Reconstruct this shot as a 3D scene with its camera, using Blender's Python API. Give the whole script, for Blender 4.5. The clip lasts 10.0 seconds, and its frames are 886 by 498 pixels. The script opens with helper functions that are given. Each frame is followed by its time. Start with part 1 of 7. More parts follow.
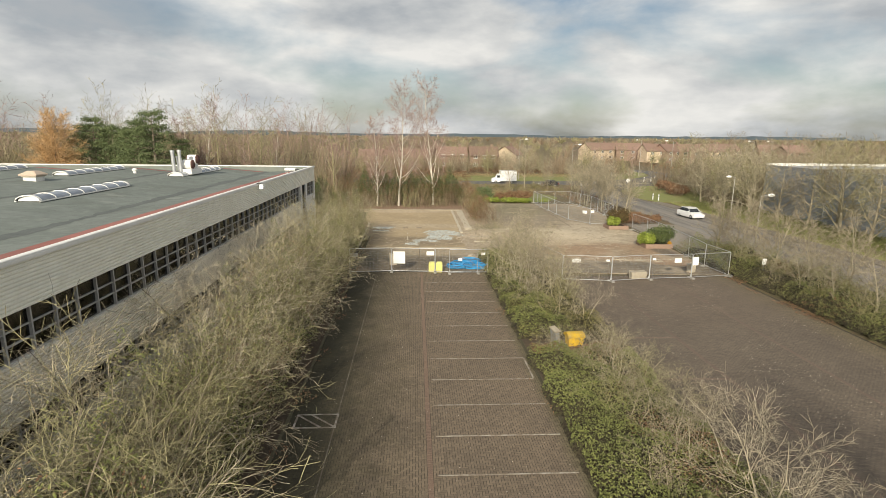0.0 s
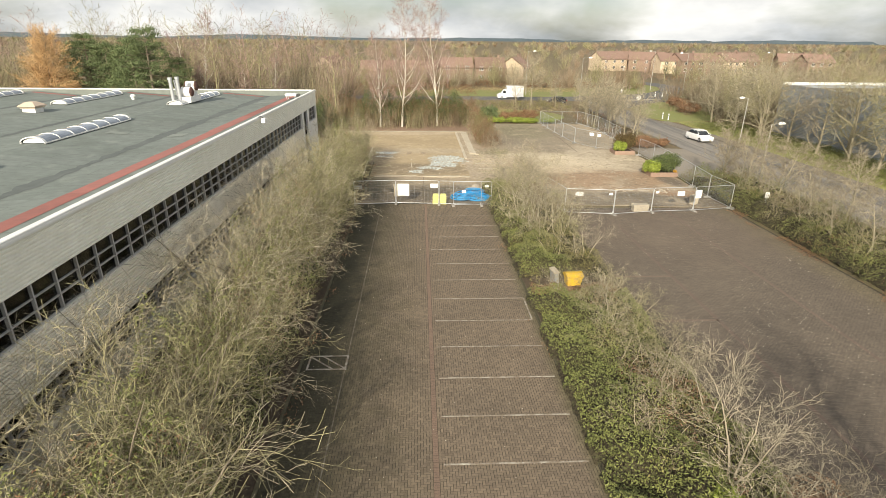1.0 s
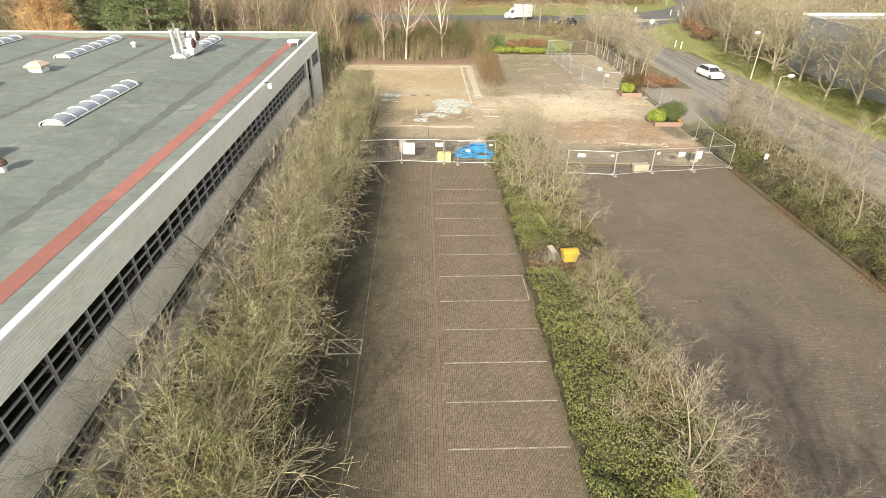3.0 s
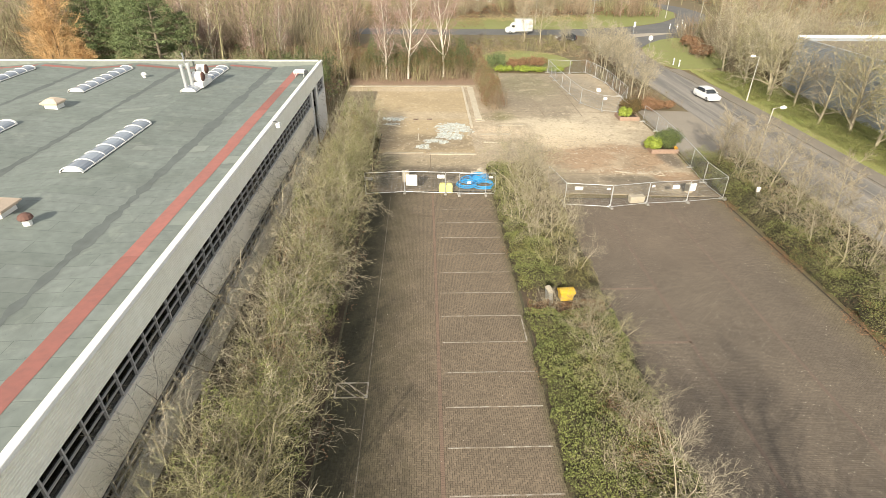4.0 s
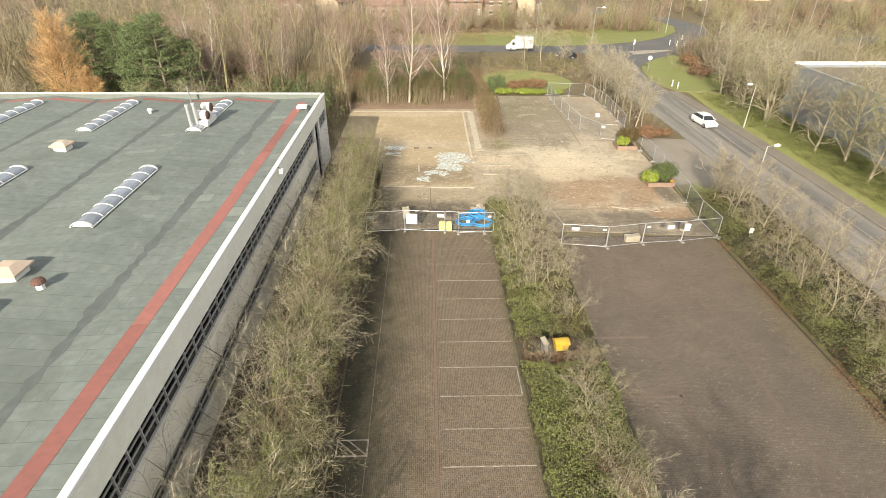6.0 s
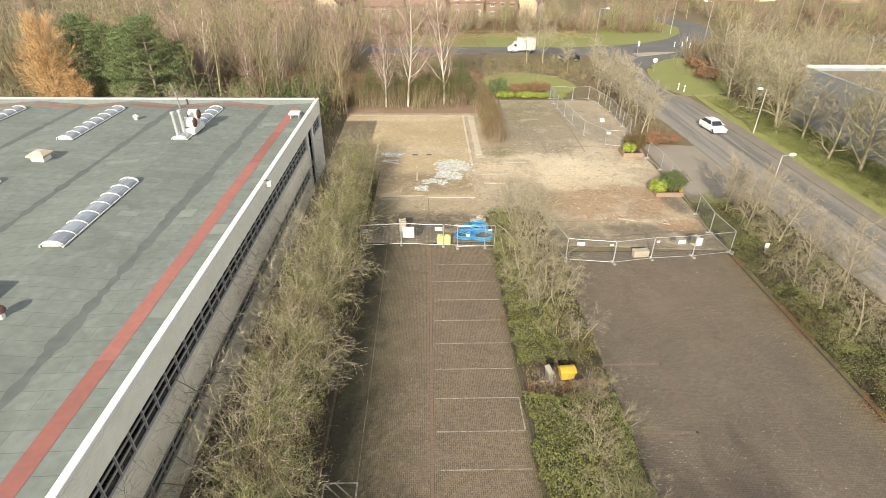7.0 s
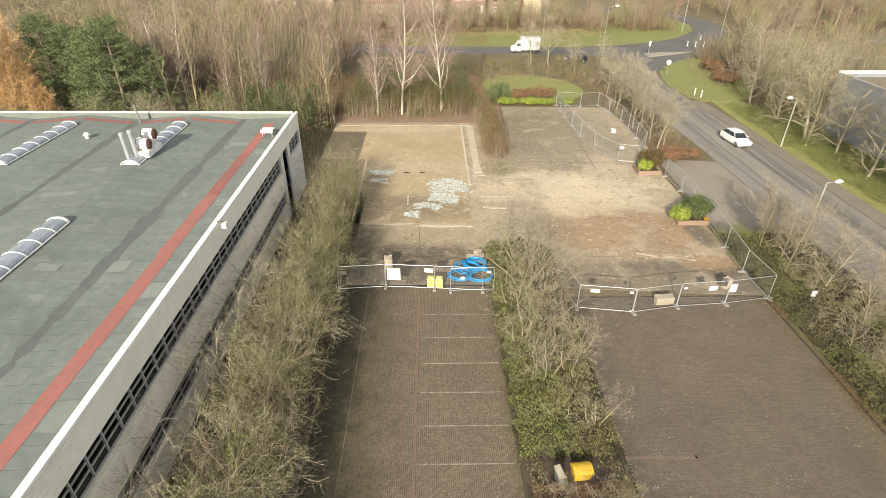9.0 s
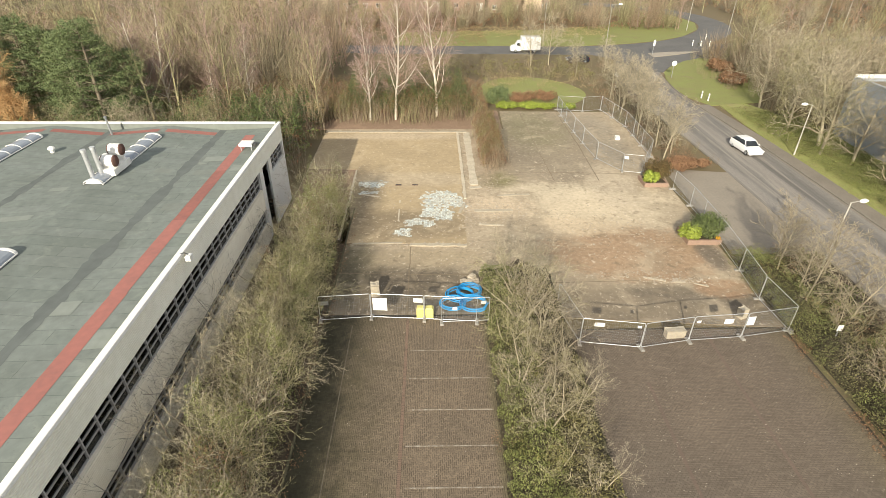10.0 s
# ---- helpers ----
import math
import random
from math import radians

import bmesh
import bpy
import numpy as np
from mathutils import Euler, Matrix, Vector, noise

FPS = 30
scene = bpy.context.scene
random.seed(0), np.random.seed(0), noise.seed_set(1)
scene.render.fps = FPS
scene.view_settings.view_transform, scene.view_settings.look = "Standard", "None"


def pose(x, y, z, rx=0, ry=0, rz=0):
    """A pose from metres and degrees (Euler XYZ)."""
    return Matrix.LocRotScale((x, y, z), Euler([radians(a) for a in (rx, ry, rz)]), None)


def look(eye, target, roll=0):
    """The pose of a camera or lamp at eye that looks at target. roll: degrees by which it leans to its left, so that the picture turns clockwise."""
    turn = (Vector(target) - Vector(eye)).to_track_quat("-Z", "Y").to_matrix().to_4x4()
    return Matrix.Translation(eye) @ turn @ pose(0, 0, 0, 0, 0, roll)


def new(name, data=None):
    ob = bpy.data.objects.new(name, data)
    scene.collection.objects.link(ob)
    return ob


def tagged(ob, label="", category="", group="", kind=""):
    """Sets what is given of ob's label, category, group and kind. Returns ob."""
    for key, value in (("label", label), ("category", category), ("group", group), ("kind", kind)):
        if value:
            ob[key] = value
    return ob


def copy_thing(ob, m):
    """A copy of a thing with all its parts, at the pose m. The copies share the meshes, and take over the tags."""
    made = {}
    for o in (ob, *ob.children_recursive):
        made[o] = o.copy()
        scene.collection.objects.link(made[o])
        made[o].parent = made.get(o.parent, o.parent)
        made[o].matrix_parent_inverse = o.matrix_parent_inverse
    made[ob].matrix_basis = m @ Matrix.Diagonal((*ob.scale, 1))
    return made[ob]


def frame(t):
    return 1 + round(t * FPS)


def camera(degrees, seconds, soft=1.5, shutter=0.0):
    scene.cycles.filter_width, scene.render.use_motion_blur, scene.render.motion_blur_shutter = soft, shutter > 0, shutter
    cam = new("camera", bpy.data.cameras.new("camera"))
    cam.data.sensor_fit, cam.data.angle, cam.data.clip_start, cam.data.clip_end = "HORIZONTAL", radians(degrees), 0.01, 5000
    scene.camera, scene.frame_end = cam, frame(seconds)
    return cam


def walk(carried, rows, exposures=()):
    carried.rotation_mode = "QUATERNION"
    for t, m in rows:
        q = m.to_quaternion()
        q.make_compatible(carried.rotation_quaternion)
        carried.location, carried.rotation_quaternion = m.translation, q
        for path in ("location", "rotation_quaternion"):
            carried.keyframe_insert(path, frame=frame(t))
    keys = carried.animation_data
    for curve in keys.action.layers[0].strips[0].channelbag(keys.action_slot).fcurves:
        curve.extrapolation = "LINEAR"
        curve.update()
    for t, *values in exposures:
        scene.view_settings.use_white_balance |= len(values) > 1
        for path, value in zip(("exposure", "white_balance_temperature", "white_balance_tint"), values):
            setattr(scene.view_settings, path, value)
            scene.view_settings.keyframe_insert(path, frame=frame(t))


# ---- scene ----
cam = camera(79.3, 10.0, soft=0.6)
METRES, EYE, TILT, LEAN, TURN = 26.3, 11.0, -12.1, -0.6, -2.9
ROWS = [
    (0.0, 0.0, 0.0, 0.0, -0.0, 0.0, 0.0),
    (0.5, 0.0014, -0.0088, 0.0318, 0.28, -4.76, -0.01),
    (1.0, 0.0022, -0.0173, 0.0633, 0.49, -9.41, -0.03),
    (1.5, 0.0023, -0.0258, 0.0973, 0.64, -14.18, -0.02),
    (2.0, 0.0026, -0.0337, 0.1333, 0.78, -18.57, -0.02),
    (2.5, 0.0024, -0.0418, 0.1733, 0.88, -18.94, -0.04),
    (4.0, 0.0002, -0.0716, 0.3223, 1.1, -18.82, -0.04),
    (4.5, 0.0008, -0.0806, 0.3741, 1.15, -18.82, -0.04),
    (5.0, 0.0036, -0.0898, 0.4261, 1.21, -18.79, -0.03),
    (5.5, 0.0054, -0.0897, 0.4446, 1.26, -18.76, -0.06),
    (7.0, 0.0145, 0.0325, 0.4654, 1.46, -18.74, -0.13),
    (7.5, 0.0184, 0.0937, 0.4751, 1.55, -18.79, -0.14),
    (8.0, 0.0239, 0.1601, 0.4877, 1.62, -18.92, -0.17),
    (8.5, 0.0299, 0.2294, 0.5021, 1.68, -19.09, -0.17),
    (9.0, 0.0389, 0.3003, 0.5183, 1.75, -19.33, -0.14),
    (9.5, 0.0482, 0.3723, 0.534, 1.79, -19.52, -0.14),
    (10.0, 0.0599, 0.4413, 0.5533, 1.82, -19.77, -0.11),
]
walk(cam, [(t, pose(0, 0, EYE, TILT, LEAN, TURN) @ pose(METRES * x, METRES * y, METRES * z, 90 + pitch, roll, yaw)) for t, x, y, z, yaw, pitch, roll in ROWS],
     exposures=[(0.0, 0.06), (0.5, 0.22), (1.5, 0.56), (2.5, 0.74), (4.5, 0.70), (7.5, 0.59), (10.0, 0.49)])

# ---- light ----
SUN_TRAVEL = Vector((1.2, 4.27, -2.0)).normalized()
sun = new("sun", bpy.data.lights.new("sun", "SUN"))
sun.data.energy, sun.data.angle, sun.data.color = 5.0, radians(0.8), (1.0, 0.92, 0.75)
sun.matrix_world = look((-20, -84, 60), Vector((-20, -84, 60)) + SUN_TRAVEL)


def cloudy_sky():
    world = bpy.data.worlds.new("cloudy_sky")
    scene.world = world
    world.use_nodes = True
    nt = world.node_tree
    nt.nodes.clear()
    n, ln = nt.nodes.new, nt.links.new
    out, bg = n("ShaderNodeOutputWorld"), n("ShaderNodeBackground")
    sky = n("ShaderNodeTexSky")
    sky.sky_type, sky.sun_disc = "NISHITA", False
    sky.sun_elevation, sky.sun_rotation = radians(24.3), radians(195.7)
    sky.air_density, sky.dust_density = 1.0, 1.5
    co, sep = n("ShaderNodeTexCoord"), n("ShaderNodeSeparateXYZ")
    ln(co.outputs["Generated"], sep.inputs[0])
    high = n("ShaderNodeMath"); high.operation = "MULTIPLY"; high.inputs[1].default_value = 2.6
    ln(sep.outputs["Z"], high.inputs[0])
    comb = n("ShaderNodeCombineXYZ")
    ln(sep.outputs["X"], comb.inputs["X"]); ln(sep.outputs["Y"], comb.inputs["Y"]); ln(high.outputs[0], comb.inputs["Z"])
    big, small = n("ShaderNodeTexNoise"), n("ShaderNodeTexNoise")
    big.inputs["Scale"].default_value, big.inputs["Detail"].default_value, big.inputs["Roughness"].default_value, big.inputs["Distortion"].default_value = 3.0, 10, 0.52, 0.2
    small.inputs["Scale"].default_value, small.inputs["Detail"].default_value, small.inputs["Roughness"].default_value = 3.8, 9, 0.53
    ln(comb.outputs[0], big.inputs["Vector"]); ln(comb.outputs[0], small.inputs["Vector"])
    cover = n("ShaderNodeValToRGB")
    cover.color_ramp.elements[0].position, cover.color_ramp.elements[1].position = 0.33, 0.54
    ln(big.outputs["Fac"], cover.inputs[0])
    shade = n("ShaderNodeValToRGB")
    shade.color_ramp.elements[0].position, shade.color_ramp.elements[0].color = 0.36, (0.46, 0.49, 0.515, 1)
    shade.color_ramp.elements[1].position, shade.color_ramp.elements[1].color = 0.62, (0.92, 0.905, 0.86, 1)
    ln(small.outputs["Fac"], shade.inputs[0])
    dim = n("ShaderNodeMixRGB"); dim.blend_type = "MULTIPLY"; dim.inputs[0].default_value = 1.0
    dim.inputs[2].default_value = (SKY_GAIN, SKY_GAIN, SKY_GAIN * 0.98, 1)
    ln(sky.outputs[0], dim.inputs[1])
    mix = n("ShaderNodeMixRGB")
    ln(cover.outputs[0], mix.inputs[0]); ln(dim.outputs[0], mix.inputs[1]); ln(shade.outputs[0], mix.inputs[2])
    ln(mix.outputs[0], bg.inputs["Color"])
    bg.inputs["Strength"].default_value = 0.88
    ln(bg.outputs[0], out.inputs[0])


SKY_GAIN = 0.085
cloudy_sky()


# ---- materials ----
def material(name, base, other=None, rough=0.85, grain=12.0, stain=0.7, amount=0.6, bump=0.15, bump_scale=30.0, metal=0.0, vary=0.15, spec=0.3, island=False, spots=(), laps=None, streak=0.0, crusts=()):
    """A surface of two colours mixed at two scales, with fine relief; it varies a little from thing to thing."""
    m = bpy.data.materials.new(name)
    m.use_nodes = True
    nt = m.node_tree
    n, ln = nt.nodes.new, nt.links.new
    b = nt.nodes["Principled BSDF"]
    b.inputs["Roughness"].default_value, b.inputs["Metallic"].default_value = rough, metal
    b.inputs["Specular IOR Level"].default_value = spec
    other = other or tuple(c * 0.6 for c in base)
    co = n("ShaderNodeTexCoord")
    n1, n2 = n("ShaderNodeTexNoise"), n("ShaderNodeTexNoise")
    n1.inputs["Scale"].default_value, n1.inputs["Detail"].default_value = grain, 4
    n2.inputs["Scale"].default_value, n2.inputs["Detail"].default_value, n2.inputs["Roughness"].default_value = stain, 6, 0.65
    ln(co.outputs["Object"], n1.inputs["Vector"])
    if streak:
        squeeze = n("ShaderNodeVectorMath"); squeeze.operation = "MULTIPLY"; squeeze.inputs[1].default_value = (1, streak, 1)
        ln(co.outputs["Object"], squeeze.inputs[0]); ln(squeeze.outputs[0], n2.inputs["Vector"])
    else:
        ln(co.outputs["Object"], n2.inputs["Vector"])
    av = n("ShaderNodeMath"); av.operation = "ADD"
    ln(n1.outputs["Fac"], av.inputs[0]); ln(n2.outputs["Fac"], av.inputs[1])
    mr = n("ShaderNodeMapRange")
    mr.inputs["From Min"].default_value, mr.inputs["From Max"].default_value = 0.72, 1.28
    mr.inputs["To Max"].default_value = amount
    ln(av.outputs[0], mr.inputs["Value"])
    mix = n("ShaderNodeMixRGB")
    mix.inputs[1].default_value, mix.inputs[2].default_value = (*base, 1), (*other, 1)
    ln(mr.outputs[0], mix.inputs[0])
    last = mix.outputs[0]
    if spots:
        fine = n("ShaderNodeTexNoise")
        fine.inputs["Scale"].default_value, fine.inputs["Detail"].default_value, fine.inputs["Roughness"].default_value = 0.8, 12, 0.74
        ln(co.outputs["Object"], fine.inputs["Vector"])
    for cx, cy, rx, ry, colour, soft, ragged, cover in spots:
        off, sc, dist = n("ShaderNodeVectorMath"), n("ShaderNodeVectorMath"), n("ShaderNodeVectorMath")
        off.operation, sc.operation, dist.operation = "SUBTRACT", "MULTIPLY", "LENGTH"
        off.inputs[1].default_value, sc.inputs[1].default_value = (cx, cy, 0), (1 / rx, 1 / ry, 0)
        ln(co.outputs["Object"], off.inputs[0]); ln(off.outputs[0], sc.inputs[0]); ln(sc.outputs[0], dist.inputs[0])
        wave = n("ShaderNodeMath"); wave.operation = "MULTIPLY_ADD"
        wave.inputs[1].default_value, wave.inputs[2].default_value = ragged, -0.5 * ragged
        ln(fine.outputs["Fac"], wave.inputs[0])
        tot = n("ShaderNodeMath"); tot.operation = "ADD"
        ln(dist.outputs["Value"], tot.inputs[0]); ln(wave.outputs[0], tot.inputs[1])
        edge = n("ShaderNodeMapRange")
        edge.interpolation_type = "SMOOTHSTEP"
        edge.inputs["From Min"].default_value, edge.inputs["From Max"].default_value = 1 - soft, 1 + soft
        edge.inputs["To Min"].default_value, edge.inputs["To Max"].default_value = cover, 0.0
        ln(tot.outputs[0], edge.inputs["Value"])
        lay = n("ShaderNodeMixRGB")
        tint = n("ShaderNodeMixRGB")
        tint.inputs[1].default_value, tint.inputs[2].default_value = (*colour, 1), (*[c * 0.66 for c in colour], 1)
        ln(mr.outputs[0], tint.inputs[0])
        ln(edge.outputs[0], lay.inputs[0]); ln(last, lay.inputs[1]); ln(tint.outputs[0], lay.inputs[2])
        last = lay.outputs[0]
    for size, lo, hi, colour, cover in crusts:
        flake, rim = n("ShaderNodeTexNoise"), n("ShaderNodeMapRange")
        flake.inputs["Scale"].default_value, flake.inputs["Detail"].default_value, flake.inputs["Roughness"].default_value, flake.inputs["Distortion"].default_value = size, 9, 0.68, 0.6
        shift = n("ShaderNodeVectorMath"); shift.operation = "ADD"; shift.inputs[1].default_value = (size * 31, lo * 70, 0)
        ln(squeeze.outputs[0] if streak else co.outputs["Object"], shift.inputs[0]); ln(shift.outputs[0], flake.inputs["Vector"])
        rim.inputs["From Min"].default_value, rim.inputs["From Max"].default_value, rim.inputs["To Max"].default_value = lo, hi, cover
        ln(flake.outputs["Fac"], rim.inputs["Value"])
        lay = n("ShaderNodeMixRGB"); lay.inputs[2].default_value = (*colour, 1)
        ln(rim.outputs[0], lay.inputs[0]); ln(last, lay.inputs[1])
        last = lay.outputs[0]
    if laps:
        br = n("ShaderNodeTexBrick")
        br.inputs["Color1"].default_value, br.inputs["Color2"].default_value, br.inputs["Mortar"].default_value = (1, 1, 1, 1), (0.86, 0.88, 0.86, 1), (0.52, 0.54, 0.52, 1)
        br.inputs["Scale"].default_value, br.inputs["Mortar Size"].default_value, br.inputs["Mortar Smooth"].default_value = 1.0, 0.018, 0.6
        br.inputs["Brick Width"].default_value, br.inputs["Row Height"].default_value = laps
        wob = n("ShaderNodeMixRGB"); wob.blend_type = "ADD"; wob.inputs[0].default_value = 0.12
        ln(co.outputs["Object"], wob.inputs[1]); ln(n2.outputs["Color"], wob.inputs[2]); ln(wob.outputs[0], br.inputs["Vector"])
        mul = n("ShaderNodeMixRGB"); mul.blend_type = "MULTIPLY"; mul.inputs[0].default_value = 0.8
        ln(last, mul.inputs[1]); ln(br.outputs["Color"], mul.inputs[2])
        last = mul.outputs[0]
    hsv = n("ShaderNodeHueSaturation")
    if island:
        rnd = n("ShaderNodeNewGeometry").outputs["Random Per Island"]
    else:
        rnd = n("ShaderNodeObjectInfo").outputs["Random"]
    vr = n("ShaderNodeMapRange")
    vr.inputs["To Min"].default_value, vr.inputs["To Max"].default_value = 1 - vary, 1 + vary
    ln(rnd, vr.inputs["Value"]); ln(vr.outputs[0], hsv.inputs["Value"]); ln(last, hsv.inputs["Color"])
    ln(hsv.outputs[0], b.inputs["Base Color"])
    if bump:
        bn, bp = n("ShaderNodeTexNoise"), n("ShaderNodeBump")
        bn.inputs["Scale"].default_value, bn.inputs["Detail"].default_value = bump_scale, 4
        bp.inputs["Strength"].default_value, bp.inputs["Distance"].default_value = bump, 0.02
        ln(co.outputs["Object"], bn.inputs["Vector"]); ln(bn.outputs["Fac"], bp.inputs["Height"]); ln(bp.outputs[0], b.inputs["Normal"])
    return m


def glass_material(name, tint=(0.75, 0.8, 0.82), rough=0.03):
    m = bpy.data.materials.new(name)
    m.use_nodes = True
    b = m.node_tree.nodes["Principled BSDF"]
    b.inputs["Base Color"].default_value = (*tint, 1)
    b.inputs["Transmission Weight"].default_value, b.inputs["Roughness"].default_value, b.inputs["IOR"].default_value = 1.0, rough, 1.45
    return m


M = {}
M["soil"] = material("soil", (0.10, 0.074, 0.05), (0.055, 0.043, 0.03), grain=6, stain=0.5, amount=0.9, bump=0.6, bump_scale=9)
M["grass"] = material("grass", (0.25, 0.285, 0.085), (0.235, 0.215, 0.09), grain=5, stain=0.3, amount=0.95, bump=0.6, bump_scale=14, crusts=[(0.35, 0.55, 0.66, (0.25, 0.20, 0.11), 0.6), (2.2, 0.55, 0.68, (0.13, 0.14, 0.045), 0.6)])
M["field"] = material("field", (0.14, 0.115, 0.06), (0.155, 0.115, 0.07), grain=0.6, stain=0.03, amount=0.9, bump=0.5, bump_scale=3)
# first two spots: moss beside the hedge, deepened to paint its shadow too
M["paver"] = material("paver", (0.212, 0.162, 0.115), (0.132, 0.104, 0.076), grain=7, stain=0.35, amount=0.85, bump=0.2, bump_scale=60, vary=0.14, island=True, spots=[(-5.4, 25, 4.2, 80, (0.085, 0.075, 0.04), 0.6, 1.6, 0.7), (-5.2, 25, 1.9, 80, (0.05, 0.047, 0.027), 0.6, 1.8, 0.9), (5.9, 25, 0.5, 60, (0.13, 0.12, 0.06), 0.6, 1.8, 0.6)])
M["paver_bed"] = material("paver_bed", (0.06, 0.05, 0.037), (0.04, 0.035, 0.026), grain=8, stain=0.5, amount=0.8)
M["drain_brick"] = material("drain_brick", (0.18, 0.122, 0.09), (0.13, 0.095, 0.072), grain=9, stain=0.8, amount=0.7, vary=0.15)
M["line_paint"] = material("line_paint", (0.44, 0.41, 0.36), (0.21, 0.175, 0.14), grain=9, stain=1.1, amount=1.0, bump=0.1, crusts=[(2.5, 0.46, 0.56, (0.19, 0.15, 0.11), 0.85)])
M["concrete"] = material("concrete", (0.49, 0.40, 0.285), (0.31, 0.25, 0.18), grain=3, stain=0.2, amount=0.95, bump=0.4, bump_scale=14, spots=[
    (15, 75, 6.5, 13, (0.29, 0.24, 0.175), 0.5, 1.4, 0.8), (15.0, 80, 4, 7, (0.27, 0.24, 0.14), 0.5, 1.6, 0.7), (17, 58.4, 8.0, 4.2, (0.72, 0.60, 0.43), 0.5, 2.2, 0.9), (13.5, 61.5, 5.0, 2.0, (0.70, 0.59, 0.43), 0.4, 2.4, 0.8), (20.5, 62.5, 2.5, 6, (0.60, 0.50, 0.37), 0.4, 2.2, 0.7),
    # spots at (0, 45.4) and (-4.6, 49): dark mossy ground plus painted hedge shade
    (18.2, 50.4, 6.8, 4.2, (0.42, 0.285, 0.18), 0.25, 1.7, 0.9), (14.5, 54.6, 4.5, 1.6, (0.66, 0.53, 0.37), 0.4, 2.2, 0.8), (18, 43.0, 9.5, 2.8, (0.205, 0.168, 0.125), 0.25, 0.9, 0.95), (0, 45.4, 7.6, 3.4, (0.17, 0.138, 0.10), 0.3, 1.0, 0.95), (1, 49.7, 5.4, 1.3, (0.43, 0.345, 0.23), 0.5, 2.0, 0.85), (-4.6, 49, 2.2, 5, (0.13, 0.115, 0.07), 0.6, 1.4, 0.8),
    (8.4, 58.5, 3.4, 2.2, (0.66, 0.53, 0.38), 0.4, 2.4, 0.9), (8.7, 64.4, 2.0, 1.9, (0.24, 0.215, 0.10), 0.5, 1.4, 0.85), (7.6, 72, 1.6, 8, (0.46, 0.36, 0.26), 0.5, 2.0, 0.9), (23.3, 45.4, 2.2, 1.2, (0.40, 0.265, 0.165), 0.25, 1.2, 0.9), (24.4, 50.0, 0.9, 2.6, (0.20, 0.165, 0.13), 0.4, 1.4, 0.9), (23, 76, 2.4, 9, (0.36, 0.31, 0.24), 0.4, 1.6, 0.7)], crusts=[(0.16, 0.50, 0.60, (0.31, 0.25, 0.175), 0.55), (0.35, 0.52, 0.66, (0.58, 0.48, 0.345), 0.4), (2.3, 0.59, 0.66, (0.68, 0.58, 0.45), 0.7), (1.1, 0.56, 0.66, (0.19, 0.15, 0.10), 0.6), (5.5, 0.61, 0.67, (0.72, 0.63, 0.50), 0.6)])
M["asphalt"] = material("asphalt", (0.35, 0.318, 0.283), (0.19, 0.175, 0.16), grain=9, stain=0.55, amount=0.95, bump=0.25, bump_scale=80, streak=0.04, crusts=[(0.9, 0.50, 0.60, (0.37, 0.33, 0.285), 0.65), (0.6, 0.52, 0.62, (0.13, 0.12, 0.11), 0.6)], spots=[(35.5, 60, 0.7, 60, (0.17, 0.162, 0.155), 0.6, 1.0, 0.5), (37.4, 60, 0.5, 60, (0.33, 0.30, 0.265), 0.6, 1.0, 0.5), (39.2, 60, 0.9, 60, (0.15, 0.144, 0.138), 0.6, 1.0, 0.6)])
M["asphalt_dark"] = material("asphalt_dark", (0.16, 0.153, 0.146), (0.10, 0.097, 0.094), grain=9, stain=0.2, amount=0.9, bump=0.25, bump_scale=80)
M["island_paving"] = material("island_paving", (0.40, 0.35, 0.29), (0.28, 0.25, 0.2), grain=6, stain=0.5, amount=0.8)
# dark base and near-black flecks paint the deep shade inside hedges
M["shade_core"] = material("shade_core", (0.085, 0.072, 0.038), (0.05, 0.038, 0.025), grain=7, stain=0.8, amount=0.95, bump=0.9, bump_scale=22, crusts=[(4.0, 0.5, 0.58, (0.10, 0.105, 0.04), 0.6), (9.0, 0.48, 0.56, (0.018, 0.014, 0.01), 0.9)])
M["footpath"] = material("footpath", (0.225, 0.195, 0.16), (0.15, 0.13, 0.105), grain=9, stain=0.3, amount=0.8)
M["kerb"] = material("kerb", (0.30, 0.27, 0.23), (0.18, 0.16, 0.13), grain=8, stain=0.8, amount=0.8)
M["felt"] = material("felt", (0.195, 0.216, 0.198), (0.14, 0.155, 0.144), grain=2.2, stain=0.13, amount=0.9, bump=0.2, bump_scale=40, laps=(7.0, 1.0), crusts=[(0.22, 0.50, 0.62, (0.125, 0.136, 0.122), 0.45), (0.7, 0.55, 0.66, (0.245, 0.262, 0.23), 0.45), (6.0, 0.62, 0.68, (0.09, 0.095, 0.088), 0.5)])
M["felt_dark"] = material("felt_dark", (0.098, 0.108, 0.103), (0.135, 0.148, 0.14), grain=1.3, stain=0.3, amount=0.9, bump=0.2, bump_scale=40)
M["felt_patch"] = material("felt_patch", (0.23, 0.25, 0.225), (0.18, 0.195, 0.175), grain=2.2, stain=0.5, amount=0.8)
M["felt_red"] = material("felt_red", (0.34, 0.135, 0.112), (0.25, 0.115, 0.10), grain=3, stain=0.5, amount=0.9)
M["cladding"] = material("cladding", (0.89, 0.87, 0.77), (0.78, 0.755, 0.65), rough=0.5, grain=2, stain=0.35, amount=0.8, bump=0.03, vary=0.03)
M["white_trim"] = material("white_trim", (0.82, 0.81, 0.78), (0.64, 0.62, 0.57), rough=0.5, grain=2, stain=0.7, amount=0.4, bump=0.03, vary=0.02)
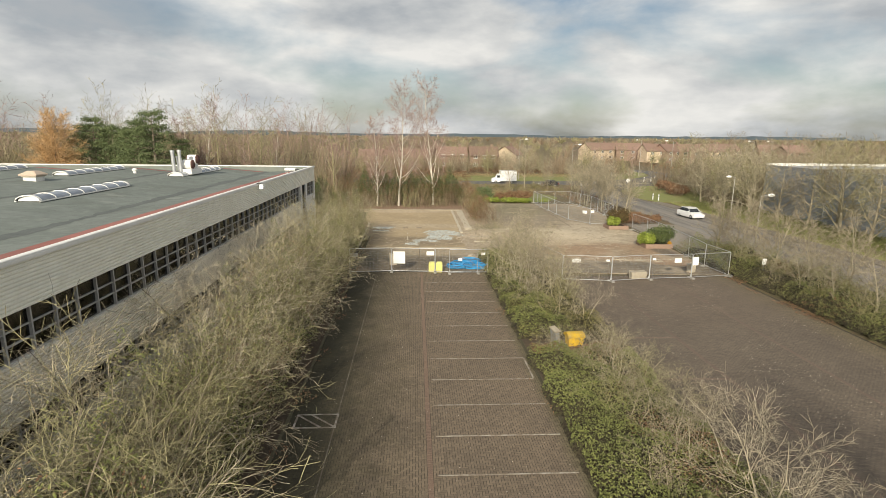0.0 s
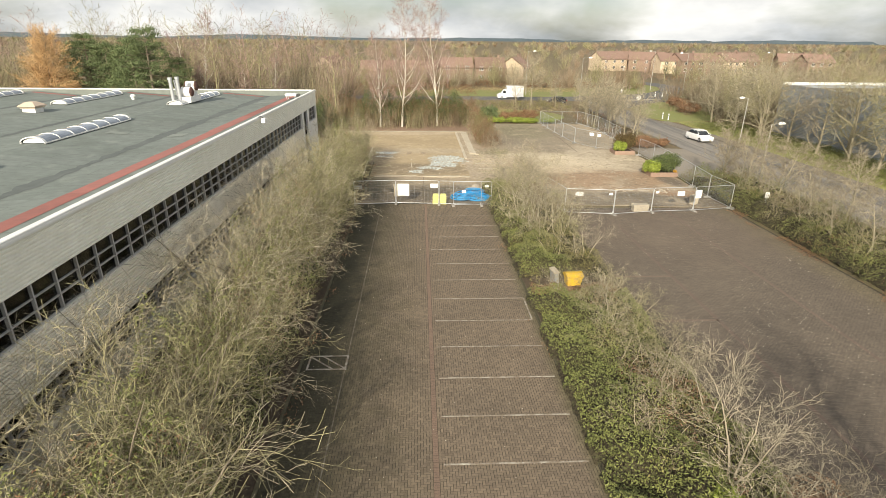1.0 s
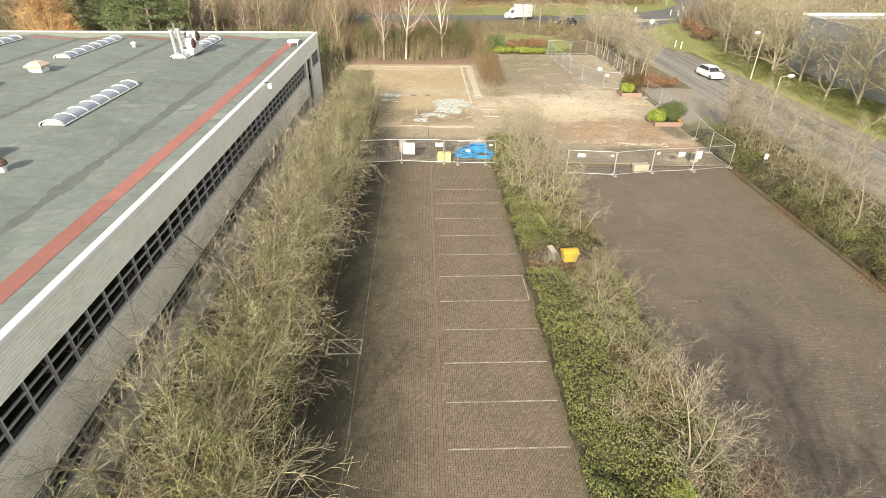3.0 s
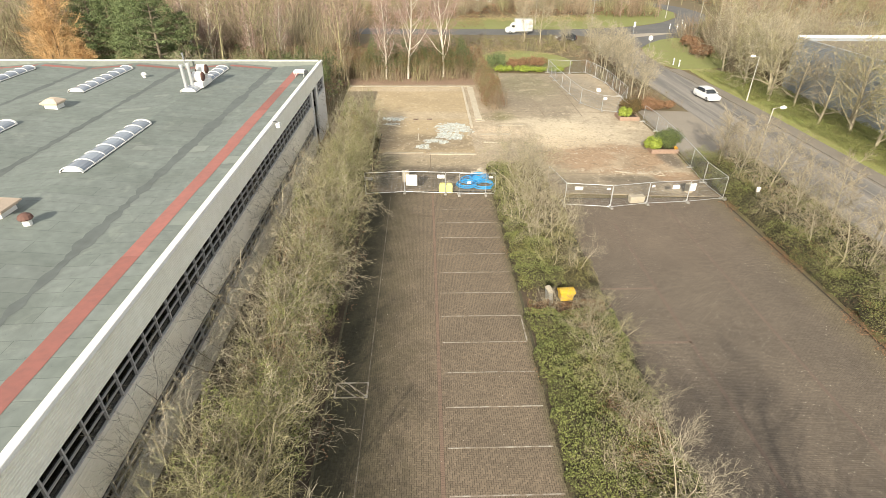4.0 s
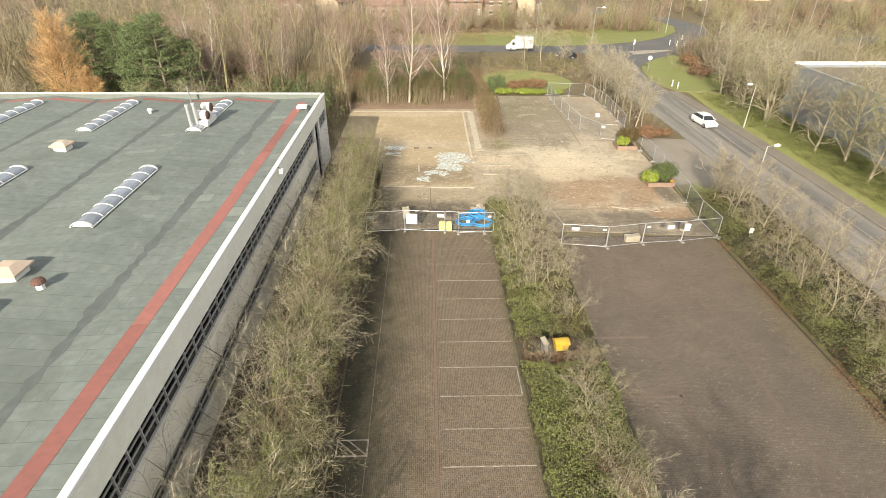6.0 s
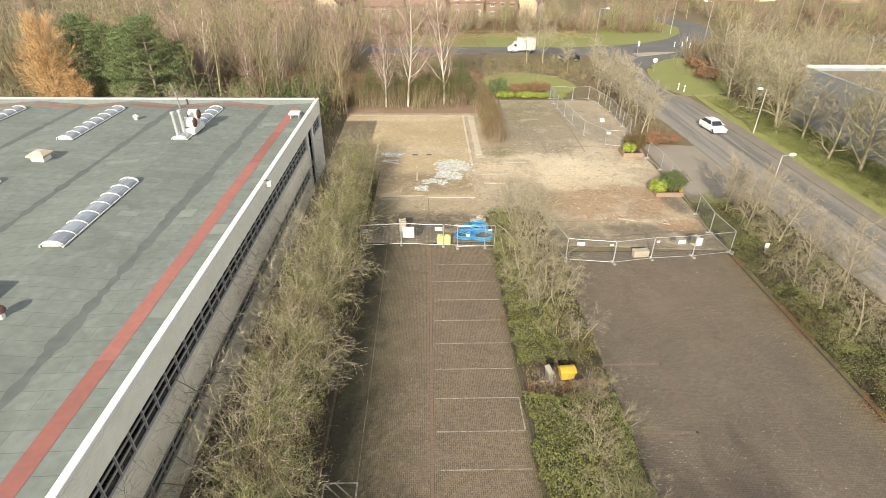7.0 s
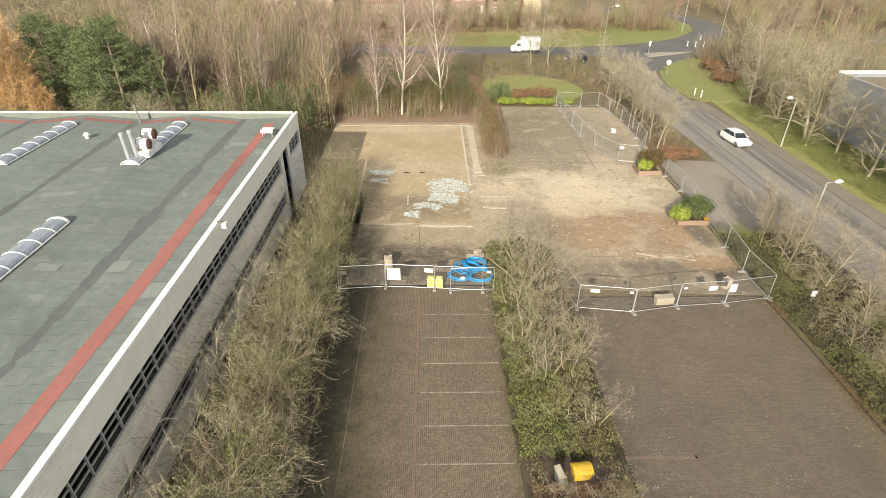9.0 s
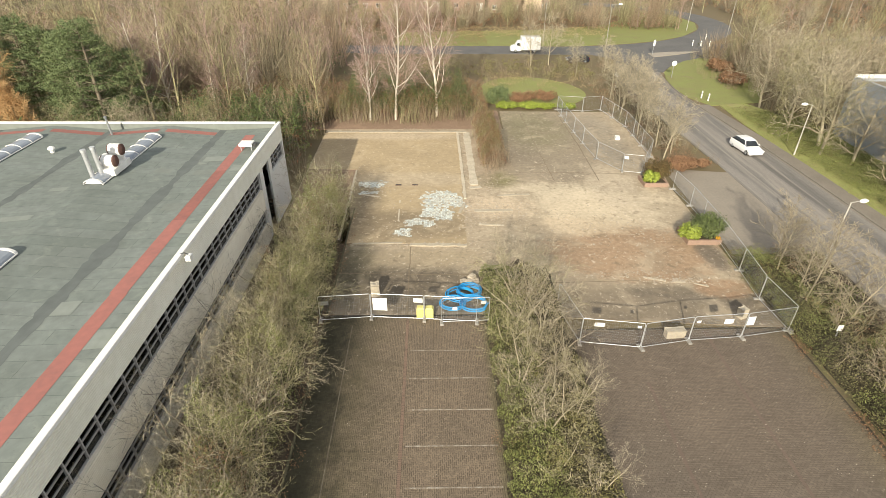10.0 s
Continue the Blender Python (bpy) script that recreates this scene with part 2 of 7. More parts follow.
M["grey_frame"] = material("grey_frame", (0.46, 0.45, 0.43), (0.34, 0.33, 0.31), rough=0.5, amount=0.5, bump=0.03, vary=0.05)
# room darkness behind the glazing, put into the base colour
M["unlit_inside"] = material("unlit_inside", (0.012, 0.011, 0.010), amount=0.5)
M["galvanised"] = material("galvanised", (0.55, 0.56, 0.57), (0.44, 0.45, 0.46), rough=0.45, metal=0.5, grain=14, stain=2, amount=0.6, bump=0.03)
M["wire"] = material("wire", (0.30, 0.31, 0.32), (0.22, 0.225, 0.23), rough=0.5, metal=0.3, amount=0.5, bump=0.0)
M["rubber_block"] = material("rubber_block", (0.33, 0.31, 0.28), (0.2, 0.19, 0.17))
M["white_plastic"] = material("white_plastic", (0.8, 0.8, 0.78), (0.65, 0.64, 0.6), rough=0.4, amount=0.4, bump=0.0)
M["yellow_plastic"] = material("yellow_plastic", (0.74, 0.47, 0.04), (0.5, 0.33, 0.05), rough=0.4, grain=5, amount=0.5, bump=0.02)
M["pale_yellow"] = material("pale_yellow", (0.78, 0.72, 0.24), (0.6, 0.56, 0.2), rough=0.4, grain=5, amount=0.5, bump=0.02)
M["blue_pipe"] = material("blue_pipe", (0.03, 0.30, 0.62), (0.02, 0.22, 0.5), rough=0.35, amount=0.4, bump=0.0)
M["rubble"] = material("rubble", (0.5, 0.43, 0.34), (0.34, 0.29, 0.23), grain=6, stain=2, amount=0.8, bump=0.5)
M["brick_red"] = material("brick_red", (0.30, 0.20, 0.155), (0.22, 0.155, 0.125), grain=6, stain=1.0, amount=0.7, vary=0.2)
M["roof_tile"] = material("roof_tile", (0.25, 0.165, 0.13), (0.19, 0.125, 0.10), grain=3, stain=0.3, amount=0.8, vary=0.2)
M["cream_wall"] = material("cream_wall", (0.62, 0.5, 0.36), (0.5, 0.4, 0.3), amount=0.5, vary=0.15)
M["steel_blue"] = material("steel_blue", (0.29, 0.315, 0.345), (0.23, 0.25, 0.28), rough=0.5, grain=1.5, stain=0.2, amount=0.7, bump=0.02, vary=0.03)
M["tan_roof"] = material("tan_roof", (0.22, 0.185, 0.13), (0.17, 0.145, 0.105), grain=1, stain=0.2, amount=0.8)
M["cladding_beige"] = material("cladding_beige", (0.89, 0.83, 0.70), (0.76, 0.69, 0.56), rough=0.55, grain=2, stain=0.35, amount=0.8, bump=0.03, vary=0.03)
M["glass"] = glass_material("glass", (0.16, 0.165, 0.17))
M["dark_metal"] = material("dark_metal", (0.06, 0.06, 0.06), rough=0.5, amount=0.5, bump=0.02)
M["grey_metal"] = material("grey_metal", (0.34, 0.35, 0.36), (0.25, 0.26, 0.27), rough=0.45, metal=0.4, amount=0.5, bump=0.02)
M["rusty"] = material("rusty", (0.15, 0.08, 0.065), (0.10, 0.06, 0.05), grain=7, amount=0.8)
M["cowl_beige"] = material("cowl_beige", (0.56, 0.44, 0.34), (0.42, 0.34, 0.27), grain=5, stain=1.5, amount=0.6, rough=0.6)
# vegetation
M["twig_tan"] = material("twig_tan", (0.45, 0.395, 0.29), (0.18, 0.15, 0.10), grain=3, stain=0.6, amount=0.9, bump=0.0, vary=0.5, island=True)
M["twig_grey"] = material("twig_grey", (0.37, 0.315, 0.225), (0.15, 0.12, 0.08), grain=4, stain=0.6, amount=0.8, bump=0.0, vary=0.3, island=True)
M["twig_red"] = material("twig_red", (0.30, 0.22, 0.15), (0.20, 0.15, 0.10), grain=4, stain=0.6, amount=0.8, bump=0.0, vary=0.4, island=True)
M["twig_olive"] = material("twig_olive", (0.37, 0.335, 0.19), (0.13, 0.115, 0.062), grain=3, stain=0.6, amount=0.9, bump=0.0, vary=0.45, island=True)
M["twig_orange"] = material("twig_orange", (0.60, 0.40, 0.20), (0.46, 0.29, 0.14), grain=4, stain=0.6, amount=0.8, bump=0.0, vary=0.3, island=True)
M["twig_purple"] = material("twig_purple", (0.37, 0.26, 0.22), (0.26, 0.185, 0.16), grain=4, stain=0.6, amount=0.8, bump=0.0, vary=0.3, island=True)
M["bark_grey"] = material("bark_grey", (0.25, 0.21, 0.155), (0.15, 0.125, 0.09), grain=9, stain=2, amount=0.8, bump=0.5)
M["bark_birch"] = material("bark_birch", (0.72, 0.67, 0.58), (0.30, 0.25, 0.2), grain=2.5, stain=3, amount=0.55, bump=0.2)
M["leaf_green"] = material("leaf_green", (0.215, 0.23, 0.07), (0.125, 0.135, 0.045), grain=2, stain=0.6, amount=0.8, bump=0.0, vary=0.33, island=True, rough=0.6)
M["leaf_olive"] = material("leaf_olive", (0.20, 0.18, 0.06), (0.14, 0.12, 0.05), grain=2, stain=0.6, amount=0.8, bump=0.0, vary=0.4, island=True, rough=0.6)
M["leaf_lime"] = material("leaf_lime", (0.26, 0.31, 0.05), (0.17, 0.21, 0.035), grain=3, stain=0.8, amount=0.7, bump=0.0, vary=0.35, island=True, rough=0.5)
M["leaf_pine"] = material("leaf_pine", (0.16, 0.195, 0.08), (0.085, 0.115, 0.052), grain=1.2, stain=0.4, amount=0.8, bump=0.0, vary=0.4, island=True, rough=0.6)
M["leaf_brown"] = material("leaf_brown", (0.26, 0.145, 0.08), (0.18, 0.11, 0.065), grain=3, stain=0.6, amount=0.8, bump=0.0, vary=0.4, island=True)

M["car_white"] = material("car_white", (0.8, 0.8, 0.8), (0.72, 0.72, 0.72), rough=0.25, amount=0.3, bump=0.0, vary=0.02, spec=0.5)
M["car_dark"] = material("car_dark", (0.02, 0.022, 0.03), rough=0.2, amount=0.3, bump=0.0, vary=0.02, spec=0.5)
M["tyre"] = material("tyre", (0.025, 0.025, 0.025), amount=0.4)
M["tail_red"] = material("tail_red", (0.4, 0.02, 0.02), rough=0.2, amount=0.2, bump=0.0)
M["car_glass"] = material("car_glass", (0.03, 0.035, 0.04), rough=0.06, amount=0.3, bump=0.0, spec=0.6)
M["paver_single"] = material("paver_single", (0.212, 0.162, 0.115), (0.132, 0.104, 0.076), grain=7, stain=0.35, amount=0.85, bump=0.2, bump_scale=60, vary=0.14)
M["bark_pale"] = material("bark_pale", (0.40, 0.35, 0.25), (0.25, 0.215, 0.15), grain=9, stain=2, amount=0.8, bump=0.4)
# distance haze is mixed into this blue-grey, not rendered
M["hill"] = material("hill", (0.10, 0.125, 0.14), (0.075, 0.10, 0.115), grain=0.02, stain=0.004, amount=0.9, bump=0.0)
M["line_faint"] = material("line_faint", (0.24, 0.215, 0.165), (0.125, 0.105, 0.075), grain=6, stain=0.9, amount=1.0, bump=0.1, crusts=[(1.2, 0.46, 0.54, (0.13, 0.105, 0.075), 0.95)])
M["kerb_moss"] = material("kerb_moss", (0.11, 0.10, 0.06), (0.07, 0.062, 0.04), grain=6, stain=0.8, amount=0.9)
M["planter_brick"] = material("planter_brick", (0.33, 0.225, 0.17), (0.24, 0.17, 0.13), grain=6, stain=1.0, amount=0.8, vary=0.15)
M["floor_tile"] = material("floor_tile", (0.54, 0.59, 0.58), (0.46, 0.43, 0.35), grain=3, stain=0.8, amount=0.9, bump=0.1, vary=0.35, island=True)
M["evergreen"] = material("evergreen", (0.11, 0.135, 0.045), (0.075, 0.095, 0.034), grain=2, stain=0.4, amount=0.8, bump=0.0, vary=0.5, island=True, rough=0.5)
M["paver_grey"] = material("paver_grey", (0.172, 0.137, 0.105), (0.104, 0.085, 0.068), grain=7, stain=0.25, amount=0.85, bump=0.2, bump_scale=60, vary=0.12, island=True, spots=[(25.6, 25, 1.9, 60, (0.19, 0.155, 0.09), 0.6, 1.6, 0.5), (18, 36, 6, 6, (0.19, 0.145, 0.11), 0.7, 1.2, 0.6)])
M["slab"] = material("slab", (0.42, 0.325, 0.20), (0.31, 0.24, 0.15), grain=2.5, stain=0.22, amount=0.9, bump=0.3, bump_scale=25, spots=[
    (-1.0, 55.0, 7.2, 2.7, (0.23, 0.18, 0.12), 0.45, 0.9, 0.8), (-5.6, 60.5, 2.6, 6.5, (0.25, 0.195, 0.13), 0.45, 0.9, 0.8), (1, 64.5, 6, 1.6, (0.48, 0.39, 0.275), 0.5, 1.4, 0.7), (-1.8, 77.0, 8, 1.2, (0.52, 0.42, 0.30), 0.6, 1.4, 0.8)], crusts=[(0.4, 0.53, 0.66, (0.52, 0.42, 0.29), 0.4), (2.6, 0.59, 0.65, (0.62, 0.52, 0.38), 0.6), (1.2, 0.58, 0.68, (0.19, 0.15, 0.10), 0.5)])
M["dirt_dark"] = material("dirt_dark", (0.17, 0.135, 0.095), (0.25, 0.195, 0.13), grain=2.0, stain=0.3, amount=0.8, bump=0.3, bump_scale=20)
M["asphalt_pale"] = material("asphalt_pale", (0.33, 0.285, 0.23), (0.235, 0.205, 0.17), grain=5, stain=0.16, amount=0.9, bump=0.3, bump_scale=50)
M["litter"] = material("litter", (0.34, 0.235, 0.165), (0.22, 0.15, 0.105), grain=5, stain=0.5, amount=0.9, bump=0.6, bump_scale=14)
M["edge_litter"] = material("edge_litter", (0.145, 0.115, 0.065), (0.095, 0.082, 0.046), grain=6, stain=0.6, amount=0.95, bump=0.6, bump_scale=14, crusts=[(1.4, 0.5, 0.6, (0.13, 0.13, 0.05), 0.7), (3.0, 0.54, 0.62, (0.20, 0.12, 0.07), 0.7)])
M["course_red"] = material("course_red", (0.165, 0.12, 0.094), (0.115, 0.088, 0.07), grain=9, stain=0.8, amount=0.7, vary=0.15)
M["footing"] = material("footing", (0.50, 0.44, 0.34), (0.36, 0.31, 0.24), grain=5, stain=0.8, amount=0.8, bump=0.4)
M["chips"] = material("chips", (0.50, 0.45, 0.37), (0.35, 0.3, 0.24), amount=0.6, bump=0.0, vary=0.3, island=True)
M["lamp_column"] = material("lamp_column", (0.42, 0.40, 0.36), (0.3, 0.29, 0.26), rough=0.5, amount=0.5, bump=0.02)
M["leaf_orange"] = material("leaf_orange", (0.55, 0.30, 0.03), (0.4, 0.2, 0.03), grain=3, amount=0.6, bump=0.0, vary=0.3, island=True)
M["leaf_tan"] = material("leaf_tan", (0.42, 0.33, 0.18), (0.30, 0.23, 0.12), grain=3, amount=0.8, bump=0.0, vary=0.4, island=True)
M["leaf_hedge"] = material("leaf_hedge", (0.23, 0.215, 0.085), (0.15, 0.135, 0.06), grain=2, stain=0.6, amount=0.8, bump=0.0, vary=0.5, island=True, rough=0.6)
M["leaf_grass"] = material("leaf_grass", (0.27, 0.27, 0.10), (0.24, 0.20, 0.09), grain=2, stain=0.6, amount=0.8, bump=0.0, vary=0.3, island=True)
M["leaf_bronze"] = material("leaf_bronze", (0.13, 0.085, 0.035), (0.08, 0.07, 0.03), grain=3, amount=0.8, bump=0.0, vary=0.4, island=True)


# ---- mesh tools ----
class Mesher:
    """Collects vertices and faces, then makes one mesh of them."""

    def __init__(self):
        self.v, self.f = [], []

    def poly(self, *pts):
        k = len(self.v)
        self.v.extend(tuple(p) for p in pts)
        self.f.append(tuple(range(k, k + len(pts))))

    def box(self, x0, x1, y0, y1, z0, z1):
        k = len(self.v)
        self.v.extend([(x0, y0, z0), (x1, y0, z0), (x1, y1, z0), (x0, y1, z0), (x0, y0, z1), (x1, y0, z1), (x1, y1, z1), (x0, y1, z1)])
        for q in ((0, 3, 2, 1), (4, 5, 6, 7), (0, 1, 5, 4), (1, 2, 6, 5), (2, 3, 7, 6), (3, 0, 4, 7)):
            self.f.append(tuple(k + i for i in q))
        return self

    def chamfer(self, x0, x1, y0, y1, z0, z1, c):
        """A box whose upper edges are chamfered by c."""
        k = len(self.v)
        self.v.extend([(x0, y0, z0), (x1, y0, z0), (x1, y1, z0), (x0, y1, z0), (x0, y0, z1 - c), (x1, y0, z1 - c), (x1, y1, z1 - c), (x0, y1, z1 - c),
                       (x0 + c, y0 + c, z1), (x1 - c, y0 + c, z1), (x1 - c, y1 - c, z1), (x0 + c, y1 - c, z1)])
        for q in ((0, 3, 2, 1), (8, 9, 10, 11), (0, 1, 5, 4), (1, 2, 6, 5), (2, 3, 7, 6), (3, 0, 4, 7), (4, 5, 9, 8), (5, 6, 10, 9), (6, 7, 11, 10), (7, 4, 8, 11)):
            self.f.append(tuple(k + i for i in q))
        return self

    def chain(self, pts, radii, n=6, cap=False, ring=False):
        """A tube through points, with a radius at each."""
        pts = [Vector(p) for p in pts]
        k = len(self.v)
        count = len(pts)
        if n == 1:
            d = (pts[-1] - pts[0])
            side = d.cross(Vector((0.37, -0.81, 0.45))).normalized()
            side = (Matrix.Rotation((k * 0.61) % 3.1, 3, d.normalized()) @ side) if d.length > 1e-6 else side
            for p, r in zip(pts, radii):
                self.v += [tuple(p - side * r), tuple(p + side * r)]
            self.f += [(k + 2 * i, k + 2 * i + 1, k + 2 * i + 3, k + 2 * i + 2) for i in range(count - 1)]
            return self
        for i, (p, r) in enumerate(zip(pts, radii)):
            a = pts[i - 1] if (i or ring) else p
            b = pts[(i + 1) % count] if (i < count - 1 or ring) else p
            d = (b - a)
            d = d.normalized() if d.length > 1e-9 else Vector((0, 0, 1))
            side = d.cross(Vector((0, 0, 1)) if abs(d.z) < 0.9 else Vector((1, 0, 0))).normalized()
            up = side.cross(d)
            for j in range(n):
                w = 2 * math.pi * j / n
                self.v.append(tuple(p + side * (r * math.cos(w)) + up * (r * math.sin(w))))
        for i in range(count if ring else count - 1):
            i2 = (i + 1) % count
            for j in range(n):
                j2 = (j + 1) % n
                self.f.append((k + i * n + j, k + i * n + j2, k + i2 * n + j2, k + i2 * n + j))
        if cap:
            self.f.append(tuple(k + j for j in range(n))[::-1])
            self.f.append(tuple(k + (count - 1) * n + j for j in range(n)))
        return self

    def mesh(self, name):
        me = bpy.data.meshes.new(name)
        me.from_pydata(self.v, [], self.f)
        return me

    def make(self, name, mat, parent=None, label="", smooth=False):
        me = self.mesh(name)
        me.materials.append(M[mat])
        if smooth:
            me.polygons.foreach_set("use_smooth", [True] * len(me.polygons))
        ob = new(name, me)
        if parent is not None:
            ob.parent = parent
        if label:
            ob["label"] = label
        return ob


def thing(name, label, category, group="", at=None, kind=""):
    """An Empty at the base of a thing, that parents its parts."""
    ob = new(name)
    ob.empty_display_size = 0.2
    if at is not None:
        ob.matrix_basis = at
    return tagged(ob, label, category, group, kind)


def box_thing(name, mat, x0, x1, y0, y1, z0, z1, label, category, kind="structure"):
    return tagged(Mesher().box(x0, x1, y0, y1, z0, z1).make(name, mat), label, category, kind=kind)


def scatter(name, meshes, places, mat, label, category, parent=None):
    """Many small plants joined into one mesh. places: (which, x, y, z, turn, scale)."""
    data = []
    for me in meshes:
        co = np.array(me[0], dtype=np.float32)
        data.append((co, me[1]))
    vs, loops, starts, totals = [], [], [], []
    base, at = 0, 0
    for w, x, y, z, turn, s in places:
        co, fa = data[w]
        c, si = math.cos(turn), math.sin(turn)
        out = np.empty_like(co)
        out[:, 0] = (co[:, 0] * c - co[:, 1] * si) * s + x
        out[:, 1] = (co[:, 0] * si + co[:, 1] * c) * s + y
        out[:, 2] = co[:, 2] * s + z
        vs.append(out)
        loops.append(fa + base)
        base += len(co)
    k = data[0][1].shape[1]
    faces = np.concatenate(loops)
    me = bpy.data.meshes.new(name)
    allv = np.concatenate(vs)
    me.vertices.add(len(allv)); me.vertices.foreach_set("co", allv.ravel())
    me.loops.add(faces.size); me.loops.foreach_set("vertex_index", faces.ravel().astype(np.int32))
    me.polygons.add(len(faces)); me.polygons.foreach_set("loop_start", np.arange(0, faces.size, k, dtype=np.int32))
    me.polygons.foreach_set("use_smooth", [False] * len(faces))
    me.update(calc_edges=True)
    me.materials.append(M[mat])
    ob = new(name, me)
    if parent is not None:
        ob.parent = parent
        return ob
    return tagged(ob, label, category, kind="stuff")


# ---- plants ----
def wander(rng, d, amount, lift=0.0):
    v = d + Vector((rng.gauss(0, amount), rng.gauss(0, amount), rng.gauss(0, amount) + lift))
    return v.normalized()


def branch(woods, rng, p, d, length, r, lev, spec):
    """One limb with its side limbs. woods: the mesher of each level."""
    seg = spec["seg"][lev]
    pts, radii = [p.copy()], [r]
    step = length / seg
    for i in range(seg):
        d = wander(rng, d, spec["wob"][lev], spec["lift"][lev])
        p = p + d * step
        pts.append(p.copy())
        radii.append(max(r * (1 - 0.85 * (i + 1) / seg), spec["thin"]))
    woods[lev].chain(pts, radii, spec["sides"][lev])
    if lev + 1 >= len(spec["seg"]):
        return
    kids = spec["kids"][lev]
    spin = rng.uniform(0, 6.28)
    for i in range(kids):
        t = spec["from"][lev] + (1 - spec["from"][lev]) * (i + rng.random()) / kids
        f = t * seg
        a = min(int(f), seg - 1)
        q = pts[a].lerp(pts[a + 1], f - a)
        axis = (pts[a + 1] - pts[a]).normalized()
        side = axis.cross(Vector((0.3, 0.2, 1)) if abs(axis.z) < 0.95 else Vector((1, 0, 0))).normalized()
        spin += 2.4 + rng.uniform(-0.5, 0.5)
        side = Matrix.Rotation(spin, 3, axis) @ side
        ang = radians(spec["angle"][lev] + rng.uniform(-12, 12))
        kd = (axis * math.cos(ang) + side * math.sin(ang)).normalized()
        kl = length * spec["ratio"][lev] * (1.15 - spec["taper"][lev] * t) * rng.uniform(0.75, 1.2)
        rr = max(r * (1 - 0.8 * t) * spec.get("step", 0.6), spec["thin"])
        branch(woods, rng, q, kd, kl, rr, lev + 1, spec)


def woody(seed, spec, stems=1, spread=0.0, height=5.0, radius=0.06, tilt=0.0, stump=2):
    """Grows a plant; gives the mesher of its stout wood and the one of its twigs."""
    rng = random.Random(seed)
    stout, fine = Mesher(), Mesher()
    woods = [stout if i < stump else fine for i in range(len(spec["seg"]))]
    for s in range(stems):
        a = 6.283 * (s + rng.random() * 0.7) / stems
        p = Vector((math.cos(a) * spread * rng.random(), math.sin(a) * spread * rng.random(), -0.05))
        lean = radians(tilt * rng.uniform(0.4, 1.2))
        d = Vector((math.cos(a) * math.sin(lean), math.sin(a) * math.sin(lean), math.cos(lean)))
        branch(woods, rng, p, d, height * rng.uniform(0.8, 1.1), radius, 0, spec)
    return stout, fine


def plant(name, seed, spec, bark, twig, label, category, group="", **kw):
    stout, fine = woody(seed, spec, **kw)
    root = thing(name, label, category, group)
    stout.make("trunk", bark, root)
    fine.make("crown", twig, root)
    return root


def leaves(mb, rng, centre, size, count, leaf=0.06, shell=0.55):
    """Leaves in an uneven cloud about a centre."""
    cx, cy, cz = centre
    for _ in range(count):
        d = Vector((rng.gauss(0, 1), rng.gauss(0, 1), rng.gauss(0, 1))).normalized()
        rad = shell + (1 - shell) * rng.random()
        lump = 0.82 + 0.3 * noise.noise(Vector((d.x * 1.9 + cx, d.y * 1.9 + cy, d.z * 1.9 + cz)))
        p = Vector((cx + d.x * size[0] * rad * lump, cy + d.y * size[1] * rad * lump, cz + d.z * size[2] * rad * lump))
        if p.z < 0.02:
            continue
        nrm = (d + Vector((rng.gauss(0, 0.6), rng.gauss(0, 0.6), rng.gauss(0, 0.6) + 0.4))).normalized()
        s1 = nrm.cross(Vector((rng.gauss(0, 1), rng.gauss(0, 1), rng.gauss(0, 1)))).normalized()
        s2 = nrm.cross(s1)
        w, l = leaf * rng.uniform(0.35, 0.6), leaf * rng.uniform(0.7, 1.3)
        mb.poly(p - s1 * l, p + s2 * w, p + s1 * l, p - s2 * w)


# ---- ground ----
def ground():
    g = Mesher()
    g.box(-2600, 2600, -600, 4300, -1.2, -0.06)
    tagged(g.make("ground", "field"), "rough winter grass and leaf litter ground", "ground", kind="structure")


def sheet(name, mat, outline, z, label, category, depth=0.05):
    """A flat slab with a straight-edged outline (counter-clockwise)."""
    mb = Mesher()
    k = len(outline)
    mb.v = [(x, y, z - depth) for x, y in outline] + [(x, y, z) for x, y in outline]
    mb.f = [tuple(range(k, 2 * k))] + [(i, (i + 1) % k, k + (i + 1) % k, k + i) for i in range(k)]
    return tagged(mb.make(name, mat), label, category, kind="structure")


def ribbon_points(centre, half):
    """The two sides of a strip along a centre line."""
    left, right = [], []
    for i, (x, y) in enumerate(centre):
        a = centre[max(i - 1, 0)]
        b = centre[min(i + 1, len(centre) - 1)]
        d = Vector((b[0] - a[0], b[1] - a[1])).normalized()
        left.append((x - d.y * half, y + d.x * half))
        right.append((x + d.y * half, y - d.x * half))
    return left, right


def smooth_line(pts, per=8):
    out = []
    for i in range(len(pts) - 1):
        p0, p1, p2, p3 = (Vector(pts[max(i - 1, 0)]), Vector(pts[i]), Vector(pts[i + 1]), Vector(pts[min(i + 2, len(pts) - 1)]))
        for j in range(per):
            t = j / per
            out.append(tuple(0.5 * ((2 * p1) + (p2 - p0) * t + (2 * p0 - 5 * p1 + 4 * p2 - p3) * t * t + (3 * p1 - p0 - 3 * p2 + p3) * t ** 3)))
    out.append(tuple(pts[-1]))
    return out


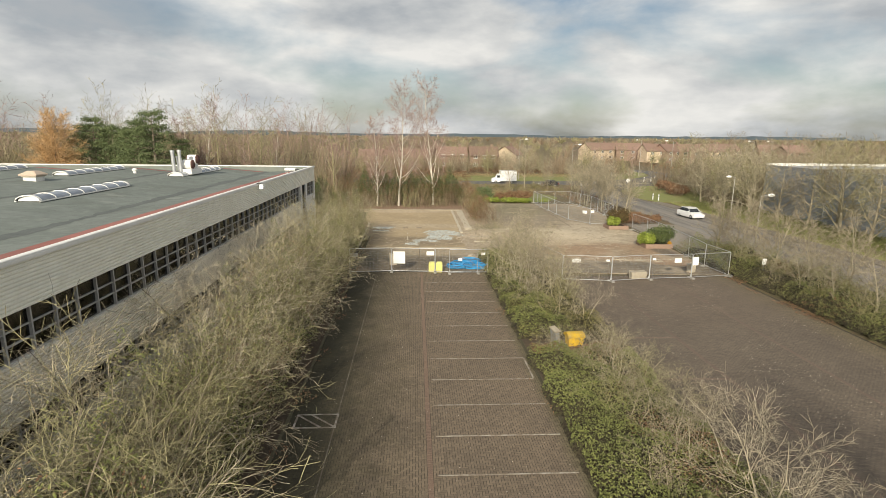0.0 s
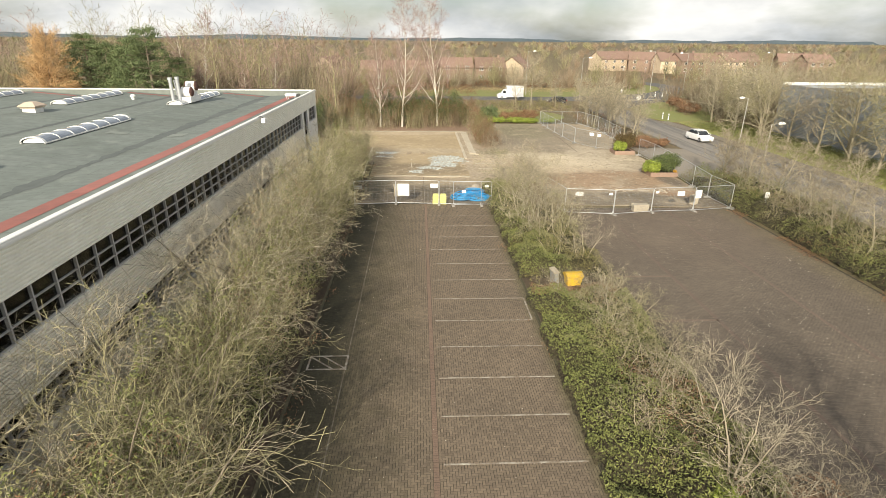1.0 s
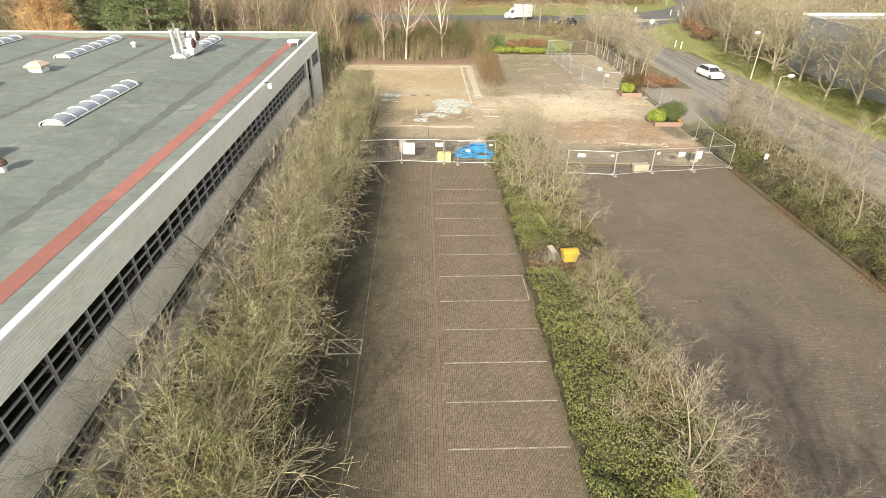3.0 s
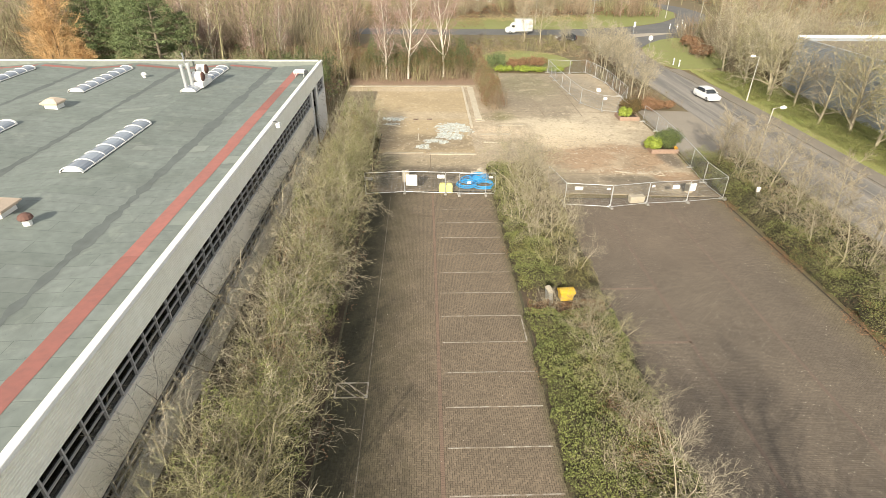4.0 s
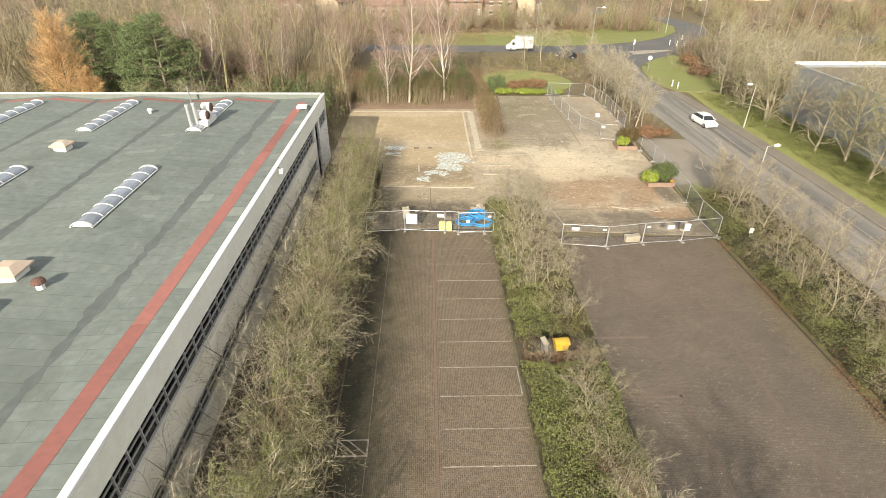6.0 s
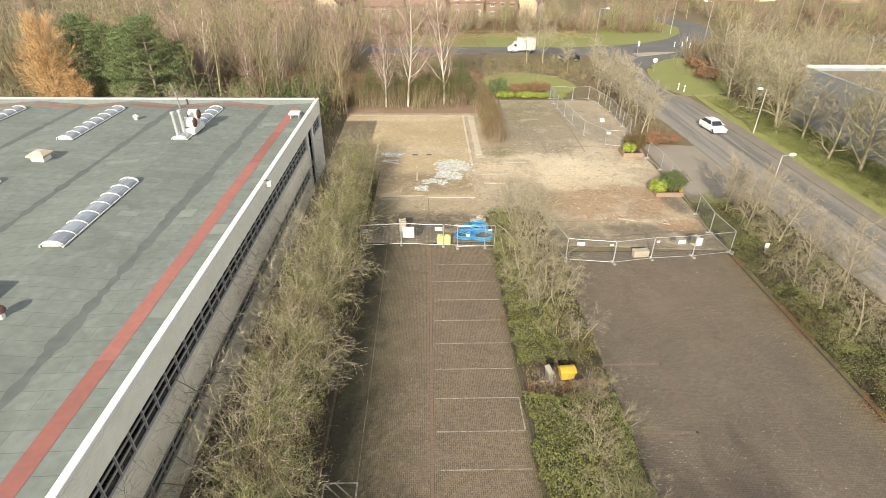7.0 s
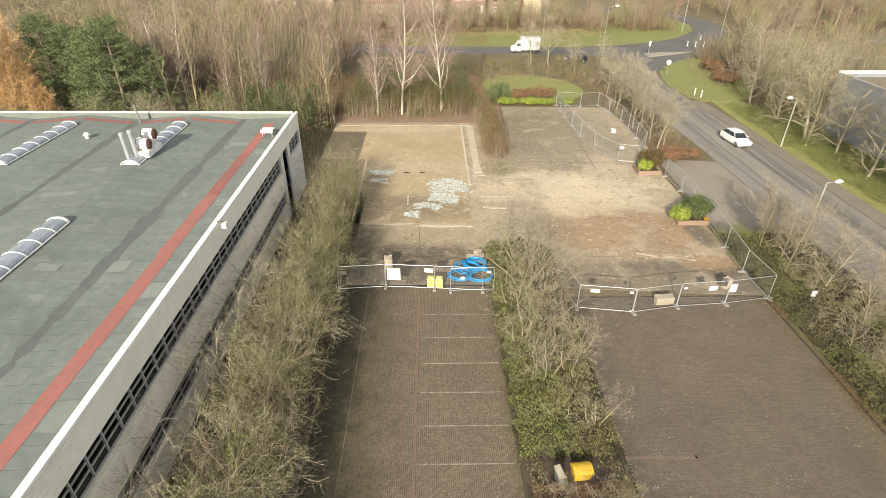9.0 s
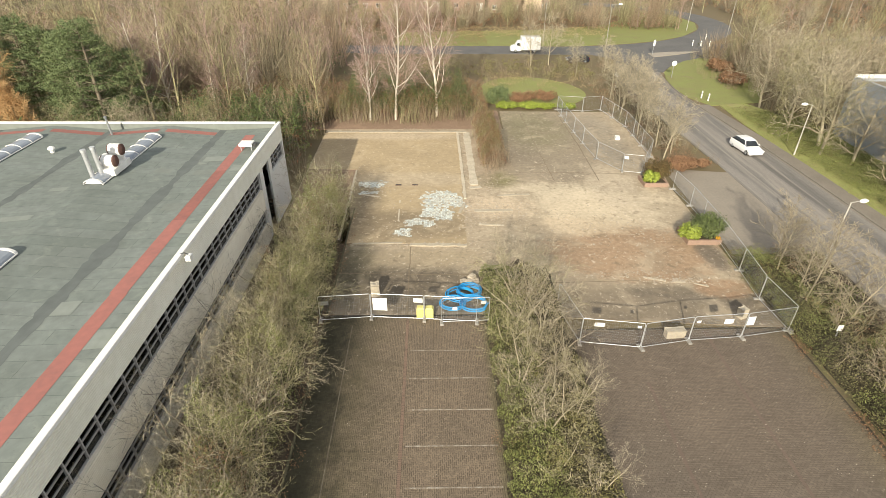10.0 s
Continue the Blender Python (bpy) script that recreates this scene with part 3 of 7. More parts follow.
def strip(name, mat, centre, half, z, label, category, depth=0.05, kind="structure", parent=None):
    left, right = ribbon_points(centre, half)
    mb = Mesher()
    for i in range(len(centre) - 1):
        mb.poly((*right[i], z), (*right[i + 1], z), (*left[i + 1], z), (*left[i], z))
        mb.poly((*left[i], z), (*left[i + 1], z), (*left[i + 1], z - depth), (*left[i], z - depth))
        mb.poly((*right[i + 1], z), (*right[i], z), (*right[i], z - depth), (*right[i + 1], z - depth))
    ob = mb.make(name, mat, parent)
    return tagged(ob, label, category, kind=kind) if parent is None else ob


ground()
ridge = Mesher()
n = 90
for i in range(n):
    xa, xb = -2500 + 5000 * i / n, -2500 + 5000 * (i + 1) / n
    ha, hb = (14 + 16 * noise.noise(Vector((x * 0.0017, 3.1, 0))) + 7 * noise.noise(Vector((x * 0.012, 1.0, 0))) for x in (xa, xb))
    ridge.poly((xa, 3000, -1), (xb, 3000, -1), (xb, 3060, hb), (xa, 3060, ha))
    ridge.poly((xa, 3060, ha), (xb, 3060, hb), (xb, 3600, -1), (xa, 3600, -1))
tagged(ridge.make("backdrop_hills", "hill"), "low wooded hills on the horizon, their colour blue-grey with painted haze", "hills", kind="structure")
LOT_X0, LOT_X1, LOT_Y1 = -5.0, 5.72, 42.6
BAY_Y = [13.3 + 2.345 * i for i in range(-4, 12)]
paved = box_thing("pavement_car_park", "paver_bed", LOT_X0, LOT_X1, -25, LOT_Y1, -0.1, -0.002, "brown block-paved car park with worn herringbone pavers", "car park")
paved_right = box_thing("pavement_side_car_park", "paver_bed", 10.9, 25.2, -25, 41.0, -0.1, -0.002, "grey-brown block-paved car park beside the road hedge", "car park")
# lower concrete yard past the site fence
yard = sheet("pavement_yard", "concrete", [(-4.9, 42.6), (5.8, 42.6), (25.4, 41.0), (25.9, 62), (27.2, 71), (26.6, 86.5), (11.5, 87.0), (11.2, 79.6), (-11.0, 79.6), (-11.0, 60.0), (-5.2, 58.0)], 0.0, "stained pale concrete yard of a cleared building", "yard", 0.08)

# road, footpath and junction
ROAD = smooth_line([(37.3, -40), (37.3, 10), (37.3, 45), (37.3, 68), (36.8, 82), (36.2, 94), (36.9, 104), (38.8, 112), (42.5, 121)])
strip("road", "asphalt", ROAD, 3.9, -0.03, "worn grey asphalt side road", "road", 0.05)
MAIN = smooth_line([(-150, 132), (-60, 130), (-10, 127.5), (18, 127.0), (32, 126.8), (45, 129.6), (55, 134), (63, 140.5), (70, 149.5), (73.8, 161), (72.3, 174), (66, 185), (50, 196)])
strip("road_main", "asphalt_dark", MAIN, 3.7, -0.026, "dark grey asphalt main road beyond the trees", "road", 0.05)
BRANCH = smooth_line([(50, 128), (66, 130.5), (85, 134), (110, 140), (170, 150), (260, 158)])
strip("road_branch", "asphalt_dark", BRANCH, 3.4, -0.022, "dark grey asphalt road leaving the junction", "road", 0.05)
sheet("road_mouth", "asphalt_dark", [(37.4, 110), (42.4, 108.8), (45.2, 113.0), (49.5, 117.4), (53.4, 119.7), (60, 122.5), (68, 127.6), (60, 131), (44, 127.4), (32, 124.4), (36.6, 119)], -0.018, "dark asphalt mouth of the side road", "road", 0.03)
sheet("traffic_island", "island_paving", [(45.0, 120.6), (50.0, 122.6), (56.0, 125.7), (50.0, 125.2), (45.0, 123.9)], 0.07, "pale paved splitter island at the junction", "traffic island", 0.12)
path_r = [(x + 4.86, y) for x, y in ROAD if y < 90]
strip("footpath", "footpath", path_r, 0.8, 0.07, "grey-brown asphalt footpath along the road", "path", 0.14)
strip("kerb_road_east", "kerb", [(x + 3.97, y) for x, y in ROAD if y < 109], 0.08, 0.085, "pale concrete kerb along the road", "kerb", 0.15)
for a, b in ((-40, 49), (67, 108)):
    strip("kerb_road_west", "kerb", [(x - 3.97, y) for x, y in ROAD if a < y < b], 0.08, 0.08, "pale concrete kerb along the road", "kerb", 0.15)
strip("channel_road_east", "footpath", [(x + 3.75, y) for x, y in ROAD if y < 109], 0.12, -0.024, "dirty gutter strip along the kerb", "gutter", 0.02)
sheet("verge_west", "soil", [(25.9, -25), (33.2, -25), (33.2, 50), (26.2, 50), (25.9, 41)], 0.0, "leaf-littered soil strip under the roadside hedge", "verge", 0.06)
sheet("verge_edge", "edge_litter", [(25.2, -25), (26.6, -25), (26.6, 41), (25.2, 41)], 0.006, "mossy leaf-littered edge below the roadside hedge", "verge", 0.08)
sheet("forecourt", "asphalt_pale", [(26.2, 50), (33.35, 50), (33.35, 66), (26.9, 67)], 0.004, "pale grey asphalt entrance crossover", "entrance", 0.05)
sheet("verge_east", "grass", [(42.9, -30), (52, -30), (52, 80), (47, 92), (43.6, 90), (42.9, 82)], 0.02, "mossy grass verge under roadside trees", "verge", 0.08)
sheet("grass_corner", "grass", [(42.3, 89.5), (50, 91), (54, 97), (58, 108), (57, 119), (53.3, 119.6), (49.5, 117.3), (45.2, 112.8), (42.6, 108.8), (41.2, 104.2), (40.35, 97.6), (40.6, 93.5)], 0.03, "mown green grass corner at the junction", "grass", 0.08)
sheet("grass_verge_north", "grass", [(-6, 131.6), (10, 131.0), (18, 131.0), (32, 130.9), (44, 133.6), (52, 136.8), (59.5, 142.2), (66.3, 150.8), (69.8, 160.5), (68.6, 170.5), (62.4, 180.5), (54, 168), (46, 157), (30, 150), (12, 148), (-4, 146)], 0.0, "mown green grass beyond the main road", "grass", 0.05)
sheet("grass_mound", "grass", smooth_line([(10, 91), (16, 88.6), (22, 90), (25.5, 95), (24, 101), (19, 105), (13.5, 104.6), (10, 100), (9, 95), (10, 91)], 5)[:-1], 0.05, "rough grass bank behind the yard", "grass", 0.1)
sheet("planting_bed_west", "soil", [(-11.6, -25), (-5.0, -25), (-5.0, 55.5), (-5.5, 58.5), (-11.0, 60)], 0.03, "dark leaf-littered soil bed beside the building", "planting bed", 0.1)
sheet("planting_bed_median", "soil", [(5.85, -25), (10.8, -25), (10.8, 47.5), (8.8, 49.5), (5.85, 46)], 0.03, "dark soil bed between the car parks", "planting bed", 0.1)
strip("kerb_median_west", "kerb_moss", [(5.78, -25), (5.78, 46)], 0.06, 0.035, "mossy concrete edging of the planting bed", "kerb", 0.12)
strip("kerb_median_east", "kerb_moss", [(10.86, -25), (10.86, 40), (10.86, 47)], 0.06, 0.035, "mossy concrete edging of the planting bed", "kerb", 0.12)
strip("kerb_bed_west", "kerb_moss", [(-4.96, -25), (-4.96, 58)], 0.06, 0.06, "mossy concrete edging of the hedge bed", "kerb", 0.12)


def line(name, x0, x1, y0, y1, z=0.006, mat="line_paint"):
    return tagged(Mesher().box(x0, x1, y0, y1, z - 0.012, z).make(name, mat), "worn white painted parking bay line", "line marking", "parking bay lines")


for y in BAY_Y:
    line("bay_line", 0.75, 5.45, y - 0.03, y + 0.03)
line("bay_line", -3.13, -3.08, 6, 41.5, 0.006, "line_faint")
line("bay_line", 5.42, 5.5, 22.7, 25.0, 0.008)
for x0, x1, y0, y1 in ((-4.7, -3.05, 18.7, 18.78), (-4.7, -3.05, 19.68, 19.76), (-3.13, -3.05, 18.78, 19.68), (-4.7, -4.62, 18.78, 19.68)):
    line("hatch_line", x0, x1, y0, y1, 0.008)
for cx in (-4.15, -3.6):
    line("hatch_line", -0.7, 0.7, -0.035, 0.035, 0.0).matrix_basis = pose(cx, 19.23, 0.01, 0, 0, -42)


# ---- factory building ----
FACTORY = thing("factory_building", "long two-storey beige ribbed-clad factory with a flat green felt roof", "factory", at=pose(-11.2, 60.25, 0, 0, 0, -0.25))
LEN, DEEP = 92.0, 62.0
Z = dict(sill0=0.05, win0=1.45, sill1=2.75, win1=4.42, fascia=5.92, top=7.36)


def ribbed(mb, v0, v1, z0, z1, u=0.0, pitch=0.12, proud=0.045):
    """Cladding with level ribs on the east face, between v0 and v1."""
    count = max(1, round((z1 - z0) / pitch))
    p = (z1 - z0) / count
    prof = []
    for i in range(count):
        z = z0 + i * p
        prof += [(u + proud, z + 0.004), (u + proud, z + p * 0.42), (u, z + p * 0.62), (u, z + p * 0.8)]
    prof.append((u + proud, z1))
    for (ua, za), (ub, zb) in zip(prof, prof[1:]):
        mb.poly((ua, v0, za), (ua, v1, za), (ub, v1, zb), (ub, v0, zb))
    mb.box(u - 0.32, u - 0.002, v0, v1, z0, z1)


def facade():
    wall = Mesher()
    ribbed(wall, -LEN, 0.0, Z["fascia"], Z["top"])
    wall.make("fascia_cladding", "cladding", FACTORY)
    mid = Mesher()
    ribbed(mid, -LEN, -7.4, Z["sill1"], Z["win1"])
    mid.make("spandrel_cladding", "cladding_beige", FACTORY)
    low = Mesher()
    ribbed(low, -LEN, -7.4, 0.0, Z["win0"], u=0.02)
    low.make("plinth_cladding", "cladding_beige", FACTORY)
    near = Mesher()
    ribbed(near, -LEN, -51.2, Z["win0"], Z["sill1"])
    near.make("wall_panel", "cladding_beige", FACTORY)
    end = Mesher()
    end.box(-0.16, 0.02, -4.9, 0.0, 0.0, 4.5)
    end.box(-0.16, 0.02, -4.9, -4.15, 4.5, Z["fascia"])
    end.box(-0.16, 0.02, -0.3, 0.0, 4.5, Z["fascia"])
    end.make("corner_wall", "white_trim", FACTORY, "pale grey rendered end wall")
    pier = Mesher()
    pier.box(-0.16, 0.03, -7.4, -6.6, 0.0, Z["fascia"])
    pier.make("pier", "white_trim", FACTORY)
    slot = Mesher()
    slot.box(-0.7, -0.6, -6.6, -4.9, 0.0, Z["fascia"])
    slot.make("recess", "dark_metal", FACTORY)
    # inside: the near-black colour stands in for the darkness of unlit rooms
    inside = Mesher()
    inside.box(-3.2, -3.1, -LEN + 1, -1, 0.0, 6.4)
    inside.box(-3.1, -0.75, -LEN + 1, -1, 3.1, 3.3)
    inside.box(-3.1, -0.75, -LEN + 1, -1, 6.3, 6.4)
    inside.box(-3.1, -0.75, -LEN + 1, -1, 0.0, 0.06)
    inside.make("interior", "unlit_inside", FACTORY)
    gable = Mesher()
    gable.box(-DEEP, -0.16, -0.22, 0.0, 0.0, Z["top"])
    gable.make("north_wall", "cladding", FACTORY)
    back = Mesher()
    back.box(-DEEP, -0.16, -LEN, -LEN + 0.2, 0.0, Z["top"])
    back.box(-DEEP - 0.2, -DEEP, -LEN, 0.0, 0.0, Z["top"])
    back.make("outer_wall", "cladding", FACTORY)


def window_row(z0, z1, v_from, v_to):
    """A row of glazing: sill, head, one transom, a mullion and a pane for each bay."""
    bays = int(round((v_from - v_to) / 1.12))
    w = (v_from - v_to) / bays
    strip_ob = Mesher()
    strip_ob.box(-0.3, -0.14, v_to, v_from, z0, z0 + 0.06)
    strip_ob.box(-0.3, -0.14, v_to, v_from, z1 - 0.06, z1)
    root = strip_ob.make("window_strip", "grey_frame", FACTORY)
    for f in (0.34, 0.62):
        zm = z0 + (z1 - z0) * f
        Mesher().box(-0.28, -0.16, v_to, v_from, zm - 0.02, zm + 0.02).make("transom", "grey_frame", root)
    mull = Mesher().box(-0.27, -0.13, -0.032, 0.032, z0 + 0.06, z1 - 0.06).mesh("mullion")
    mull.materials.append(M["grey_frame"])
    pane = Mesher().box(-0.24, -0.23, -w + 0.032, -0.032, z0 + 0.06, z1 - 0.06).mesh("pane")
    pane.materials.append(M["glass"])
    for i in range(bays + 1):
        ob = new("mullion", mull)
        ob.parent, ob.location = root, (0, v_from - i * w, 0)
    for i in range(bays):
        ob = new("pane", pane)
        ob.parent, ob.location = root, (0, v_from - i * w, 0)
        ob.visible_shadow = False


facade()
window_row(Z["win1"], Z["fascia"], -7.4, -7.4 - 1.12 * 68)
window_row(Z["win0"], Z["sill1"], -7.4, -7.4 - 1.12 * 39)
window_row(4.5, Z["fascia"], -0.3, -4.15)

# roof: shallow gables, ridges under the roof lights
RIDGE, VALLEY = 7.2, 6.8
PROFILE = [(-0.3, 7.0), (-4.85, VALLEY)]
for i in range(6):
    PROFILE += [(-9.6 - 9.7 * i, RIDGE), (-14.45 - 9.7 * i, VALLEY)]
PROFILE = [p for p in PROFILE if p[0] > -DEEP]


def roof_z(u):
    for (a, za), (b, zb) in zip(PROFILE, PROFILE[1:]):
        if b <= u <= a:
            return za + (zb - za) * (a - u) / (a - b)
    return 7.0


def roof():
    mb = Mesher()
    for (a, za), (b, zb) in zip(PROFILE, PROFILE[1:]):
        mb.poly((a, -LEN + 0.2, za), (a, -0.22, za), (b, -0.22, zb), (b, -LEN + 0.2, zb))
        mb.poly((a, -LEN + 0.2, za - 0.3), (b, -LEN + 0.2, zb - 0.3), (b, -0.22, zb - 0.3), (a, -0.22, za - 0.3))
    deck = mb.make("roof", "felt", FACTORY, "weathered green-grey roofing felt")
    cope = Mesher()
    cope.chamfer(-0.17, 0.085, -LEN, 0.06, Z["top"], Z["top"] + 0.1, 0.02)
    cope.box(0.05, 0.1, -LEN, 0.07, Z["top"] - 0.06, Z["top"] + 0.02)
    cope.make("coping", "white_trim", FACTORY, "white metal coping")
    cope = Mesher()
    cope.chamfer(-DEEP, -0.345, -0.26, 0.06, Z["top"], Z["top"] + 0.1, 0.02)
    cope.make("coping", "white_trim", FACTORY, "white metal coping")
    inner = Mesher()
    inner.box(-DEEP, -0.3, -0.28, -0.23, 6.7, Z["top"] - 0.003)
    inner.box(-0.29, -0.24, -LEN + 0.2, -0.29, 6.8, Z["top"] - 0.003)
    inner.make("parapet", "felt_patch", FACTORY)
    rng = random.Random(4)
    v = -1.9
    while v > -LEN + 8:
        v2 = max(v - 7.5, -LEN + 8)
        a, b = -2.45 + rng.uniform(-0.05, 0.05), -1.6 + rng.uniform(-0.05, 0.05)
        red = Mesher()
        red.poly((a, v2, roof_z(a) + 0.012), (b, v2, roof_z(b) + 0.012), (b, v, roof_z(b) + 0.012), (a, v, roof_z(a) + 0.012))
        red.make("felt_strip", "felt_red", FACTORY, "faded red felt strip")
        v = v2
    for (a, za), (b, zb) in zip(PROFILE[1:], PROFILE[2:]):
        red = Mesher()
        a2, b2 = a - 0.3, b + 0.3
        red.poly((b2, -1.75, roof_z(b2) + 0.012), (a2, -1.75, roof_z(a2) + 0.012), (a2, -1.05, roof_z(a2) + 0.012), (b2, -1.05, roof_z(b2) + 0.012))
        red.make("felt_strip", "felt_red", FACTORY, "faded red felt strip")
    for u, z in PROFILE:
        if z != VALLEY:
            continue
        mb = Mesher()
        n = 240
        for i in range(n):
            va, vb = -0.4 - (LEN - 1) * i / n, -0.4 - (LEN - 1) * (i + 1) / n
            wa, wb = (max(0.1, 0.32 + 0.26 * noise.noise(Vector((u, v * 0.3, 0.5))) + 0.2 * noise.noise(Vector((u, v * 1.9, 1.5)))) for v in (va, vb))
            for s in (-1, 1):
                pa = [(u, va, z + 0.008), (u + s * wa, va, roof_z(u + s * wa) + 0.008), (u + s * wb, vb, roof_z(u + s * wb) + 0.008), (u, vb, z + 0.008)]
                mb.poly(*(pa if s < 0 else pa[::-1]))
        mb.make("valley_gutter", "felt_dark", FACTORY, "dark ragged-edged felt band along the roof valley")


roof()


def rooflight(u, v, length=9.1, width=1.3, name_label="domed barrel rooflight with white ribs on the felt roof"):
    root = thing("rooflight", name_label, "rooflight", "barrel rooflights", at=FACTORY.matrix_basis @ pose(u, v, RIDGE - 0.27))
    kerb = Mesher()
    kerb.box(-width / 2, width / 2, 0, length, 0, 0.26)
    kerb.make("upstand", "felt_dark", root)
    edge = Mesher()
    for s in (-1, 1):
        edge.box(s * width / 2 - 0.04, s * width / 2 + 0.04, -0.04, length + 0.04, 0.26, 0.32)
    edge.make("rail", "white_trim", root)

    def arc(w, h, k=8):
        return [(-w / 2 * math.cos(math.pi * i / k), 0.3 + h * math.sin(math.pi * i / k)) for i in range(k + 1)]
    bays = 7
    step = length / bays
    for i in range(bays + 1):
        rib = Mesher()
        wd = 0.2 if i in (0, bays) else 0.07
        y0 = i * step - wd / 2
        pr = arc(width + 0.03, 0.335)
        for (xa, za), (xb, zb) in zip(pr, pr[1:]):
            rib.poly((xa, y0, za), (xb, y0, zb), (xb, y0 + wd, zb), (xa, y0 + wd, za))
            rib.poly((xa, y0, za - 0.06), (xb, y0, zb - 0.06), (xb, y0, zb), (xa, y0, za))
            rib.poly((xb, y0 + wd, zb - 0.06), (xa, y0 + wd, za - 0.06), (xa, y0 + wd, za), (xb, y0 + wd, zb))
        if i in (0, bays):
            yy = 0.02 if i == 0 else length - 0.02
            pts = [(x, yy, z - 0.01) for x, z in arc(width - 0.16, 0.26)]
            rib.poly(*(pts if i else pts[::-1]))
        rib.make("rib", "white_trim", root)
        if i < bays:
            pane = Mesher()
            pr = arc(width - 0.02, 0.3)
            for (xa, za), (xb, zb) in zip(pr, pr[1:]):
                pane.poly((xa, i * step + 0.03, za), (xb, i * step + 0.03, zb), (xb, (i + 1) * step - 0.03, zb), (xa, (i + 1) * step - 0.03, za))
            pane.make("dome", "dome", root)
    return root


M["dome"] = material("dome", (0.30, 0.33, 0.37), (0.2, 0.22, 0.26), rough=0.12, grain=1.2, stain=1.6, amount=0.8, bump=0.0, vary=0.12, spec=0.6)
light_a = rooflight(-9.62, -30.3)
for u, v in ((-9.62, -12.3), (-19.3, -12.3), (-19.3, -30.3), (-29.0, -12.3), (-29.0, -30.3), (-38.7, -12.3), (-9.62, -48.3)):
    copy_thing(light_a, FACTORY.matrix_basis @ pose(u, v, RIDGE - 0.27))


# ---- warehouse across the road ----
WARE = thing("warehouse", "long dark blue-grey metal-clad warehouse behind roadside trees", "warehouse", at=pose(52, 77.5, 0))
wm = Mesher()
prof = []
for i in range(35):
    prof += [(-0.05, i * 0.2), (-0.05, i * 0.2 + 0.12), (0.0, i * 0.2 + 0.145), (0.0, i * 0.2 + 0.18)]
prof.append((-0.05, 7.0))
for (ua, za), (ub, zb) in zip(prof, prof[1:]):
    wm.poly((ua, 0, za), (ua, -90, za), (ub, -90, zb), (ub, 0, zb))
wm.make("wall", "steel_blue", WARE)
Mesher().box(0.01, 60, -0.3, 0, 0, 7.0).make("end_wall", "steel_blue", WARE)
Mesher().box(0.3, 60, -90, -0.3, 6.4, 6.6).make("roof", "tan_roof", WARE)
Mesher().box(0.0, 60, -0.4, 0.06, 7.0, 7.35).make("fascia", "white_trim", WARE, "white roof edge")
Mesher().box(-0.06, 0.3, -90, -0.4, 7.0, 7.12).make("coping", "grey_metal", WARE)
for v in (-12.4, -37, -61):
    Mesher().chain([(-0.1, v, 0), (-0.1, v, 7.0)], [0.07, 0.07], 8).make("downpipe", "grey_metal", WARE)


# ---- vegetation ----
def spec(seg, wob, lift, sides, kids, angle, ratio, taper, start, thin):
    return {"seg": seg, "wob": wob, "lift": lift, "sides": sides, "kids": kids, "angle": angle, "ratio": ratio, "taper": taper, "from": start, "thin": thin, "step": 0.5}


SHRUB = spec([6, 5, 3, 2], [0.13, 0.14, 0.13, 0.16], [0.0, 0.01, 0.02, 0.02], [6, 4, 1, 1], [9, 7, 5], [58, 40, 38], [0.48, 0.52, 0.55], [0.35, 0.5, 0.4], [0.16, 0.2, 0.15], 0.0043)
SHRUB["step"] = 0.46
BARE = spec([5, 3, 2, 1], [0.07, 0.14, 0.2, 0.25], [0.03, 0.06, 0.06, 0.02], [6, 4, 3, 1], [14, 7, 6], [46, 42, 40], [0.44, 0.48, 0.5], [0.6, 0.45, 0.4], [0.22, 0.2, 0.15], 0.009)
BUSHY = spec([4, 4, 3, 1], [0.07, 0.11, 0.16, 0.2], [0.03, 0.07, 0.05, 0.02], [6, 4, 3, 1], [16, 8, 9], [58, 44, 44], [0.56, 0.48, 0.5], [0.45, 0.45, 0.4], [0.12, 0.15, 0.1], 0.0095)
SLIM = spec([5, 4, 3, 1], [0.05, 0.12, 0.2, 0.25], [0.03, 0.10, 0.04, 0.0], [6, 4, 1, 1], [18, 9, 8], [46, 40, 40], [0.46, 0.48, 0.5], [0.55, 0.45, 0.4], [0.2, 0.2, 0.15], 0.0095)
WOOD = spec([4, 3, 2, 1], [0.06, 0.14, 0.2, 0.25], [0.03, 0.08, 0.04, 0.0], [4, 3, 1, 1], [11, 5, 3], [42, 40, 40], [0.40, 0.46, 0.5], [0.55, 0.4, 0.4], [0.2, 0.15, 0.15], 0.011)
BIRCH = spec([9, 6, 3, 1], [0.05, 0.1, 0.2, 0.2], [0.02, 0.14, 0.02, -0.06], [8, 5, 1, 1], [24, 9, 12], [46, 42, 40], [0.30, 0.42, 0.5], [0.65, 0.4, 0.3], [0.12, 0.2, 0.1], 0.012)
BIRCH["step"] = 0.5
WILLOW = spec([5, 5, 3, 1], [0.06, 0.1, 0.14, 0.18], [0.02, 0.10, 0.0, -0.1], [6, 3, 1, 1], [46, 15, 13], [44, 34, 34], [0.40, 0.40, 0.5], [0.7, 0.4, 0.3], [0.06, 0.1, 0.1], 0.013)
rng = random.Random(11)
used = set()


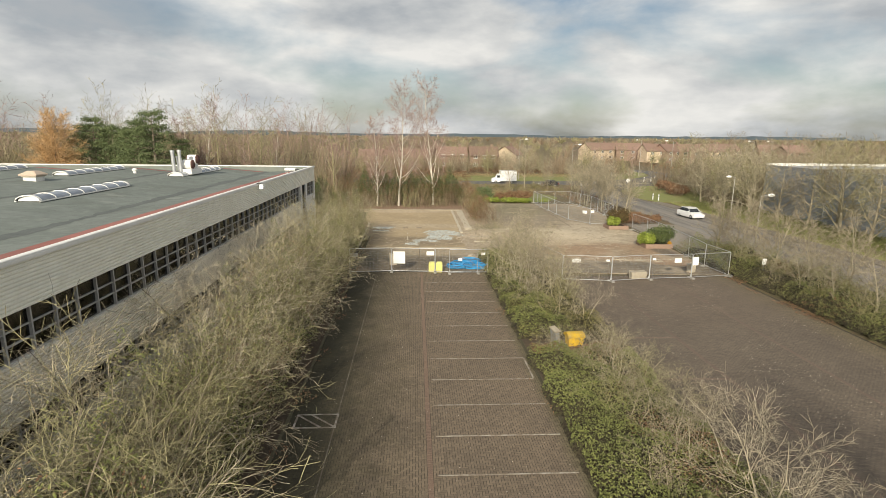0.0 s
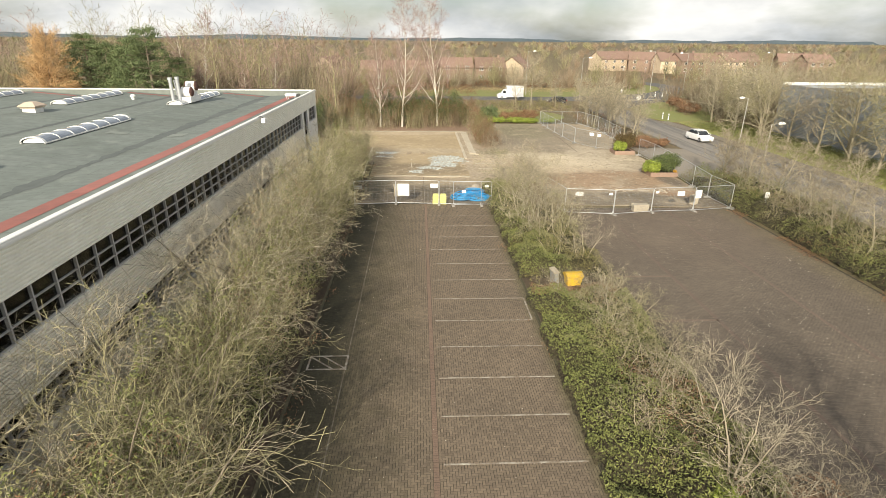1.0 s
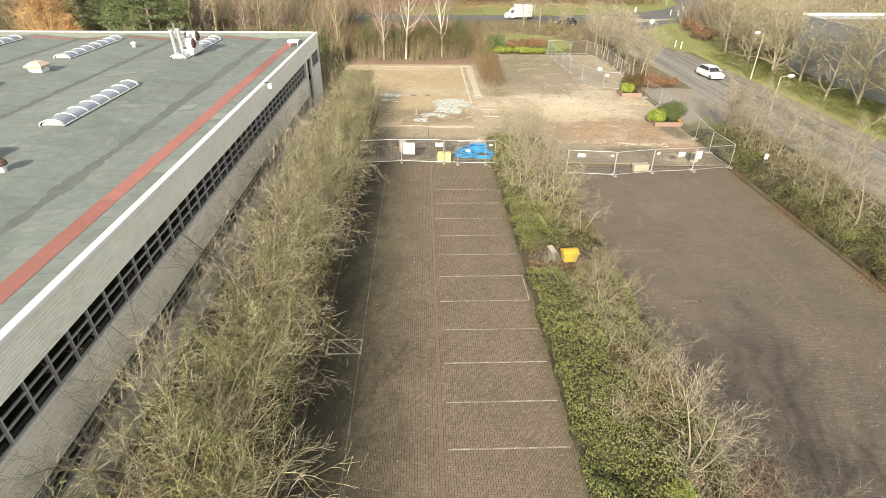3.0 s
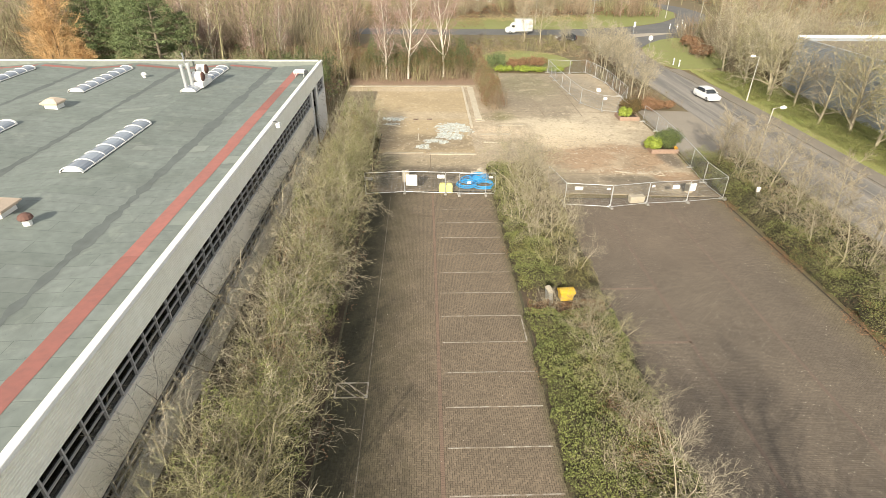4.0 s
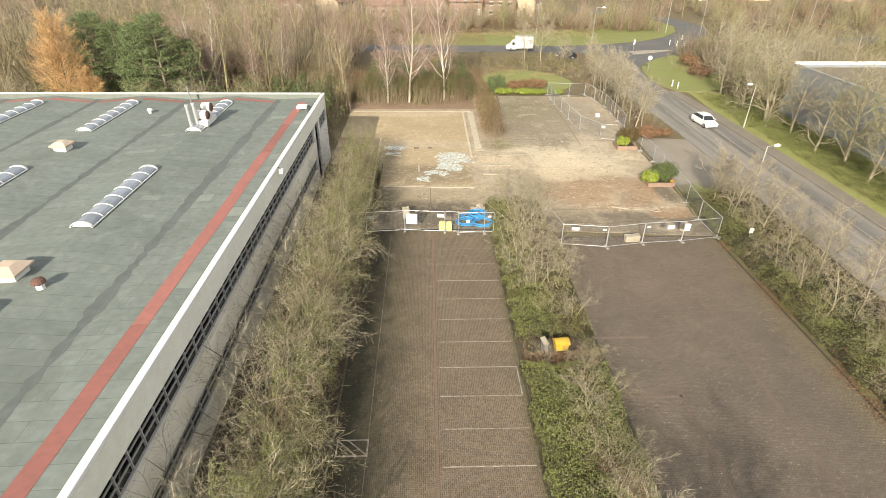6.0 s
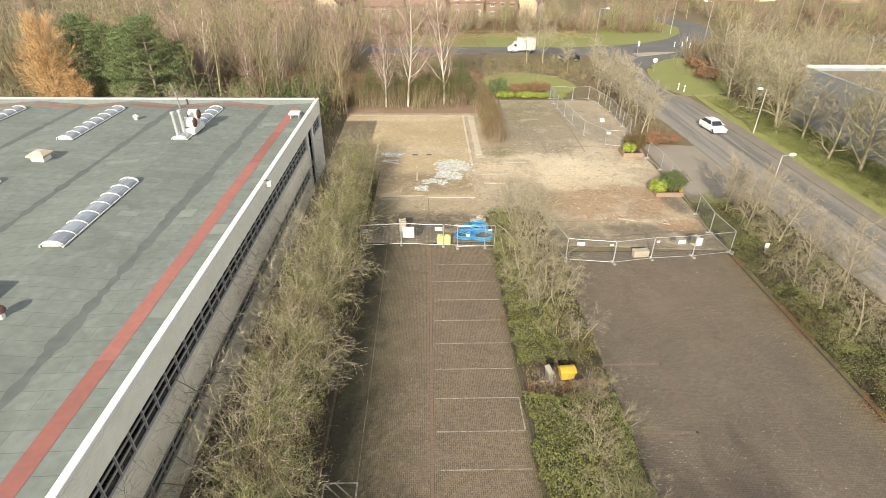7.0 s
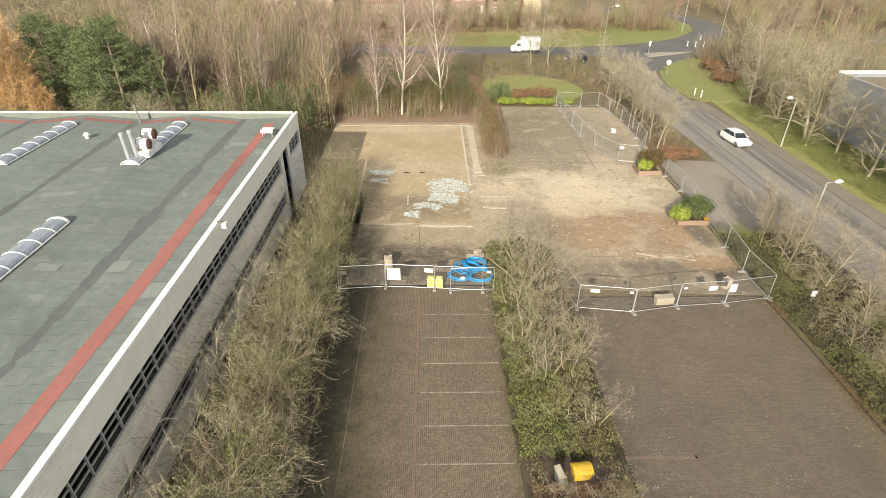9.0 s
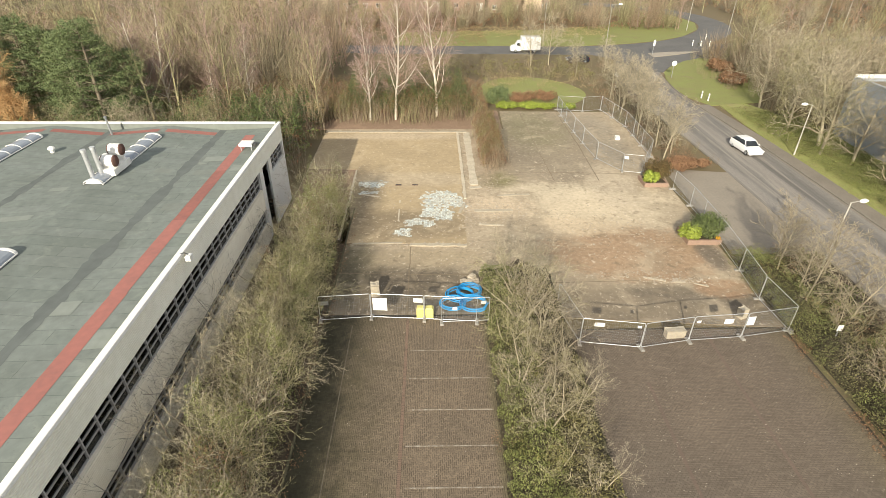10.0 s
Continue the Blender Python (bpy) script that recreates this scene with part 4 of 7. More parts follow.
def put(kinds, i, x, y, s, z=0.0, turn=None):
    """Sets a plant of one of the kinds; the first of each kind is the original itself."""
    src = kinds[i % len(kinds)]
    m = pose(x, y, z, 0, 0, rng.uniform(0, 360) if turn is None else turn)
    if src.name in used:
        src = copy_thing(src, m)
    else:
        used.add(src.name)
    src.matrix_basis = m @ Matrix.Diagonal((s, s, s, 1))
    return src


# hedge of bare shrubs beside the factory
shrub_kinds = []
for i, (twig, label) in enumerate((("twig_tan", "bare tan-twigged overgrown shrub in the hedge bed"), ("twig_olive", "bare olive-twigged overgrown shrub in the hedge bed"),
                                   ("twig_tan", "bare tan-twigged overgrown shrub in the hedge bed"), ("twig_olive", "bare olive-twigged overgrown shrub in the hedge bed"),
                                   ("twig_red", "bare reddish-brown low shrub in the hedge bed"))):
    shrub_kinds.append(plant("shrub", 20 + i, SHRUB, "bark_grey", twig, label, "shrub", "hedge shrubs", stems=4, spread=0.4, height=5.0 if i < 4 else 2.6, radius=0.06, tilt=24, stump=1))
y, i = 2.0, 0
while y < 57.5:
    for x, k in ((-8.2, 1.06), (-6.7, 0.98)):
        put(shrub_kinds, i % 4 if rng.random() < 0.82 else 4, x + rng.uniform(-0.5, 0.5), y + rng.uniform(-0.8, 0.8), k * rng.uniform(0.85, 1.12) * (0.84 if y > 42 else 1.0), 0.03)
        i += 1
    y += 1.8


def leaf_bed(name, seed, x0, x1, y0, y1, height, count, mat, label, leaf=0.07, base=0.0, gaps=-9.0, keep=None):
    """Low leafy ground cover in lumps, with an uneven top."""
    r = random.Random(seed)
    mb = Mesher()
    for _ in range(count):
        x, yy = r.uniform(x0, x1), r.uniform(y0, y1)
        patch = noise.noise(Vector((x * 0.45, yy * 0.45, seed * 1.7)))
        if patch < gaps or (keep and not keep(x, yy)):
            continue
        edge = min(1.0, (min(x - x0, x1 - x, yy - y0, y1 - yy) - 0.12 + 0.5 * noise.noise(Vector((x * 1.1, yy * 1.1, seed * 0.7)))) / 0.9)
        if edge <= 0:
            continue
        h = height * (0.62 + 0.6 * noise.noise(Vector((x * 0.8, yy * 0.55, seed)))) * (0.3 + 0.7 * edge ** 0.5)
        if h < 0.05:
            continue
        z = base + h * (1 - 0.6 * r.random() ** 2)
        nrm = Vector((r.gauss(0, 0.6), r.gauss(0, 0.6), 1)).normalized()
        s1 = nrm.cross(Vector((r.gauss(0, 1), r.gauss(0, 1), 0.1))).normalized()
        s2 = nrm.cross(s1)
        p = Vector((x, yy, z))
        w, l = leaf * r.uniform(0.35, 0.6), leaf * r.uniform(0.7, 1.4)
        mb.poly(p - s1 * l, p + s2 * w, p + s1 * l, p - s2 * w)
    return tagged(mb.make(name, mat), label, "ground cover", kind="stuff")


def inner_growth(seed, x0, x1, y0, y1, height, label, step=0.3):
    """A lumpy mound below the leaves of a hedge or ground cover; its dark colour stands in for the shade inside."""
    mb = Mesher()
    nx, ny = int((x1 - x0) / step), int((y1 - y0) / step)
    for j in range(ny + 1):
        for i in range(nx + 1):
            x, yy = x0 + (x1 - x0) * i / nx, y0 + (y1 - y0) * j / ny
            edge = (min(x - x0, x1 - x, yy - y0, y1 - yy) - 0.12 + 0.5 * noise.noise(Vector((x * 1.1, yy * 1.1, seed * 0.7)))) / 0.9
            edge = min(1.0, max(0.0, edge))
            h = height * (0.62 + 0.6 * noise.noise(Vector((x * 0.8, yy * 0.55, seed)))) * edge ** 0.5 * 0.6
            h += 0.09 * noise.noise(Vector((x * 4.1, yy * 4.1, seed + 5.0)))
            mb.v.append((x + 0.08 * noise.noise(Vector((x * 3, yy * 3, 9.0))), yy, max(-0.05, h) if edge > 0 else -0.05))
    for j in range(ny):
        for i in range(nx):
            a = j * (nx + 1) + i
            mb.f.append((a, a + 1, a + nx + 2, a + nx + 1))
    return tagged(mb.make("inner_growth", "shade_core", smooth=True), label, "ground cover", kind="stuff")


inner_growth(3, 5.55, 11.0, 4, 24.9, 1.45, "dark mound standing in for the shade inside the planting bed cover")
inner_growth(4, 5.6, 11.0, 27.4, 48.0, 1.6, "dark mound standing in for the shade inside the planting bed cover")
inner_growth(5, 25.5, 31.4, 4, 49.5, 2.3, "dark mound standing in for the shade inside the roadside hedge")
inner_growth(7, -9.4, -5.7, -2, 52, 1.6, "dark mound standing in for the shade below the hedge shrubs", 0.4)
leaf_bed("ivy", 3, 5.55, 11.0, 4, 24.9, 1.45, 56000, "leaf_green", "dense green leafy ground cover in the planting bed", 0.047)
leaf_bed("ivy", 13, 6.2, 10.7, -2, 25.0, 1.3, 9000, "leaf_olive", "olive and bronze leaves among the ground cover", 0.055, 0.0, 0.02)
leaf_bed("ivy", 23, 7.6, 10.9, 6, 26.0, 1.5, 15000, "leaf_brown", "russet leaves among the ground cover", 0.042, 0.0, 0.0)
leaf_bed("ivy", 24, 8.8, 12.6, 6, 12.5, 1.3, 7000, "leaf_brown", "russet bramble spilling over the bed edge", 0.05, 0.0, -0.15)
leaf_bed("ivy", 4, 5.6, 9.0, 27.4, 48.0, 1.6, 32000, "leaf_green", "dense green leafy ground cover in the planting bed", 0.046)
leaf_bed("ivy", 26, 6.0, 10.8, 24.3, 26.3, 0.9, 5000, "leaf_brown", "russet leaves beside the grit bin", 0.04)
leaf_bed("ivy", 28, 7.2, 11.0, 27.4, 48.0, 1.7, 20000, "leaf_olive", "olive leaves among the ground cover", 0.044, 0.0, -0.15)
leaf_bed("ivy", 14, 5.8, 10.9, 25.2, 48, 1.6, 9000, "leaf_olive", "olive and bronze leaves among the ground cover", 0.06, 0.0, 0.0)
leaf_bed("hedge_leaves", 5, 24.9, 31.4, 4, 49.5, 2.5, 60000, "leaf_green", "green leafy roadside hedge", 0.048, 0.0, -0.2)
leaf_bed("hedge_leaves", 25, 25.2, 31.4, 6, 50, 2.1, 24000, "leaf_brown", "russet leaves in the roadside hedge", 0.045, 0.0, -0.05)
leaf_bed("hedge_leaves", 15, 24.8, 31.6, 4, 49, 2.4, 52000, "leaf_hedge", "olive-brown leafy roadside hedge", 0.047, 0.0, -0.3)
leaf_bed("leaf_drift", 60, 24.4, 26.8, 6, 41, 0.16, 11000, "leaf_brown", "fallen leaves and moss along the paving edge", 0.05, 0.0, -0.15)
leaf_bed("hedge_leaves", 6, 44.0, 51.6, 28, 86, 1.1, 44000, "leaf_green", "green undergrowth below roadside trees", 0.075)
leaf_bed("hedge_leaves", 16, 44.2, 51.6, 28, 88, 1.1, 24000, "leaf_hedge", "olive undergrowth below roadside trees", 0.075, 0.0, -0.1)
leaf_bed("grass_tufts", 62, 42.6, 45.0, 28, 90, 0.14, 12000, "leaf_grass", "rough grass tufts along the footpath", 0.05)
leaf_bed("undergrowth", 7, -9.6, -5.2, -2, 58, 2.3, 26000, "leaf_olive", "olive leafy undergrowth below the hedge shrubs", 0.055)
leaf_bed("undergrowth", 17, -9.0, -5.0, -2, 58, 6.4, 70000, "leaf_green", "green leafy growth among the hedge shrubs", 0.045, 0.0, -0.1)
leaf_bed("undergrowth", 27, -9.0, -5.0, -2, 58, 6.6, 40000, "leaf_hedge", "olive leafy growth among the hedge shrubs", 0.042, 0.0, -0.05)
leaf_bed("undergrowth", 18, -9.0, -5.2, -2, 58, 6.0, 26000, "leaf_brown", "russet dead leaves among the hedge shrubs", 0.045, 0.0, 0.05)
leaf_bed("leaf_drift", 61, 5.05, 6.0, 8, 42, 0.1, 2600, "leaf_brown", "fallen leaves along the planting bed kerb", 0.04, 0.0, 0.05)
leaf_bed("undergrowth", 19, -5.6, -4.2, -2, 58, 0.12, 5000, "leaf_brown", "fallen leaves along the hedge bed", 0.05, 0.0, -0.1)

median_kinds = [plant("bare_shrub", 40 + i, SHRUB, "bark_pale", ("twig_grey", "twig_olive", "twig_tan")[i], "bare grey-brown shrub in the planting bed", "shrub", "planting bed shrubs", stems=3, spread=0.3, height=3.3, radius=0.04, tilt=26, stump=1) for i in range(3)]
for i, (x, y, s) in enumerate([(9.6, 16.2, 0.65), (9.2, 20.2, 0.6), (9.2, 10.0, 0.8), (8.4, 18.2, 0.65), (9.2, 22.2, 0.55), (7.2, 25.3, 0.4), (8.6, 25.0, 0.45), (10.0, 24.6, 0.5), (9.4, 12.0, 1.05), (8.6, 15.2, 0.8), (9.3, 17.8, 0.75), (8.6, 20.8, 0.7), (9.0, 23.3, 0.6), (8.2, 30.0, 0.7), (7.9, 32.6, 0.85), (8.5, 34.8, 0.95), (7.8, 37.2, 1.0), (8.5, 39.0, 1.05), (7.7, 41.2, 1.05), (8.4, 43.0, 1.1), (7.9, 45.2, 1.0), (9.2, 8.0, 1.0), (8.2, 4.0, 1.0), (9.8, 29.2, 0.6), (9.6, 37.0, 0.7), (9.4, 33.0, 0.8), (6.9, 35.6, 0.8), (9.5, 41.0, 0.85), (6.9, 39.6, 0.8), (9.3, 44.4, 0.85), (7.4, 13.6, 0.6), (7.2, 18.9, 0.5), (9.9, 14.4, 0.8), (7.6, 23.0, 0.45), (10.2, 25.6, 0.42), (9.6, 25.0, 0.4), (6.9, 25.4, 0.35), (10.6, 22.6, 0.5), (10.4, 12.4, 0.6), (11.4, 10.2, 0.6), (12.4, 8.6, 0.6), (7.6, 47.2, 0.8), (9.2, 46.8, 0.8), (9.8, 18.6, 0.55), (10.4, 35.0, 0.7), (10.3, 39.0, 0.7)]):
    put(median_kinds, i, x, y, s * (1.18 if y > 28 else 1.0), 0.03)
hedge_kinds = [plant("bare_tree", 50 + i, BARE, "bark_pale", "twig_grey", "bare pale-barked tree in the roadside hedge", "tree", "roadside hedge trees", height=4.9, radius=0.075, stump=2) for i in range(3)]
for i, (x, y, s) in enumerate([(27.5, 8, 1.0), (28.5, 14, 1.1), (27.6, 19.5, 0.95), (28.8, 24, 1.05), (27.6, 29.0, 1.0), (29.5, 33.4, 1.0), (26.8, 34.6, 0.7), (29.8, 38.0, 1.05), (28.0, 44.2, 0.95), (30.4, 43.0, 1.0), (28.4, 48.3, 1.0), (30.6, 28.0, 0.9), (30.2, 20.5, 0.9), (27.2, 39.6, 0.7), (27.4, 42.6, 1.1), (29.0, 40.6, 1.1), (30.6, 46.0, 1.1), (29.4, 49.4, 0.95), (27.5, 46.4, 1.0), (28.6, 36.2, 1.0), (30.8, 35.2, 1.0), (30.9, 31.0, 1.0), (27.0, 31.6, 0.9), (29.2, 28.6, 1.0)]):
    put(hedge_kinds, i, x, y, s)
for i, (x, y, s) in enumerate([(26.6, 29.0, 0.7), (27.0, 33.0, 0.75), (26.4, 37.0, 0.65), (28.0, 39.2, 0.85), (30.2, 33.6, 0.8), (26.5, 22.6, 0.65), (28.4, 21.4, 0.8), (30.0, 23.0, 0.8), (26.6, 17.6, 0.7), (30.4, 37.4, 0.8), (28.0, 27.6, 0.8), (26.8, 12.6, 0.7), (28.6, 31, 0.75), (27.4, 24.8, 0.7), (29.4, 26.2, 0.75), (28.5, 36.4, 0.75), (27.6, 42.2, 0.7), (29.6, 45.6, 0.75), (28.9, 17.0, 0.7), (30.3, 40.6, 0.7), (29.8, 47.8, 0.6)]):
    put(median_kinds, i + 1, x, y, s)
yard_kinds = [plant("bare_tree", 60 + i, SLIM, "bark_pale", "twig_tan", "bare slender tree beside the fenced compound", "tree", "compound trees", height=6.6, radius=0.09, stump=2) for i in range(3)]
for i, (x, y, s) in enumerate([(27.8, 69.5, 0.95), (28.4, 73.5, 1.0), (27.6, 77.6, 1.05), (28.6, 81.5, 1.0), (27.9, 85.5, 1.05), (29.6, 89.5, 1.0), (28.6, 93, 0.9), (30.2, 97.5, 0.9), (20.0, 113.5, 1.1), (23.4, 114.2, 1.2), (26.5, 106, 0.9), (32.5, 110, 0.8), (33.5, 92, 0.8), (29.4, 71.5, 0.85), (29.3, 79.4, 0.9), (30.0, 83.6, 0.85), (31.2, 94.5, 0.8), (28.2, 87.6, 0.8)]):
    put(yard_kinds, i, x, y, s)
road_kinds = [plant("bare_tree", 70 + i, BUSHY, "bark_pale", ("twig_grey", "twig_olive", "twig_tan")[i], "bare spreading lichen-grey roadside tree", "tree", "east roadside trees", height=6.2, radius=0.16, stump=2) for i in range(3)]
for i, (x, y) in enumerate([(46.8, 61.0), (47.0, 52.0), (46.6, 46.2), (49.2, 59.2), (46.4, 71.0), (47.8, 73.6), (48.0, 68.0), (47.9, 57.2), (48.2, 48.5), (48, 38), (47.2, 79), (49.8, 84), (48.6, 88.5), (52, 90), (54, 97), (56.5, 104), (58, 111), (53, 82), (57, 88), (60, 98), (61.5, 107), (10.2, -4.2), (9.4, -0.8), (64, 92), (62, 84), (50.2, 32), (48, 27), (66, 112), (68, 102), (55.5, 93), (58.5, 81.5), (70, 90)]):
    put(road_kinds, i, x, y, rng.uniform(1.0, 1.45))
for x, y, s in ((-35.5, 68.5, 0.85), (-31.0, 70.0, 0.9), (-27.5, 68.0, 0.8), (-23.0, 72.5, 0.75), (-54.0, 71.5, 0.8), (11.6, -3.4, 1.0), (12.8, -4.8, 0.9), (12.0, -6.5, 1.0)):
    put(road_kinds, int(x), x, y, s)

birch_kinds = [plant("birch_tree", 80 + i, BIRCH, "bark_birch", "twig_purple", "tall white-barked bare birch tree", "tree", "birch trees", height=14.2 + 1.2 * i, radius=0.15, stump=2) for i in range(2)]
for (x, y, s, k) in [(-5.9, 83.1, 0.97, 0), (-2.6, 83.3, 1.05, 1), (2.8, 84.7, 1.1, 1), (-33.2, 82.0, 0.95, 0), (-30.6, 81.6, 0.88, 1), (-25.5, 83, 0.6, 0), (-21.5, 85.5, 0.65, 1)]:
    put(birch_kinds, k, x, y, s)
willow = plant("willow_tree", 90, WILLOW, "bark_grey", "twig_orange", "glowing orange-twigged bare willow tree", "tree", height=12.0, radius=0.22, stump=1)
put([willow], 0, -49.6, 76.6, 1.0)
willow_low = plant("willow_tree", 91, WILLOW, "bark_grey", "twig_orange", "low orange-twigged bare willow beside the taller one", "tree", height=6.0, radius=0.12, stump=1)
put([willow_low], 0, -45.0, 75.0, 0.95)


def pine(x, y, h, seed, mat="leaf_pine"):
    """A pine: trunk, tiers of limbs, and needle clumps on them."""
    r = random.Random(seed)
    root = thing("pine_tree", "dark green broad-crowned pine tree among bare trees", "tree", "pine trees", at=pose(x, y, 0))
    trunk, crown = Mesher(), Mesher()
    trunk.chain([(0, 0, -0.1), (0.1, 0.05, h * 0.5), (0.05, 0.15, h * 0.95)], [0.24, 0.17, 0.04], 8)
    tiers = 13
    for i in range(tiers):
        z = h * (0.18 + 0.8 * i / tiers)
        reach = h * 0.33 * (1 - (i / tiers) ** 1.5 * 0.75) * r.uniform(0.75, 1.15)
        for k in range(6):
            a = 2.4 * (i * 5 + k) + r.uniform(-0.4, 0.4)
            e = Vector((math.cos(a) * reach * r.uniform(0.6, 1), math.sin(a) * reach * r.uniform(0.6, 1), z + reach * r.uniform(0.05, 0.35)))
            trunk.chain([(0.07, 0.08, z), tuple(e)], [0.05, 0.015], 4)
            leaves(crown, r, tuple(e), (h * 0.1, h * 0.1, h * 0.045), 120, 0.105, 0.1)
            leaves(crown, r, tuple(e * 0.62 + Vector((0, 0, z * 0.38))), (h * 0.08, h * 0.08, h * 0.04), 46, 0.105, 0.1)
    trunk.make("trunk", "bark_grey", root)
    crown.make("crown", mat, root)


for i, (x, y, h) in enumerate([(-46.6, 81.5, 13.4), (-43.4, 80.4, 12.2), (-40.6, 79.4, 11.6), (-37.8, 76.0, 12.8), (-34.9, 74.4, 14.2), (-38.6, 80.2, 12.4), (-49.8, 85.5, 12.2), (-32.6, 77.4, 10.2)]):
    pine(x, y, h, 400 + i)


# scattered woods
def arrays(mb):
    return (mb.v, np.array([f for f in mb.f if len(f) == 4], dtype=np.int64))


def wood_set(seed, count, height, radius, sp=WOOD, **kw):
    return [arrays(woody(seed + i, sp, height=height, radius=radius, stump=0, **kw)[1]) for i in range(count)]


def fill(x0, x1, y0, y1, count, kinds, s0, s1, keep=lambda x, y: True):
    out = []
    for _ in range(count):
        x, yy = rng.uniform(x0, x1), rng.uniform(y0, y1)
        if keep(x, yy):
            out.append((rng.randrange(kinds), x, yy, -0.08, rng.uniform(0, 6.28), rng.uniform(s0, s1)))
    return out


def patchy(seed, cut=-0.08):
    """Keeps a kind of tree to its own drifts."""
    return lambda x, yy: noise.noise(Vector((x * 0.035, yy * 0.05, seed))) > cut


def off_road(x, yy):
    near_main = min((x - a) ** 2 + (yy - b) ** 2 for a, b in MAIN[::2]) < 60
    near_branch = min((x - a) ** 2 + (yy - b) ** 2 for a, b in BRANCH[::2]) < 40
    return not (near_main or near_branch)


def canes(seed, count, height, spread, width=0.015):
    """A clump of thin upright stems with short side twigs."""
    r = random.Random(seed)
    mb = Mesher()
    for _ in range(count):
        a, q = r.uniform(0, 6.283), r.random() ** 0.5 * spread
        p = Vector((q * math.cos(a), q * math.sin(a), -0.05))
        h = height * r.uniform(0.55, 1.05)
        m = p + Vector((r.gauss(0, 0.09) * h, r.gauss(0, 0.09) * h, h * 0.55))
        e = m + Vector((r.gauss(0, 0.1) * h, r.gauss(0, 0.1) * h, h * 0.45))
        mb.chain([p, m, e], [width, width * 0.8, width * 0.35], 1)
        for _ in range(2):
            s = m.lerp(e, r.random())
            mb.chain([s, s + Vector((r.gauss(0, 0.3), r.gauss(0, 0.3), r.uniform(0.2, 0.7)))], [width * 0.5, width * 0.25], 1)
    return arrays(mb)


wood_a = wood_set(100, 4, 10.0, 0.10)
cane_kinds = [canes(120 + i, 26, 4.2, 1.3) for i in range(4)]
SIGHT = lambda x, yy: not (-57 < x < -31 and yy < 84)
for mat, n, label in (("twig_olive", 62, "bare olive-brown winter wood"), ("twig_red", 52, "bare reddish-brown winter wood"), ("twig_purple", 40, "bare purple-brown winter wood")):
    scatter("woodland", wood_a, fill(-115, -12, 76, 117, n * 2, 4, 0.9, 1.55, lambda x, yy: SIGHT(x, yy) and patchy(n)(x, yy)), mat, label, "wood")
    scatter("woodland", wood_a, fill(-170, -34, 151, 200, n // 2 + 10, 4, 0.6, 1.1, off_road) + fill(-34, 66, 148, 174, n // 2, 4, 0.6, 0.95, off_road) + fill(-60, 12, 128.5, 148, n // 4, 4, 0.35, 0.6), mat, label, "wood")
    scatter("woodland", wood_a, fill(60, 200, 78, 205, n // 2 + 20, 4, 0.6, 1.0, lambda x, yy: off_road(x, yy) and patchy(n, 0.0)(x, yy)), mat, label, "wood")
for mat, n, label in (("twig_red", 150, "reddish-brown bare upright thicket"), ("twig_olive", 110, "olive bare upright thicket"), ("twig_grey", 70, "grey-brown bare upright thicket")):
    scatter("thicket", cane_kinds, fill(-28, 8.5, 81.6, 91, n // 2 + n // 3, 4, 0.7, 1.0) + fill(-75, -12, 63.5, 96, 2 * n, 4, 0.6, 1.5, patchy(n + 3)), mat, label, "thicket")
    scatter("thicket", cane_kinds, fill(0, 36, 99, 116.5, n // 2, 4, 0.25, 0.55, off_road) + fill(48, 72, 84, 122, n // 2, 4, 0.35, 0.7, off_road), mat, label, "thicket")
    scatter("thicket", cane_kinds, fill(7.6, 9.8, 66.8, 81, n // 9, 4, 0.5, 0.75), mat, label, "thicket")
    scatter("thicket", cane_kinds, fill(26.8, 33, 67, 104, n // 3, 4, 0.15, 0.35), mat, label, "thicket")
leaf_bed("thicket_leaves", 51, -30, 9.5, 81.8, 92, 4.4, 30000, "leaf_brown", "russet dead leaves in the thicket", 0.085, 0.7)
leaf_bed("thicket_leaves", 52, -9.5, 7.5, 82.0, 92, 4.7, 26000, "evergreen", "dark ivy leaves in the thicket", 0.085, 0.9)
leaf_bed("thicket_leaves", 53, -30, 9.5, 81.8, 92, 4.2, 20000, "leaf_olive", "olive leaves in the thicket", 0.085, 0.8, -0.05)
leaf_bed("beech_hedge", 54, 7.2, 10.2, 66.4, 82, 3.6, 12000, "leaf_brown", "russet-brown upright hedge beside the cleared slab", 0.06, 0.0)
leaf_bed("beech_hedge", 55, 7.4, 10.0, 66.6, 82, 3.7, 9000, "leaf_olive", "olive leaves in the hedge beside the cleared slab", 0.06, 0.0, -0.1)
leaf_bed("dry_grass", 56, 9.5, 26.5, 98, 107, 0.9, 9000, "leaf_tan", "dry tan grass along the rough bank", 0.06, 0.0, 0.0)
leaf_bed("dry_grass", 57, -60, 14, 127.5, 150, 1.6, 22000, "leaf_brown", "brown winter scrub beyond the main road", 0.10, 0.0, -0.15)
leaf_bed("dry_grass", 58, 8, 44, 140, 152, 0.8, 12000, "leaf_tan", "dry tan grass at the back of the verge", 0.09, 0.0, -0.2)
leaf_bed("leaf_drift", 59, 26.6, 34.5, 66.5, 104, 0.25, 9000, "leaf_brown", "red-brown fallen leaves under the compound trees", 0.08, 0.0, -0.1, lambda x, yy: x < 31.8 + max(0.0, (yy - 84) * 0.17))
leaf_bed("undergrowth", 31, -30, 9.5, 83.5, 92, 2.6, 6000, "leaf_green", "dark green ivy and bramble under the thicket", 0.16, 0.2, -0.1)
leaf_bed("undergrowth", 32, -75, -11.5, 62.5, 92, 2.2, 16000, "leaf_green", "dark green laurel and bramble under the wood", 0.22, 0.2, -0.05)
